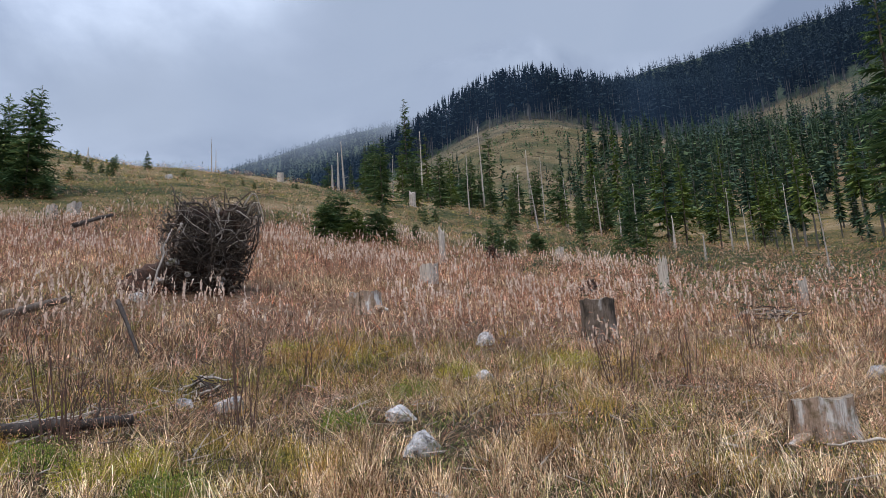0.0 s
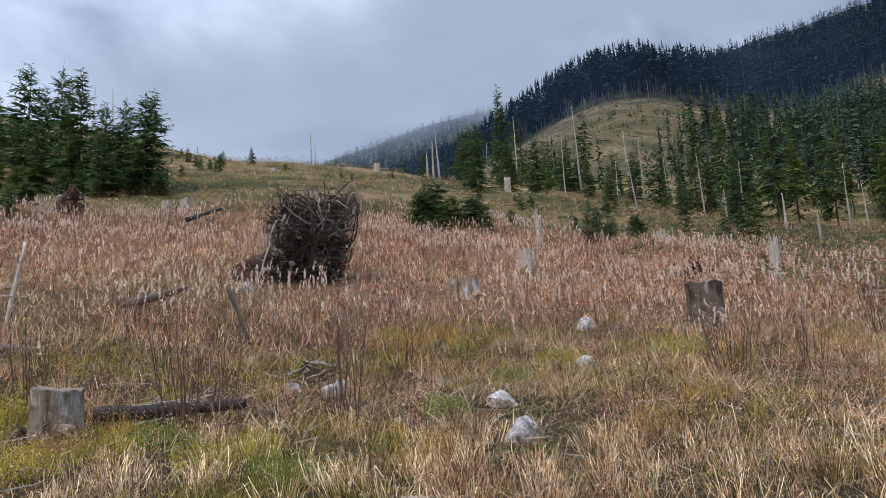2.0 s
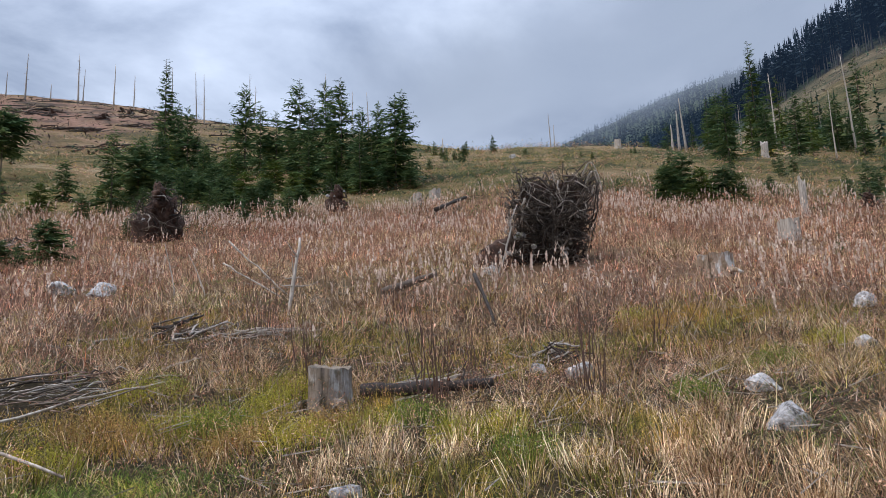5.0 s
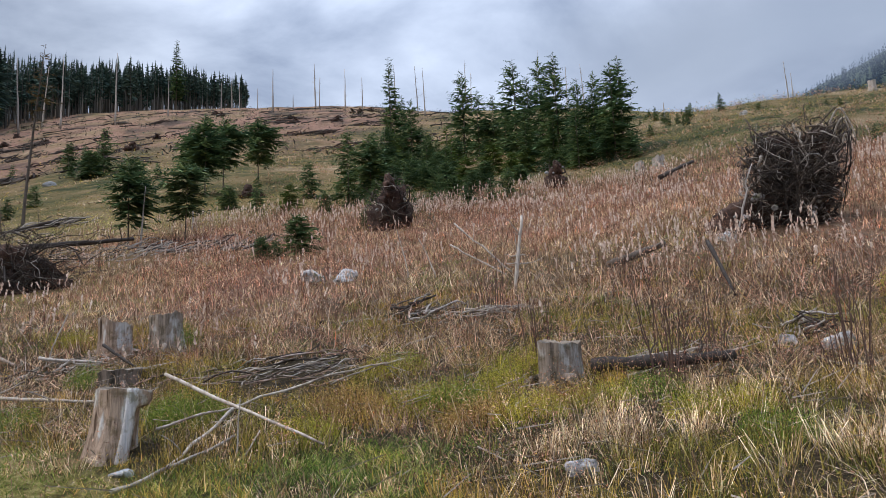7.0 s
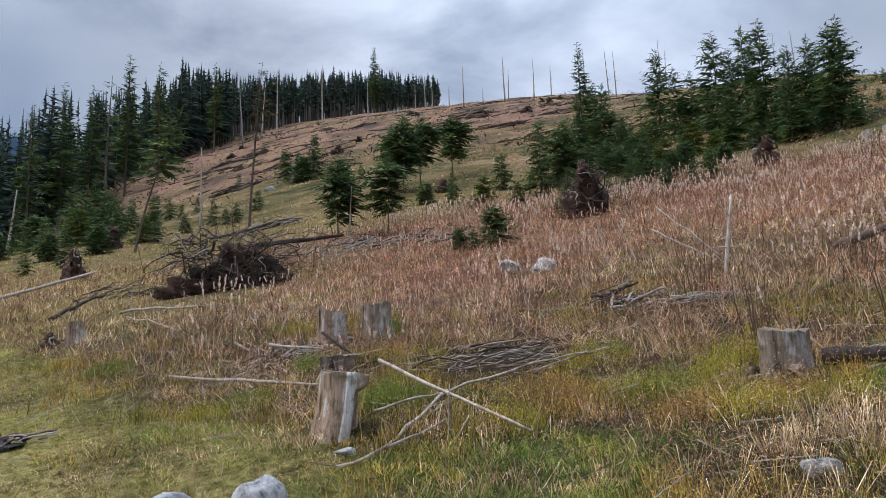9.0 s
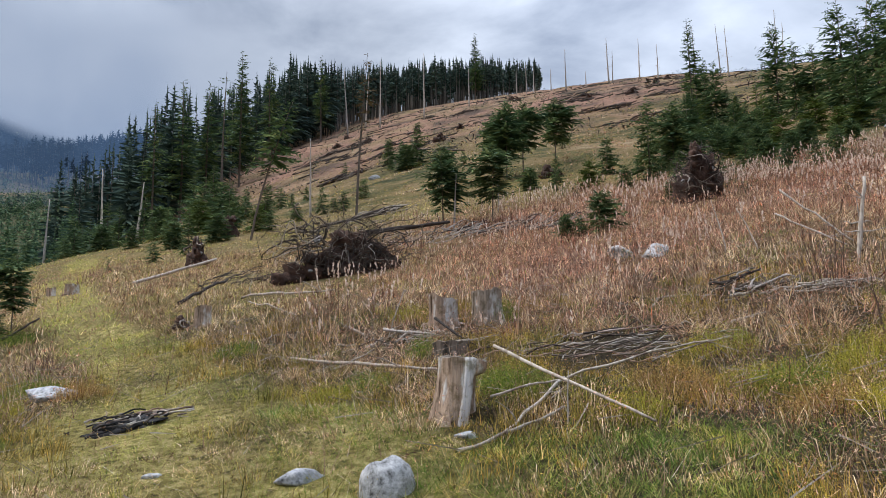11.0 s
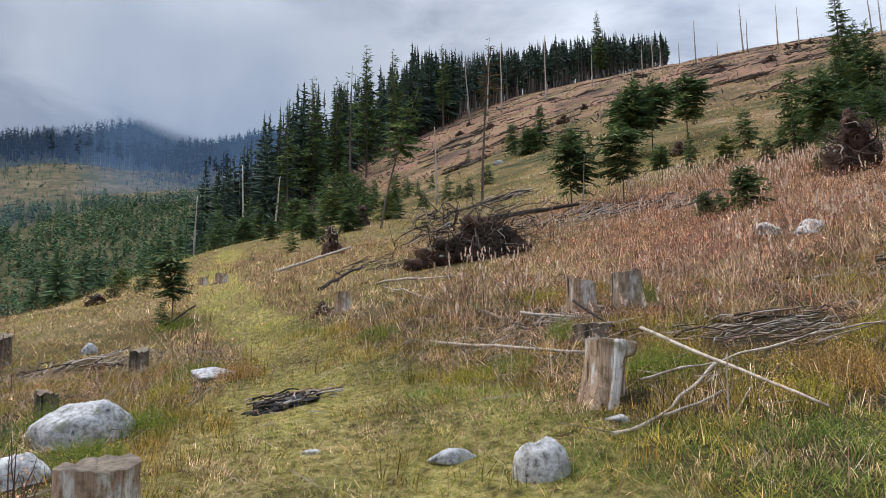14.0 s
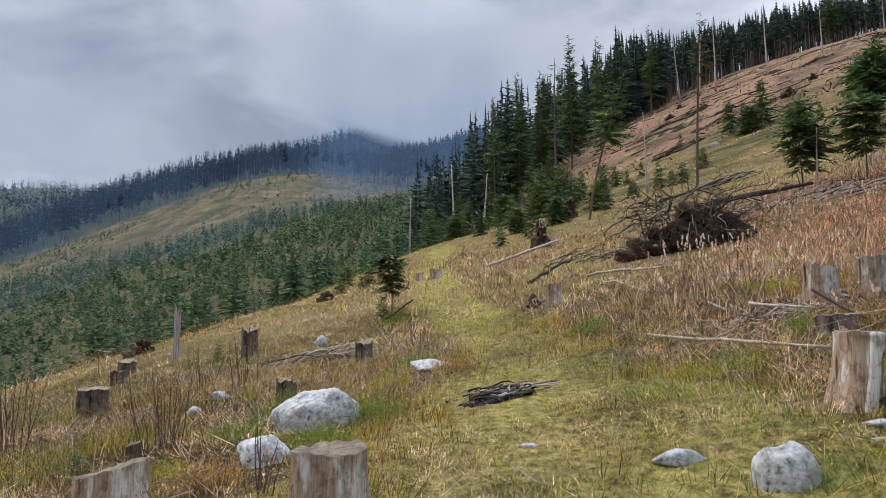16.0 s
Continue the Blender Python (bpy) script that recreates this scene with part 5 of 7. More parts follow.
make_root_plate(88.0, 29.3, 0.9, 1.35, 85, 30, "narrow upturned root plate with torn roots", 0.6, 5, 1, 0.15)
make_root_plate(88.6, 14.2, 0.42, 0.40, 86, 24, "small torn-up root beside a stump", 0.3, 5, 0, 0.25, thin=0.5)
make_root_plate(-10.6, 20.0, 0.8, 0.55, 87, 26, "low torn-up root among dry herbs", 0.4, 0, 1, 0.3, thin=0.7)
make_root_plate(-3.5, 28.0, 0.8, 0.8, 88, 24, "dark torn-up root on the slope", 0.4, 5, 0, 0.1)
make_root_plate(60.5, 47, 1.6, 1.1, 89, 20, "dark torn-up root below the young spruces", 0.8, 5, 0, 0.1)
make_root_plate(85.6, 42, 1.1, 1.5, 90, 20, "leaning dark root plate by the wood", 0.7, 5, 0, 0.1)
make_root_plate(104.5, 25.0, 0.9, 0.45, 91, 22, "low black root at the slope's edge", 0.4, 0, 0, 0.1, thin=0.7)
make_root_plate(117.9, 21.0, 0.8, 0.6, 92, 22, "low black root at the slope's edge", 0.4, 0, 0, 0.1, thin=0.7)
rs_hill = np.random.RandomState(77)
for k in range(16):
    make_root_plate(rs_hill.uniform(50, 80), rs_hill.uniform(95, 215), rs_hill.uniform(1.6, 3.4), rs_hill.uniform(1.2, 2.2), 100 + k, 12, "dark root plate on the bare upper slope", 1.2, 5, 0, 0.1, thin=2.5)

# the crossed poles beside the pale stump
make_pole((-6.42, 3.03, 1.62), (-4.34, 3.30, ground_at(-4.34, 3.30) + 0.10), 0.017, "long straight barkless pole leaning over other poles", M_POLE, 201, bend=0.008)
make_pole(ground_point(59.4, 6.5, 0.16), ground_point(64.6, 5.42, 0.02), 0.015, "forked grey branch leaning on a pole", M_SNAG, 202, bend=0.03, twigs=1)
make_pole(ground_point(65.0, 6.25, 0.10), ground_point(59.4, 6.55, 0.14), 0.013, "short dark-tipped stick under a pole", M_POLE, 203, bend=0.03)
make_pole(ground_point(67.4, 5.2, 0.03), ground_point(59.4, 5.80, 0.12), 0.015, "crooked pale branch in green grass", M_POLE, 204, bend=0.03)
make_pole(ground_point(59.2, 5.62, 0.0), ground_point(59.0, 5.75, 0.40), 0.007, "thin upright dry stick in grass", M_POLE, 205, bend=0.02)
make_pole(ground_point(58.6, 5.66, 0.0), ground_point(57.6, 5.8, 0.14), 0.007, "thin crooked dry stick in grass", M_POLE, 206, bend=0.05)
make_pole(ground_point(60.0, 6.6, 0.10), ground_point(47.4, 8.3, 0.14), 0.013, "long pale branch in the heath", M_POLE, 207, bend=0.03, twigs=2)
make_pole((-9.02, 3.38, 2.02), (-8.17, 3.59, ground_at(-8.17, 3.59) + 0.04), 0.020, "dark slanting stick before the stumps", M_DARKWOOD, 208, bend=0.02)
make_pole(ground_point(80.8, 9.7, 0.05), ground_point(68.6, 7.7, 0.07), 0.022, "long pale fallen stem in short grass", M_POLE, 209, bend=0.015, twigs=2)
make_pole(ground_point(77.5, 8.8, 0.02), ground_point(74.0, 8.9, 0.16), 0.014, "dry grey stick in the grass", M_POLE, 210, bend=0.03)
make_pole(ground_point(73.2, 10.2, 0.0), ground_point(71.9, 10.4, 0.62), 0.011, "thin upright pale stick by stumps", M_POLE, 211, bend=0.02)
make_pole(ground_point(73.5, 10.0, 0.20), ground_point(69.5, 9.6, 0.10), 0.022, "grey split branch on a heap", M_SNAG, 212, bend=0.03, twigs=2)
make_pole(ground_point(92.3, 25.8, 0.1), ground_point(86.5, 26.3, 0.45), 0.06, "long fallen trunk across the slope", M_SNAG, 213, "fallen_tree", bend=0.01, twigs=2)
make_pole(ground_point(89.0, 18.0, 0.05), ground_point(85.6, 20.5, 0.25), 0.05, "broken dead branch in the grass", M_DARKWOOD, 214, bend=0.04, twigs=4)
make_pole(ground_point(75.5, 20.0, 1.0), ground_point(68.5, 21.5, 0.75), 0.075, "thrown dead trunk behind its root plate", M_DARKWOOD, 215, "fallen_tree", bend=0.01, twigs=14, category="log")
make_pole(ground_point(78.8, 36, 0.3), ground_point(72.5, 41, 0.3), 0.07, "grey fallen trunk lying up the slope", M_DARKWOOD, 216, "fallen_tree", bend=0.01, twigs=6, category="log")
make_pole(ground_point(32.8, 7.1, 0.12), ground_point(22.6, 6.95, 0.12), 0.075, "dark rotting log behind dry herbs", M_DARKWOOD, 217, "rotting_log", 10, 0.012, 3, "log")
make_pole(ground_point(31.8, 12.7, 0.14), ground_point(27.6, 13.2, 0.24), 0.085, "grey weathered log in the herbs", M_BARK, 218, "weathered_log", 10, 0.01, 2, "log")
make_pole(ground_point(24.4, 11.2, 0.62), ground_point(22.8, 10.3, 0.05), 0.032, "dark wooden stake leaning in the herbs", M_DARKWOOD, 219, "leaning_stake", bend=0.01)
make_pole(ground_point(100.2, 17.0, 0.1), ground_point(98.0, 17.3, 0.35), 0.03, "dark broken branch by a small spruce", M_DARKWOOD, 220, bend=0.03)
make_pole(ground_point(75.0, 10.6, 0.03), ground_point(84.0, 15.5, 0.1), 0.02, "thin pale stick in the grass", M_POLE, 221, bend=0.03, twigs=3)
make_pole(ground_point(84.5, 17.0, 0.05), ground_point(77.5, 15.0, 0.12), 0.03, "pale crooked dead branch in grass", M_POLE, 222, bend=0.04, twigs=5)
make_pole(ground_point(28.0, 28, 0.4), ground_point(25.5, 30, 0.5), 0.10, "dark log high in the dry herbs", M_DARKWOOD, 223, "weathered_log", bend=0.01, category="log")
make_pole(ground_point(39.0, 12.0, 0.0), ground_point(38.2, 12.2, 1.25), 0.035, "grey dead sapling stem, broken and forked", M_SNAG, 224, "dead_sapling", bend=0.03, twigs=7, category="dead tree")
make_pole(ground_point(43.6, 12.2, 1.15), ground_point(39.2, 12.0, 0.35), 0.016, "bare grey branch leaning from a dead stem", M_SNAG, 225, bend=0.03, twigs=3)
make_pole(ground_point(44.0, 12.4, 0.75), ground_point(39.6, 12.0, 0.30), 0.014, "bare grey branch leaning from a dead stem", M_SNAG, 226, bend=0.03, twigs=2)
make_pole(ground_point(47.5, 13.0, 0.1), ground_point(48.3, 13.3, 1.0), 0.012, "thin dead stem in the herbs", M_POLE, 227, bend=0.03, twigs=2)
make_pole(ground_point(45.3, 13.0, 0.1), ground_point(46.6, 13.3, 0.8), 0.012, "thin dead stem in the herbs", M_POLE, 228, bend=0.03, twigs=2)
make_pole(ground_point(-31.5, 6.2, 0.05), ground_point(-26.5, 5.3, 0.22), 0.012, "pale arching dry branch in the grass", M_POLE, 229, bend=0.05, twigs=1)
make_pole(ground_point(22.6, 14.0, 0.0), ground_point(21.0, 14.2, 1.35), 0.022, "pale bent dead stem by the root plate", M_SNAG, 230, "dead_sapling", bend=0.05, twigs=5, category="dead tree")

make_heap(56.0, 8.6, 2.7, 1.5, 0.16, 66, 301, "flat heap of brown and grey cut branches", [M_POLE, M_CUTSTICK, M_CUTSTICK, M_DARKWOOD, M_SNAG, M_BARK], (0.22, 0.85), (0.005, 0.015), 0.05, 0.36)
make_heap(72.0, 9.8, 1.3, 0.6, 0.14, 26, 302, "loose heap of pale dead branches", [M_POLE, M_SNAG, M_BARK], (0.25, 0.8), (0.006, 0.016), 0.1, 0.9)
make_heap(46.4, 10.9, 1.4, 0.6, 0.2, 46, 303, "heap of split grey bark and branches", [M_SNAG, M_BARK, M_DARKWOOD], (0.2, 0.6), (0.008, 0.030), 0.35, 0.7)
make_heap(41.5, 10.6, 1.2, 0.6, 0.12, 22, 304, "thin heap of dead twigs among herbs", [M_POLE, M_SNAG], (0.4, 0.9), (0.006, 0.016), -0.2, 0.6)
make_heap(18.2, 8.5, 0.7, 0.5, 0.22, 34, 305, "tangle of dark roots and bleached twigs", [M_DARKWOOD, M_SNAG, M_DARKWOOD], (0.12, 0.5), (0.005, 0.020), 0.3, 1.6)
make_heap(67.5, 24.0, 5.5, 1.6, 0.5, 80, 306, "long heap of grey dead branches on the slope", [M_SNAG, M_DARKWOOD, M_POLE], (0.5, 1.5), (0.010, 0.026), 0.0, 0.9)
make_heap(60.3, 23.0, 3.6, 1.2, 0.5, 50, 307, "heap of brown dead branches under a spruce", [M_DARKWOOD, M_SNAG], (0.5, 1.3), (0.010, 0.026), 0.0, 0.9)
make_heap(84.5, 21.5, 2.2, 0.9, 0.4, 44, 308, "heap of dark dead branches beside a root plate", [M_DARKWOOD, M_BARK], (0.3, 1.0), (0.006, 0.02), 0.1, 1.0)
make_heap(-24.0, 15.5, 1.2, 0.6, 0.25, 30, 309, "heap of dead twigs in dry willowherb", [M_SNAG, M_DARKWOOD], (0.4, 0.9), (0.008, 0.02), 0.2, 0.7)
make_heap(27.5, 7.4, 1.0, 0.5, 0.15, 22, 310, "thin heap of bleached twigs on a log", [M_SNAG, M_POLE], (0.3, 0.7), (0.006, 0.014), 0.2, 0.6)
make_heap(105.0, 13.5, 1.8, 0.6, 0.18, 34, 311, "low heap of brown branches on the slope", [M_DARKWOOD, M_POLE], (0.5, 1.3), (0.008, 0.025), 0.5, 0.4)
make_heap(74.0, 40.0, 4.0, 1.2, 0.4, 40, 312, "row of grey dead branches on the slope", [M_SNAG, M_DARKWOOD], (0.8, 2.0), (0.02, 0.05), 0.3, 0.4)
for k in range(22):
    make_heap(rs_hill.uniform(48, 80), rs_hill.uniform(90, 200), rs_hill.uniform(4, 11), 2.5, rs_hill.uniform(0.5, 1.0), 26, 320 + k, "windrow of dark felling waste on the bare slope", [M_DARKWOOD, M_DARKWOOD, M_BARK, M_SOIL], (0.8, 2.6), (0.06, 0.16), rs_hill.uniform(-0.2, 0.3), 0.3)

# burnt-out fire beside the track
def make_fire(az, r):
    m = at_polar(az, r, 0.0, az)
    fire = root("burnt_fire", m, "burnt-out camp fire of black ash and charred sticks", "fire place")
    rs = np.random.RandomState(401)

    def lay(P):
        """Local points moved onto the sloping ground."""
        W = np.array([m @ Vector((p[0], p[1], 0)) for p in P])
        Q = np.array(P, float)
        Q[:, 2] += height(W[:, 0], W[:, 1]) - m.translation.z
        return Q
    for nm, w, deep, h, x, y, mat, lb in [("ash_bed", 0.70, 0.50, 0.045, 0.0, 0.0, M_CHAR, "black ash"), ("grey_ash", 0.30, 0.22, 0.07, 0.10, -0.10, M_ASH, "pale grey ash"), ("charred_log", 0.36, 0.12, 0.075, 0.06, 0.06, M_DARKWOOD, "half-burnt brown log")]:
        V, F = lumpy(0.5, 401 + int(w * 100), 18, (w, deep, h * 2), 0.5)
        V[:, 2] += 0.02 * vnoise(V[:, 0] * 24, V[:, 1] * 24, 402)
        V[:, 0] += x; V[:, 1] += y
        mesh_ob(nm, (lay(V), F), mat, fire, lb, True)
    for k in range(72):
        a, ln = rs.normal(0.25, 0.7), rs.uniform(0.06, 0.34) if k % 3 else rs.uniform(0.03, 0.12)
        c = np.array([rs.normal(0, 0.22), rs.normal(0, 0.12), rs.uniform(0.03, 0.10)])
        d = np.array([math.cos(a), math.sin(a), rs.uniform(-0.12, 0.12)]) * ln * 0.5
        rad = rs.uniform(0.004, 0.012)
        line = lay(wander(c - d, c + d, 6, 0.10, rs))
        mesh_ob("charred_stick" if k % 2 else "stick", tube(line, np.linspace(rad, rad * 0.6, 6), 6), M_CHAR if k % 2 else (M_POLE, M_CUTSTICK, M_BARK, M_CUTSTICK)[k // 2 % 4], fire)
    for k in range(3):  # longer half-burnt ends that stick out of the ash
        y = (-0.06, 0.02, 0.08)[k]
        mesh_ob("stick", tube(lay(wander((0.25, y, 0.07), (0.62, y + 0.06 - 0.03 * k, 0.05), 6, 0.04, rs)), np.linspace(0.013, 0.007, 6), 6), M_POLE if k else M_CUTSTICK, fire)


make_fire(92.0, 7.55)
keep_off(92.0, 7.55, 0.42)

# bare saplings: azimuth, distance, height, width, shoots
for k, (az, r, h, w, n) in enumerate([(26.9, 6.3, 1.05, 0.34, 15), (15.1, 6.4, 0.95, 0.42, 16), (-13.0, 8.5, 0.85, 0.34, 14), (-22.5, 11.4, 1.05, 0.3, 9),
                                      (36.6, 7.9, 0.95, 0.4, 12), (24.0, 7.4, 0.8, 0.35, 9), (40.7, 10.6, 1.1, 0.45, 11), (115.7, 6.9, 0.72, 0.42, 15), (97.7, 12.3, 0.55, 0.36, 9),
                                      (125.1, 8.4, 0.95, 0.4, 13), (109.2, 5.2, 0.45, 0.2, 7), (110.6, 9.7, 0.85, 0.34, 9), (113.4, 10.6, 0.6, 0.3, 8), (30.5, 11.6, 0.8, 0.5, 9), (11.0, 9.0, 0.7, 0.4, 8), (-6.0, 7.2, 0.55, 0.4, 7), (-18.0, 9.0, 0.8, 0.4, 8)]):
    make_sapling(az, r, h, w, n, 501 + k, "clump of bare red-brown sapling shoots", 10 if k % 2 else 26)
for k, (az, r) in enumerate([(22.6, 14.1), (24.0, 9.8), (20.5, 10.4), (-13.6, 17.5), (-23.2, 16.0), (12.0, 10.5), (45.0, 9.5)]):
    make_sapling(az, r, 0.5, 0.5, 7, 541 + k, "low rowan shoots with orange-red leaves", 90, "rowan_shrub")

# ---- young spruces ----
tree_kind("bushy", "bushy young spruce branched to the ground", seed=1, h=2.0, base=0.02, wide=0.33, whorl=0.12, per=8, steps=4, curve=0.55)
tree_kind("bushy_two", "bushy young spruce branched to the ground", seed=2, h=2.0, base=0.02, wide=0.40, whorl=0.12, per=8, steps=4, curve=0.45, thin=0.12)
tree_kind("mound", "low wide spruce bush with dense dark boughs", seed=13, h=1.2, base=0.0, wide=0.62, whorl=0.075, per=11, steps=5, curve=0.42)
tree_kind("mound_two", "low wide spruce bush with dense dark boughs", seed=14, h=1.2, base=0.0, wide=0.50, whorl=0.085, per=10, steps=5, curve=0.5, lean=0.05)
tree_kind("mound_light", "low wide light green spruce bush", M_NEEDLE_LIGHT, seed=15, h=1.2, base=0.0, wide=0.62, whorl=0.085, per=10, steps=5, curve=0.5)
tree_kind("young", "young dark green spruce on the slope", seed=3, h=6.0, base=0.05, wide=0.27, whorl=0.26, per=8, steps=4, thin=0.08, curve=0.65)
tree_kind("young_two", "young dark green spruce on the slope", seed=4, h=6.0, base=0.03, wide=0.27, whorl=0.26, per=8, steps=4, thin=0.15, curve=0.7)
tree_kind("high_crown", "small spruce with bare stem and rounded crown", seed=5, h=3.0, base=0.36, wide=0.34, whorl=0.12, per=9, steps=6, curve=0.5, lean=0.02, dome=0.75)
tree_kind("high_crown_two", "small spruce with bare stem and rounded crown", seed=6, h=3.0, base=0.30, wide=0.32, whorl=0.12, per=9, steps=6, curve=0.5, lean=-0.03, dome=0.6)
tree_kind("tall", "tall narrow dark spruce tree", seed=7, h=18.0, base=0.16, wide=0.15, whorl=0.6, per=8, steps=6, thin=0.15, stub=16)
tree_kind("tall_two", "tall narrow spruce with thin crown", seed=8, h=18.0, base=0.28, wide=0.13, whorl=0.6, per=7, steps=6, thin=0.25, stub=20)
tree_kind("light", "light green spruce at the wood's edge", M_NEEDLE_LIGHT, seed=9, h=9.0, base=0.12, wide=0.2, whorl=0.4, per=7, steps=5, thin=0.2, stub=10)
tree_kind("meagre", "meagre half-dead spruce tree", seed=10, h=9.0, base=0.45, wide=0.13, whorl=0.45, per=5, steps=4, thin=0.5, stub=24)
tree_kind("leaning", "leaning spruce with bare lower stem", seed=11, h=9.0, base=0.52, wide=0.2, whorl=0.34, per=6, steps=6, thin=0.2, lean=0.26, stub=16)
tree_kind("dry", "thin dying spruce with brown crown", M_DRYCROWN, seed=12, h=11.0, base=0.55, wide=0.09, whorl=0.4, per=5, steps=4, thin=0.4, lean=0.06, stub=24)

for key, az, r, h, rz in [("high_crown", 65.0, 26.8, 3.1, 10), ("high_crown_two", 69.0, 27.5, 3.4, 60), ("high_crown_two", 63.9, 49, 5.6, 0), ("high_crown", 64.7, 50, 4.8, 200), ("high_crown", 62.6, 52, 5.4, 90), ("high_crown", 60.0, 58, 5.6, 130),
                          ("bushy", 60.0, 42, 1.9, 40), ("young", 52.7, 34.5, 4.3, 20), ("high_crown_two", 50.9, 33, 3.6, 10), ("bushy_two", 56.0, 42, 2.4, 0)]:
    plant(key, az, r, h, rz)
for key, az, r, h, rz in [("tall", 49.4, 60, 10.4, 5), ("young", 48.4, 62, 7.0, 50), ("young_two", 47.7, 58, 6.2, 100), ("young", 43.4, 64, 8.6, 140), ("young_two", 42.2, 60, 6.4, 200), ("young_two", 40.9, 60, 5.8, 20),
                          ("young", 39.1, 55, 8.2, 80), ("young_two", 38.0, 53, 6.6, 10), ("young", 35.7, 50.5, 8.2, 33), ("young_two", 37.0, 56, 8.0, 77)]:
    plant(key, az, r, h, rz)
for key, az, r, h, rz in [("young", 34.0, 47, 5.8, 120), ("young", 31.3, 44, 6.3, 160), ("young_two", 32.6, 48, 6.0, 60), ("bushy", 32.0, 43.5, 2.2, 0), ("bushy_two", 43.0, 30.2, 1.3, 20), ("bushy", 41.2, 31, 1.3, 60), ("bushy_two", 39.8, 31.8, 1.5, 90),
                          ("mound", 56.6, 19.6, 1.15, 15), ("mound", 59.3, 19.4, 0.72, 45), ("mound_two", 58.2, 19.9, 0.6, 45), ("bushy", 71.2, 86, 5.4, 0)]:
    plant(key, az, r, h, rz)
for key, az, r, h, rz in [("bushy_two", 73.5, 93, 3.8, 30), ("bushy", 72.5, 90, 3.2, 30), ("bushy_two", 46.3, 55, 3.2, 10), ("bushy", 44.8, 50, 2.6, 70), ("bushy_two", 49.0, 46, 2.2, 110), ("bushy", 77.0, 100, 2.2, 0), ("bushy_two", 51.4, 25.4, 0.8, 0), ("bushy", 47.7, 40, 1.8, 160),
                          ("bushy_two", 36.5, 43, 1.6, 60), ("bushy", 45.5, 41, 1.8, 10), ("light", 33.2, 45, 3.2, 0), ("bushy_two", 30.1, 43, 1.8, 200)]:
    plant(key, az, r, h, rz)
rs_skirt = np.random.RandomState(72)
for k, (az, r, h) in enumerate([(46.6, 40, 1.5), (44.8, 39, 1.7), (43.2, 40, 1.8), (41.6, 38, 1.5), (42.6, 35, 1.3), (44.2, 34, 1.2), (39.6, 42, 1.6), (38.2, 44, 1.6), (36.6, 45, 1.5), (35.2, 44, 1.4), (33.6, 43, 1.7), (47.8, 44, 1.8), (49.2, 40, 1.7), (45.6, 46, 2.2), (41.0, 46, 2.2), (38.8, 37, 1.1), (51.2, 38, 1.5),
                                (54.6, 33, 1.1), (57.4, 36, 1.4), (62.0, 40, 1.3), (72.0, 84, 3.2), (80.8, 46, 1.3), (83.6, 43, 1.6), (86.6, 40, 1.6), (89.6, 40, 1.5), (92.6, 44, 1.4), (88.0, 48, 2.4), (90.8, 54, 2.6), (94.6, 52, 1.8), (101.4, 29, 0.9), (103.2, 31, 1.0)]):
    plant(("mound_light" if az < 41 and k % 3 else ("mound", "mound_two", "mound_light", "mound")[k % 4]), az, r, h, rs_skirt.uniform(0, 360))
rs_group = np.random.RandomState(71)
for k in range(26):
    plant(("bushy", "bushy_two", "young", "young_two", "light")[k % 5], rs_group.uniform(31, 51), rs_group.uniform(42, 62), rs_group.uniform(1.6, 4.6), rs_group.uniform(0, 360))
for k in range(14):
    plant(("bushy", "bushy_two", "bushy")[k % 3], rs_group.uniform(36, 60), rs_group.uniform(29, 46), rs_group.uniform(0.8, 1.9), rs_group.uniform(0, 360))
for k in range(16):
    plant(("bushy", "bushy_two")[k % 2], rs_group.uniform(12, 30), rs_group.uniform(55, 90), rs_group.uniform(0.6, 1.6), rs_group.uniform(0, 360))
for k in range(26):
    plant(("young", "light", "young_two", "bushy")[k % 4], rs_group.uniform(-16, 7), rs_group.uniform(62, 105), rs_group.uniform(2.5, 7.5), rs_group.uniform(0, 360), group="spruces before the hollow")
for k in range(30):
    plant(("young", "bushy", "young_two", "bushy_two", "light")[k % 5], rs_group.uniform(82, 99), rs_group.uniform(48, 88), rs_group.uniform(1.4, 4.4), rs_group.uniform(0, 360), group="spruces below the wood")
for k in range(16):
    plant(("bushy", "bushy_two")[k % 2], rs_group.uniform(58, 90), rs_group.uniform(48, 110), rs_group.uniform(0.8, 2.4), rs_group.uniform(0, 360))
# shrubs and spruces on the brow and in front of the hollow
for key, az, r, h, rz in [("mound", 9.8, 28.2, 1.6, 0), ("mound_two", 8.6, 28.8, 2.1, 50), ("mound_light", 7.2, 28.6, 1.5, 90), ("mound", 5.6, 29.5, 1.5, 130), ("mound_light", 4.6, 29.6, 1.2, 40), ("bushy", 9.2, 29.0, 2.2, 70), ("mound_light", 8.0, 27.6, 0.9, 10), ("mound_two", -4.9, 29.4, 0.9, 0), ("mound", -7.0, 33, 1.1, 0), ("mound_two", 2.6, 33, 0.9, 20), ("bushy", 13.5, 31, 0.95, 0), ("young_two", -10.8, 45, 2.8, 0),
                          ("bushy_two", -5.3, 33, 1.0, 70), ("bushy", -4.2, 34, 1.2, 10), ("bushy", -13.5, 36.5, 1.9, 100), ("light", -15.5, 39, 3.4, 0)]:
    plant(key, az, r, h, rz)
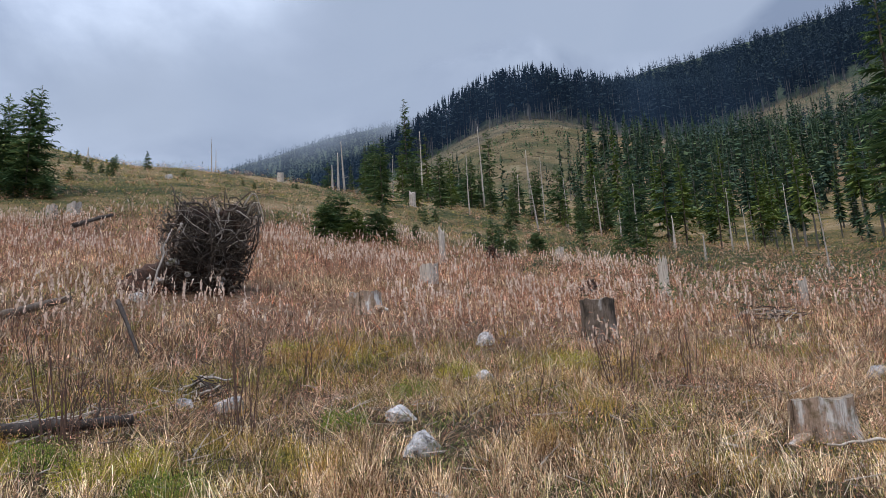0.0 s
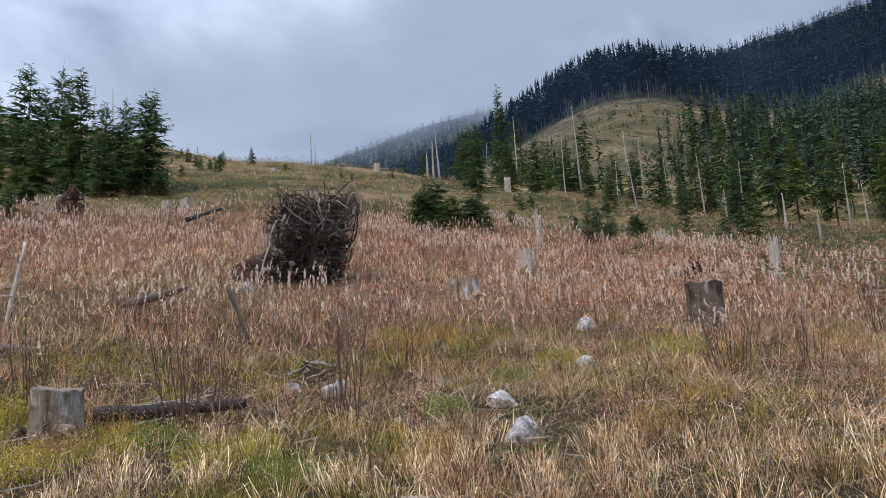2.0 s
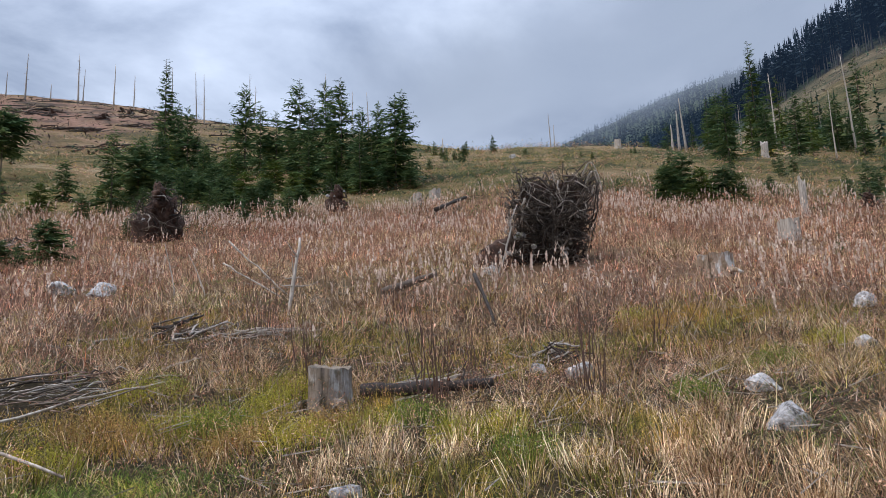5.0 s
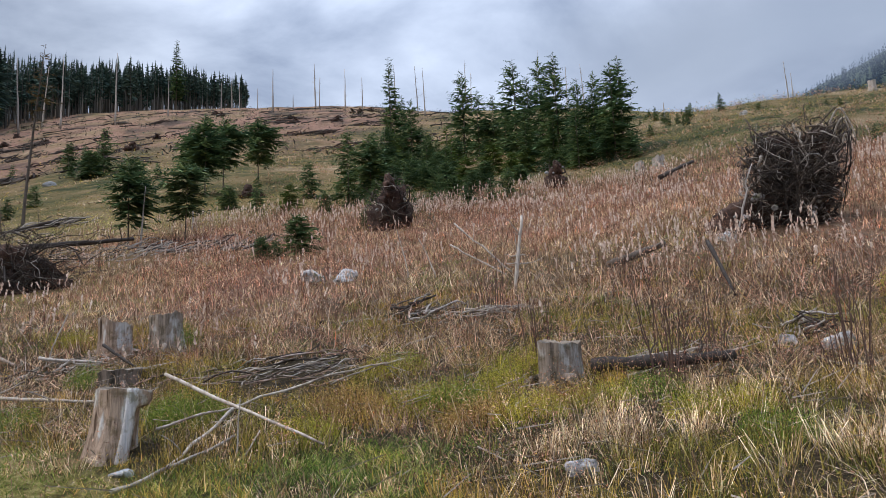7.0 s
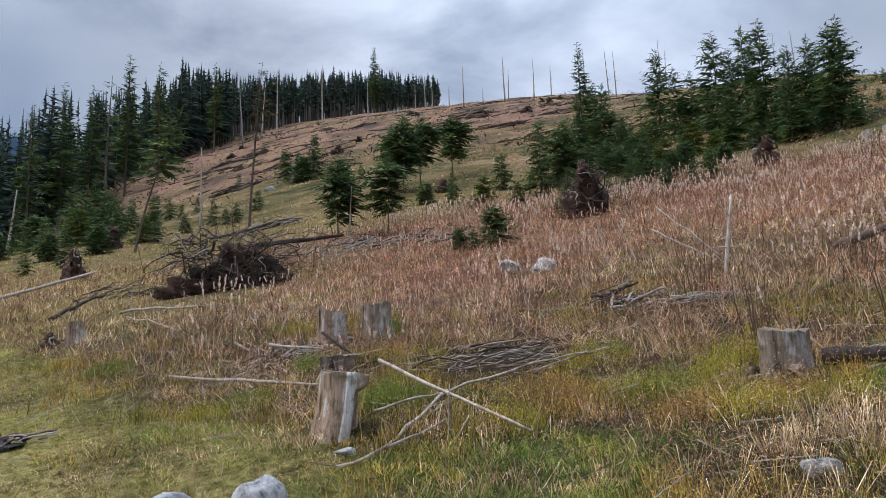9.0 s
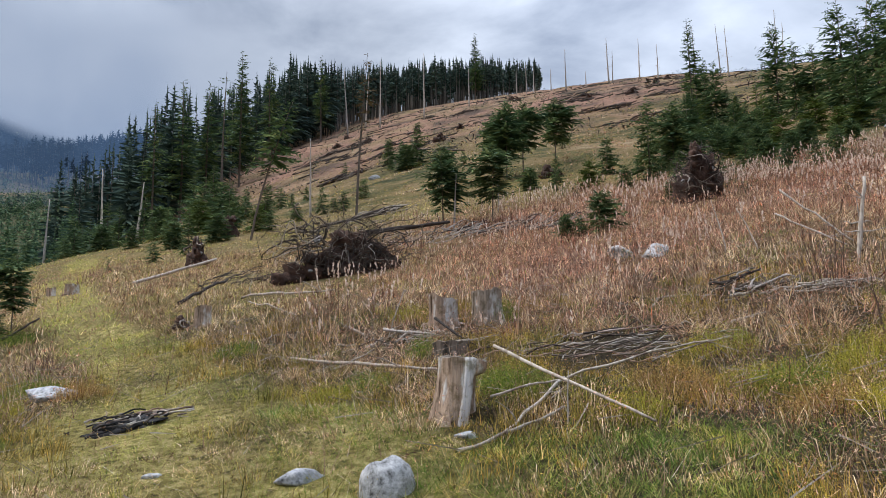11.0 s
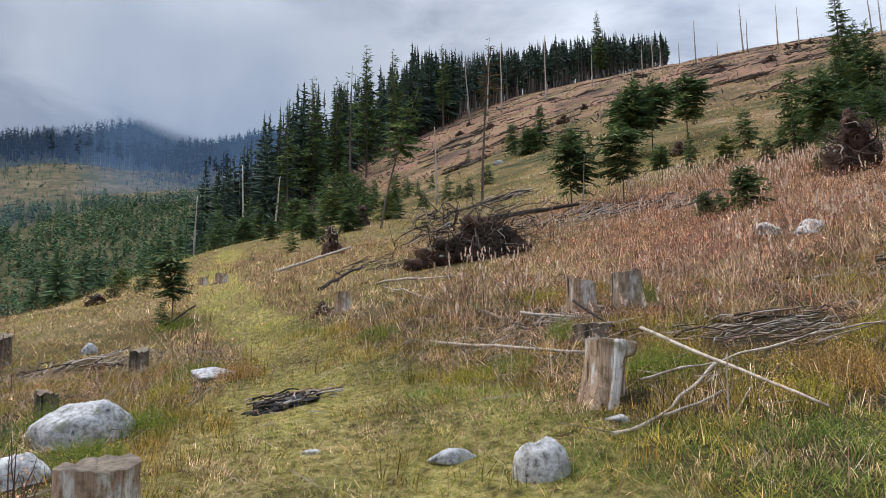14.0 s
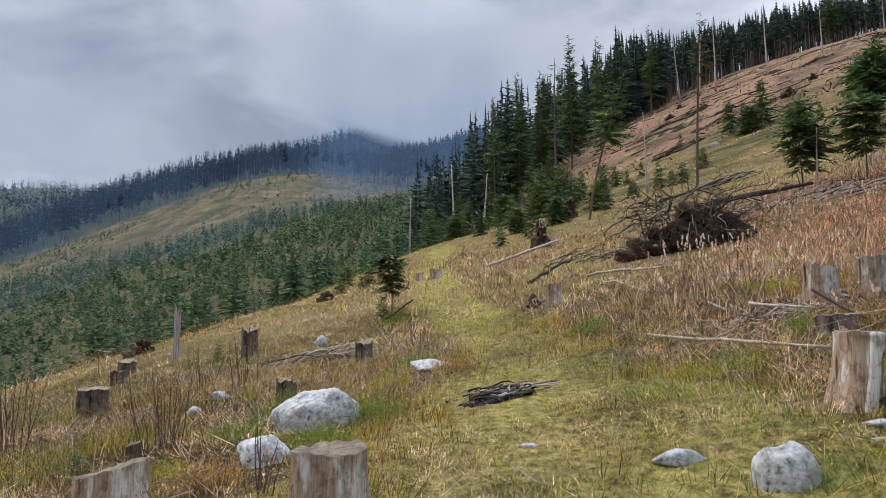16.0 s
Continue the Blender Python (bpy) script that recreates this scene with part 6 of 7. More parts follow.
for key, az, r, h, rz in [("young_two", -14.6, 41, 2.4, 40), ("bushy", -1.6, 16.4, 0.55, 0), ("bushy_two", -18.3, 24.6, 0.6, 30), ("bushy_two", -15.8, 21.8, 0.65, 60), ("tall", 3.2, 112, 18.5, 0), ("light", 1.6, 108, 12.0, 40), ("tall_two", -3.6, 104, 13.5, 90),
                          ("light", -17.1, 65, 9.0, 0), ("light", -18.4, 70, 9.0, 100), ("light", -20.8, 72, 9.4, 60), ("light", -23.7, 75, 10.0, 160), ("young_two", -14.4, 53, 4.6, 30)]:
    plant(key, az, r, h, rz)
for key, az, r, h, rz in [("tall", -33.2, 62, 22.5, 70), ("young", -34.0, 60, 11.0, 20), ("bushy_two", 25.8, 75, 1.6, 0), ("bushy", 23.4, 82, 2.2, 40), ("young", 30.6, 45, 6.6, 15), ("young_two", 32.8, 46.5, 5.0, 170), ("bushy", 28.2, 80, 1.8, 60), ("tall_two", 6.6, 100, 8.0, 20), ("light", -0.3, 100, 8.5, 70),
                          ("tall_two", 5.0, 108, 9.0, 130), ("young_two", -2.0, 92, 7.2, 0), ("young_two", -5.6, 88, 6.4, 60)]:
    plant(key, az, r, h, rz)
for key, az, r, h, rz in [("young", -7.2, 84, 6.6, 110), ("young_two", -9.0, 80, 7.4, 10), ("light", -11.6, 74, 6.4, 50), ("young", -12.4, 78, 8.0, 90), ("tall", 14.2, 150, 7.0, 0), ("tall", 13.4, 152, 8.0, 30), ("tall_two", 16.8, 132, 5.6, 50), ("young", 11.2, 140, 8.0, 10), ("young_two", 9.6, 130, 8.6, 10),
                          ("tall", 7.8, 118, 7.2, 40)]:
    plant(key, az, r, h, rz)
# along the track and the wood's lower edge
for key, az, r, h, rz in [("high_crown", 99.6, 17.7, 1.75, 0), ("bushy_two", 100.4, 17.4, 0.6, 50), ("bushy", 102.0, 28, 0.7, 0), ("bushy_two", 103.7, 28, 0.8, 70), ("bushy", 112.5, 15.4, 0.5, 0), ("bushy_two", 121.2, 6.6, 0.30, 0), ("bushy", 109.9, 7.7, 0.34, 40), ("bushy", 85.5, 44.5, 2.4, 0), ("young", 88.6, 34.5, 2.3, 0),
                          ("bushy_two", 91.1, 33.5, 1.1, 30), ("bushy", 94.0, 32, 0.6, 0), ("bushy_two", 82.7, 41.5, 1.3, 60)]:
    plant(key, az, r, h, rz)
for key, az, r, h, rz in [("young", 87.0, 62, 5.6, 0), ("young_two", 88.4, 66, 5.2, 60), ("light", 86.0, 70, 4.6, 120), ("young", 91.8, 56, 3.8, 10), ("young_two", 93.5, 58, 3.6, 80), ("young", 95.4, 60, 3.2, 150), ("bushy", 90.2, 50, 2.2, 0), ("bushy_two", 97.0, 52, 1.6, 0), ("bushy", 78.8, 50, 2.2, 30), ("bushy_two", 77.0, 49, 1.5, 60),
                          ("leaning", 84.1, 38, 7.7, 84), ("dry", 76.0, 44, 10.6, 76)]:
    plant(key, az, r, h, rz)
for key, az, r, h, rz in [("high_crown_two", 68.9, 49, 3.1, 40), ("bushy", 68.0, 62, 1.6, 10), ("tall", 66.4, 290, 29, 0), ("meagre", 86.4, 128, 24, 0), ("tall_two", 79.0, 205, 26, 50), ("tall_two", 83.0, 165, 27, 10), ("tall", 85.2, 150, 29, 80), ("tall", 89.5, 134, 26, 10), ("tall_two", 91.4, 120, 22, 70), ("tall", 87.6, 142, 24, 120)]:
    plant(key, az, r, h, rz)

# ---- standing dead trunks ----
for k, (az, r, h, d, lean, br) in enumerate([(-3.0, 92, 12.0, 0.26, -0.02, 3), (-6.8, 84, 8.6, 0.24, -0.02, 4), (-7.0, 86, 6.8, 0.2, -0.06, 4), (-7.8, 80, 8.0, 0.18, 0.0, 4), (-12.1, 72, 6.4, 0.16, -0.03, 3), (-13.6, 64, 2.8, 0.18, 0.0, 2), (-7.3, 56, 4.6, 0.14, -0.10, 3),
                                             (-17.5, 60, 2.9, 0.24, 0.0, 3), (8.8, 95, 5.6, 0.4, 0.0, 6), (8.3, 95, 7.2, 0.34, -0.05, 6), (9.3, 97, 4.0, 0.4, 0.0, 4)]):
    make_snag(az, r, h, d, 601 + k, lean, br)
for k, (az, r, h, d, lean, br) in enumerate([(-27.7, 34, 4.6, 0.07, -0.03, 10), (-19.6, 50, 1.8, 0.2, 0.0, 2), (2.0, 104, 11.5, 0.26, 0.0, 4), (-1.8, 70, 6.4, 0.14, 0.0, 5), (-5.8, 84, 5.4, 0.14, 0.02, 3), (-9.6, 76, 6.0, 0.14, -0.02, 3), (-21.5, 66, 5.6, 0.16, 0.02, 6), (-25.5, 70, 6.6, 0.16, 0.0, 8),
                                             (-14.8, 58, 5.0, 0.14, 0.02, 4), (4.4, 98, 6.4, 0.2, 0.02, 4), (-22.6, 68, 4.2, 0.16, -0.02, 4)]):
    make_snag(az, r, h, d, 621 + k, lean, br)
# on the skyline of the upper slope
for k, (az, r, h, d, lean, br) in enumerate([(59.0, 225, 14, 0.5, 0.0, 4), (55.6, 225, 15.5, 0.55, -0.02, 6), (55.3, 228, 11, 0.4, 0.02, 4), (53.2, 220, 13, 0.45, 0.0, 3), (49.0, 140, 12, 0.3, -0.02, 5), (47.2, 150, 11.5, 0.3, -0.04, 12), (46.6, 150, 11, 0.3, -0.03, 10), (43.2, 150, 12, 0.28, 0.0, 18),
                                             (42.8, 148, 9, 0.26, 0.02, 14), (37.6, 140, 12.5, 0.26, 0.10, 3), (36.0, 150, 12, 0.26, 0.0, 26)]):
    make_snag(az, r, h, d, 641 + k, lean, br + 8, "grey dead spruce trunk on the skyline")
for k, (az, r, h, d, lean, br) in enumerate([(33.6, 140, 9.5, 0.26, -0.04, 34), (18.7, 100, 6.0, 0.2, -0.02, 14), (18.4, 101, 4.4, 0.18, 0.0, 12), (51.8, 215, 11, 0.4, 0.0, 30), (57.4, 230, 5, 0.4, 0.0, 3), (61.6, 240, 10, 0.4, 0.0, 8), (60.2, 240, 8, 0.4, 0.0, 8), (63.0, 250, 10, 0.4, 0.0, 6), (62.2, 250, 11, 0.4, 0.0, 10),
                                             (27.5, 84, 1.8, 0.24, 0.0, 0), (35.0, 145, 9.5, 0.24, 0.02, 24)]):
    make_snag(az, r, h, d, 661 + k, lean, br, "grey dead spruce trunk on the skyline")
for k, (az, r, h, d, lean, br) in enumerate([(70.6, 190, 19, 0.45, 0.0, 3), (74.2, 200, 20, 0.5, 0.0, 3), (75.4, 215, 18, 0.45, 0.06, 3), (79.6, 50, 5.6, 0.16, -0.02, 5), (76.8, 205, 20, 0.5, -0.06, 4), (68.2, 26.8, 2.2, 0.09, 0.06, 4), (94.6, 76, 9.5, 0.3, -0.03, 2), (92.4, 70, 6.5, 0.3, 0.08, 2),
                                             (66.9, 210, 12, 0.4, 0.0, 2), (64.6, 30, 2.6, 0.08, 0.02, 3), (98.2, 75, 8.0, 0.28, 0.02, 3)]):
    make_snag(az, r, h, d, 681 + k, lean, br)

# low spruces between the taller ones
rs_low = np.random.RandomState(700)
for k in range(18):
    plant(("bushy", "bushy_two")[k % 2], rs_low.uniform(31, 53), rs_low.uniform(38, 58), rs_low.uniform(0.9, 2.6), rs_low.uniform(0, 360))
for k in range(10):
    plant(("bushy", "bushy_two")[k % 2], rs_low.uniform(-9, 6), rs_low.uniform(30, 62), rs_low.uniform(0.7, 1.9), rs_low.uniform(0, 360))
for k in range(5):
    plant("light", rs_low.uniform(32, 50), rs_low.uniform(46, 60), rs_low.uniform(2.5, 5.0), rs_low.uniform(0, 360))


# ---- plants that cover the ground ----
OBST = np.array(OBSTACLES)


def clear_of_things(P, grow=1.0):
    """Which places lie outside every stump, stone and heap."""
    ok = np.ones(len(P), bool)
    for x, y, rad in OBST:
        if x * x + y * y < 45 ** 2:
            ok &= (P[:, 0] - x) ** 2 + (P[:, 1] - y) ** 2 > (rad * grow) ** 2
    return ok


def lowered(P):
    """Shorter growth on the open side of things, where they were dug and trodden round."""
    f = np.ones(len(P))
    for x, y, rad in OBST:
        d = math.hypot(x, y)
        if d < 30:
            ux, uy = x / d, y / d
            along = (x - P[:, 0]) * ux + (y - P[:, 1]) * uy
            across = np.abs((x - P[:, 0]) * uy - (y - P[:, 1]) * ux)
            near = (along > 0) & (along < rad + 0.55 + 0.03 * d) & (across < rad * 1.05)
            f[near] = np.minimum(f[near], 0.42)
    return f


def with_height(P):
    return np.column_stack([P, height(P[:, 0], P[:, 1])])


def blades(B, h, w, bend, rs, segs=2, a=None):
    """Bent tapering blades that stand on the places B."""
    n = len(B)
    # wind and snow have combed the grass in drifts
    if a is None:
        a = 5.0 * vnoise(B[:, 0] * 0.7, B[:, 1] * 0.7, 17) + 2.0 * vnoise(B[:, 0] * 2.3, B[:, 1] * 2.3, 18) + rs.normal(0, 0.9, n)
    d = np.stack([np.cos(a), np.sin(a), 0 * a], -1)
    s = rs.uniform(0, 6.283, n)
    side = np.stack([np.cos(s), np.sin(s), 0 * s], -1) * (w * 0.5)[:, None]
    up = np.array([0, 0, 1.0])
    mid = B + up * (h * 0.62)[:, None] + d * (h * bend * 0.28)[:, None]
    tip = B + up * (h * (1 - 0.42 * bend))[:, None] + d * (h * bend)[:, None]
    if segs == 1:
        V = np.stack([B - side, B + side, tip], 1).reshape(-1, 3)
        return V, np.arange(n * 3).reshape(-1, 3)
    V = np.stack([B - side, B + side, mid + side * 0.8, mid - side * 0.8, tip], 1).reshape(-1, 3)
    o = np.arange(n)[:, None] * 5
    F = np.concatenate([o + np.array([0, 1, 2]), o + np.array([0, 2, 3]), o + np.array([3, 2, 4])])
    return V, F


def tufts(centres, per, spread, h, w, bend, rs, segs=2, scale=None):
    """Tufts of blades round the centres. h, w and bend are ranges."""
    n = len(centres)
    off = rs.normal(0, 1, (n * per, 2))
    P = np.repeat(centres, per, 0) + off * spread
    # blades arch outwards from the middle of their tuft
    a = np.arctan2(off[:, 1], off[:, 0]) + rs.normal(0, 0.5, n * per)
    k = np.repeat(rs.uniform(0.7, 1.2, n) if scale is None else scale * rs.uniform(0.7, 1.2, n), per)
    B = with_height(P)
    B[:, 2] -= 0.02
    return blades(B, rs.uniform(*h, n * per) * k, rs.uniform(*w, n * per), rs.uniform(*bend, n * per), rs, segs, a)


def leaf_cloud(C, per, spread, size, rs):
    """Small three-cornered leaves scattered in soft mounds round the points C; spread is a width for each axis."""
    n = len(C) * per
    P = np.repeat(C, per, 0) + rs.normal(0, 1, (n, 3)) * np.asarray(spread)
    s = rs.uniform(*size, n)
    a, b = rs.normal(0, 1, (n, 3)), rs.normal(0, 1, (n, 3))
    a /= np.linalg.norm(a, axis=1)[:, None]
    b /= np.linalg.norm(b, axis=1)[:, None]
    V = np.stack([P, P + a * s[:, None], P + (a * 0.5 + b * 0.26) * s[:, None]], 1).reshape(-1, 3)
    return V, np.arange(n * 3).reshape(-1, 3)


def stuff(name, VF, mat, label, category):
    tagged(mesh_ob(name, VF, mat), label, category, kind="stuff")


def zone(P, seed, scale):
    return vnoise(P[:, 0] * scale, P[:, 1] * scale, seed) + 0.5 * vnoise(P[:, 0] * scale * 2.7, P[:, 1] * scale * 2.7, seed + 1)


def polar_of(P):
    return np.degrees(np.arctan2(-P[:, 0], P[:, 1])), np.hypot(P[:, 0], P[:, 1])


def green_weight(P):
    """Where short green grass grows: round the track and at the foot of the bank."""
    az, r = polar_of(P)
    foot = ease(az, 38, 50) * (1 - ease(r, 5.0, 6.0)) * (1 - ease(az, 98, 108))
    return np.clip(np.maximum(track_mask(P[:, 0], P[:, 1]), foot), 0, 1)


def cover(P):
    """Shares of straw, heath, rusty herbs and green grass at each place; patches about a pace wide."""
    az, r = polar_of(P)
    k = np.where(r < 30, 0.75, 0.2)
    n = [vnoise(P[:, 0] * k, P[:, 1] * k, s) + 0.6 * vnoise(P[:, 0] * k * 2.9, P[:, 1] * k * 2.9, s + 1) for s in (61, 81, 91, 71)]
    straw = 0.58 + 0.4 * (1 - ease(r, 6, 8)) * (1 - ease(az, 24, 40)) + 0.25 * (1 - ease(az, -4, 14)) * (1 - ease(r, 9, 12)) + 0.30 * ease(az, 66, 78) * (1 - ease(r, 40, 60)) - 0.25 * ease(r, 32, 50) * (1 - ease(az, 48, 60))
    bank = ease(az, 34, 42) * (1 - ease(az, 60, 68)) * ease(r, 5.3, 6.2) * (1 - ease(r, 8, 9))
    corner = ease(az, 8, 18) * (1 - ease(az, 40, 50)) * (1 - ease(r, 6.0, 7.5))
    heath = 0.46 + 0.6 * bank + 0.25 * ease(r, 8, 11) * (1 - ease(r, 16, 22)) + 0.3 * (1 - ease(az, -16, -6)) * ease(r, 11, 16) + 0.5 * corner + 0.35 * ease(az, 98, 104) * (1 - ease(r, 10, 30)) + 0.35 * ease(r, 26, 45)
    rust = 0.38 - 0.4 * ease(az, 92, 102) + 0.55 * ease(r, 8, 12) * (1 - ease(r, 28, 38)) * (1 - ease(az, 60, 72)) + 0.15 * (1 - ease(az, 10, 30))
    green = 0.14 + 0.85 * green_weight(P)
    W = np.stack([np.clip(w + 0.85 * q, 0.03, 3) for w, q in zip((straw, heath, rust, green), n)])
    W = W ** 3.4
    return W / W.sum(0)


def make_plants():
    rs = np.random.RandomState(900)
    span = (-40, 134)
    # dry tussock grass, in bands of distance
    for nm, r0, r1, n, per, sp, h, w, seg in [("dry_near_grass", 2.6, 6.2, 1900, 30, 0.045, (0.10, 0.36), (0.0026, 0.005), 2), ("dry_tussock_grass", 6.2, 10, 3600, 26, 0.055, (0.10, 0.40), (0.0045, 0.0095), 1), ("dry_slope_grass", 10, 20, 10000, 11, 0.09, (0.12, 0.38), (0.007, 0.014), 1), ("dry_upper_grass", 20, 48, 17000, 6, 0.16, (0.18, 0.42), (0.014, 0.034), 1), ("dry_far_grass", 48, 110, 9000, 5, 0.35, (0.2, 0.5), (0.05, 0.11), 1)]:
        P = scatter(*span, r0, r1, n, rs.randint(9999))
        P = P[clear_of_things(P)]
        az, r = polar_of(P)
        P = P[(rs.rand(len(P)) < 0.10 + 1.15 * cover(P)[0]) & ~((az > 112) & (r > 30)) & (rs.rand(len(P)) > (0.65 + 0.28 * (1 - ease(az, -18, -8))) * ease(r, 17, 25) * (1 - ease(az, 46, 56)))]
        az, r = polar_of(P)
        k = (1 - 0.45 * ease(az, 60, 78)) * (1 - 0.55 * green_weight(P)) * lowered(P)
        stuff(nm, tufts(P, per, sp, h, w, (0.35, 1.6), rs, seg, k), M_STRAW, "pale dry tussock grass bending over the slope", "grass")
    P = scatter(137, 318, 1.2, 14, 4000, rs.randint(9999))
    stuff("dry_lower_grass", tufts(P, 12, 0.08, (0.10, 0.32), (0.006, 0.013), (0.35, 1.6), rs, 1), M_STRAW, "pale dry tussock grass on the falling slope", "grass")
    # tall thin straws above the rest
    P = scatter(*span, 3.0, 16, 4200, rs.randint(9999))
    P = P[clear_of_things(P, 1.2) & (rs.rand(len(P)) < 0.15 + 0.6 * cover(P)[0]) & (green_weight(P) < 0.3)]
    B = with_height(P)
    az, r = polar_of(P)
    stuff("tall_straws", blades(B, rs.uniform(0.25, 0.55, len(P)) * lowered(P) * (1 - 0.4 * ease(az, 62, 80)), 0.002 + 0.0004 * r, rs.uniform(0.3, 1.3, len(P)), rs, 2), M_STRAW, "thin bleached grass straws", "grass")
    # green grass
    P = scatter(*span, 2.4, 16, 20000, rs.randint(9999))
    P = P[clear_of_things(P)]
    P = P[rs.rand(len(P)) < 0.9 * cover(P)[3]]
    k = np.where(track_mask(P[:, 0], P[:, 1]) > 0.4, 0.5, 1.0) * lowered(P)
    stuff("green_grass", tufts(P, 16, 0.06, (0.08, 0.24), (0.003, 0.008), (0.3, 1.3), rs, 1, k), M_GREEN, "short green grass along the trodden track", "grass")
    P = scatter(-38, 82, 2.6, 7, 9500, rs.randint(9999))
    P = P[(rs.rand(len(P)) < np.clip(0.10 + 1.1 * green_weight(P) + 0.34 * (1 - ease(polar_of(P)[1], 3.9, 5.4)) * (zone(P, 46, 0.8) > 0.05), 0, 1) * np.clip(0.55 + 0.9 * zone(P, 45, 0.9), 0.12, 1)) & clear_of_things(P)]
    stuff("lush_grass", tufts(P, 26, 0.055, (0.05, 0.17), (0.0035, 0.008), (0.4, 1.7), rs, 1), M_GREEN, "dense short green grass at the slope's foot", "grass")
    P = scatter(78, 128, 2.4, 15, 13000, rs.randint(9999))
    P = P[(rs.rand(len(P)) < 0.15 + green_weight(P)) & clear_of_things(P)]
    stuff("track_moss", tufts(P, 18, 0.08, (0.03, 0.11), (0.002, 0.0055), (0.3, 1.7), rs, 1), M_LITTER, "yellow-green moss and trodden grass of the track", "moss")
    P = scatter(70, 112, 14, 46, 8000, rs.randint(9999))
    P = P[(rs.rand(len(P)) < 0.25 + track_mask(P[:, 0], P[:, 1])) & clear_of_things(P)]
    stuff("track_grass", tufts(P, 8, 0.12, (0.08, 0.24), (0.008, 0.02), (0.3, 1.0), rs, 1), M_LITTER, "green and yellow grass of the track", "grass")
    P = scatter(70, 112, 6, 32, 10000, rs.randint(9999))
    P = P[(rs.rand(len(P)) < np.clip(0.5 + 0.7 * zone(P, 47, 0.6), 0.05, 1)) & (track_mask(P[:, 0], P[:, 1]) < 0.35) & clear_of_things(P)]
    az, r = polar_of(P)
    stuff("track_straw", tufts(P, 10, 0.10, (0.08, 0.26), (0.007, 0.017), (0.5, 1.7), rs, 1), M_STRAW, "trodden straw beside the track", "grass")
    P = scatter(74, 114, 3.0, 13, 3600, rs.randint(9999))
    P = P[(rs.rand(len(P)) < np.clip(0.45 + 0.8 * zone(P, 49, 0.8), 0.05, 1)) & clear_of_things(P)]
    stuff("trodden_straw", tufts(P, 14, 0.07, (0.05, 0.17), (0.0035, 0.008), (0.8, 1.9), rs, 1), M_STRAW, "flattened pale straw on the trodden track", "grass")
    # bilberry and heath: broom-like shoots near by, leafy mounds farther off
    P = scatter(*span, 3.0, 12, 11000, rs.randint(9999))
    P = P[(rs.rand(len(P)) < 0.03 + 1.2 * cover(P)[1]) & clear_of_things(P, 1.1)]
    stuff("bilberry_shoots", tufts(P, 24, 0.055, (0.09, 0.24), (0.004, 0.009), (0.1, 0.6), rs, 1, lowered(P)), M_HEATH, "dense yellow-green bilberry shoots", "heath")
    Q = with_height(P)
    Q[:, 2] += 0.12 * lowered(P)
    stuff("bilberry_leaves", leaf_cloud(Q, 26, (0.07, 0.07, 0.05), (0.012, 0.026), rs), M_HEATH, "small yellow and russet bilberry leaves", "heath")
    for r0, r1, n, per, sp, size in [(12, 24, 5200, 30, (0.15, 0.15, 0.08), (0.025, 0.05)), (24, 60, 6500, 18, (0.30, 0.30, 0.11), (0.06, 0.12)), (60, 130, 6000, 10, (0.7, 0.7, 0.16), (0.15, 0.32))]:
        P = scatter(*span, r0, r1, n, rs.randint(9999))
        az, r = polar_of(P)
        P = P[(rs.rand(len(P)) < 0.04 + 1.3 * cover(P)[1]) & clear_of_things(P, 1.1) & ~((az > 112) & (r > 30))]
        Q = with_height(P)
        Q[:, 2] += sp[2] * rs.uniform(0.6, 1.4, len(P)) * lowered(P)
        stuff("bilberry_heath", leaf_cloud(Q, per, sp, size, rs), M_HEATH, "low yellow-green and russet bilberry and heather", "heath")
    # shrubs and heather clumps that speckle the upper slope
    for nm, mt, n, lb in [("green_scrub", M_NEEDLE_LIGHT, 700, "low green scrub on the heath"), ("russet_scrub", M_RUST, 1100, "low russet scrub on the heath"), ("dark_scrub", M_NEEDLE_YOUNG, 1000, "low dark green scrub on the heath")]:
        P = np.vstack([scatter(-36, 60, 24, 95, n, rs.randint(9999)), scatter(-38, -6, 17, 62, n // 3, rs.randint(9999))])
        az, r = polar_of(P)
        Q = with_height(P)
        big = rs.uniform(0.15, 0.65, len(P))
        Q[:, 2] += 0.5 * big
        C = np.repeat(Q, 5, 0) + rs.normal(0, 1, (len(Q) * 5, 3)) * np.repeat(big, 5)[:, None] * np.array([0.8, 0.8, 0.35])
        stuff(nm, leaf_cloud(C, 12, (0.2, 0.2, 0.13), (0.07, 0.17), rs), mt, lb, "scrub")
    # criss-cross dead stalks and bleached straws among everything
    for nm, mt, n, tilt, ln, lb in [("dead_stalks", M_STEM, 15000, (0.1, 1.3), (0.12, 0.45), "thin brown dead stalks lying every way"), ("bleached_straws", M_FLUFF, 9000, (0.2, 1.9), (0.10, 0.40), "bleached broken straws lying every way")]:
        P = scatter(*span, 2.8, 13, n, rs.randint(9999), power=0.85)
        P = P[clear_of_things(P) & (rs.rand(len(P)) > 0.85 * green_weight(P))]
        az, r = polar_of(P)
        stuff(nm, blades(with_height(P), rs.uniform(*ln, len(P)) * lowered(P), 0.002 + 0.0005 * r, rs.uniform(*tilt, len(P)), rs, 1, rs.uniform(0, 6.283, len(P))), mt, lb, "stalks")
    # low brown undergrowth close by
    P = scatter(*span, 2.8, 11, 15000, rs.randint(9999), power=0.9)
    P = P[(rs.rand(len(P)) < 0.06 + 0.8 * cover(P)[2] + 0.25 * cover(P)[0]) & clear_of_things(P, 1.1) & (rs.rand(len(P)) > green_weight(P))]
    Q = with_height(P)
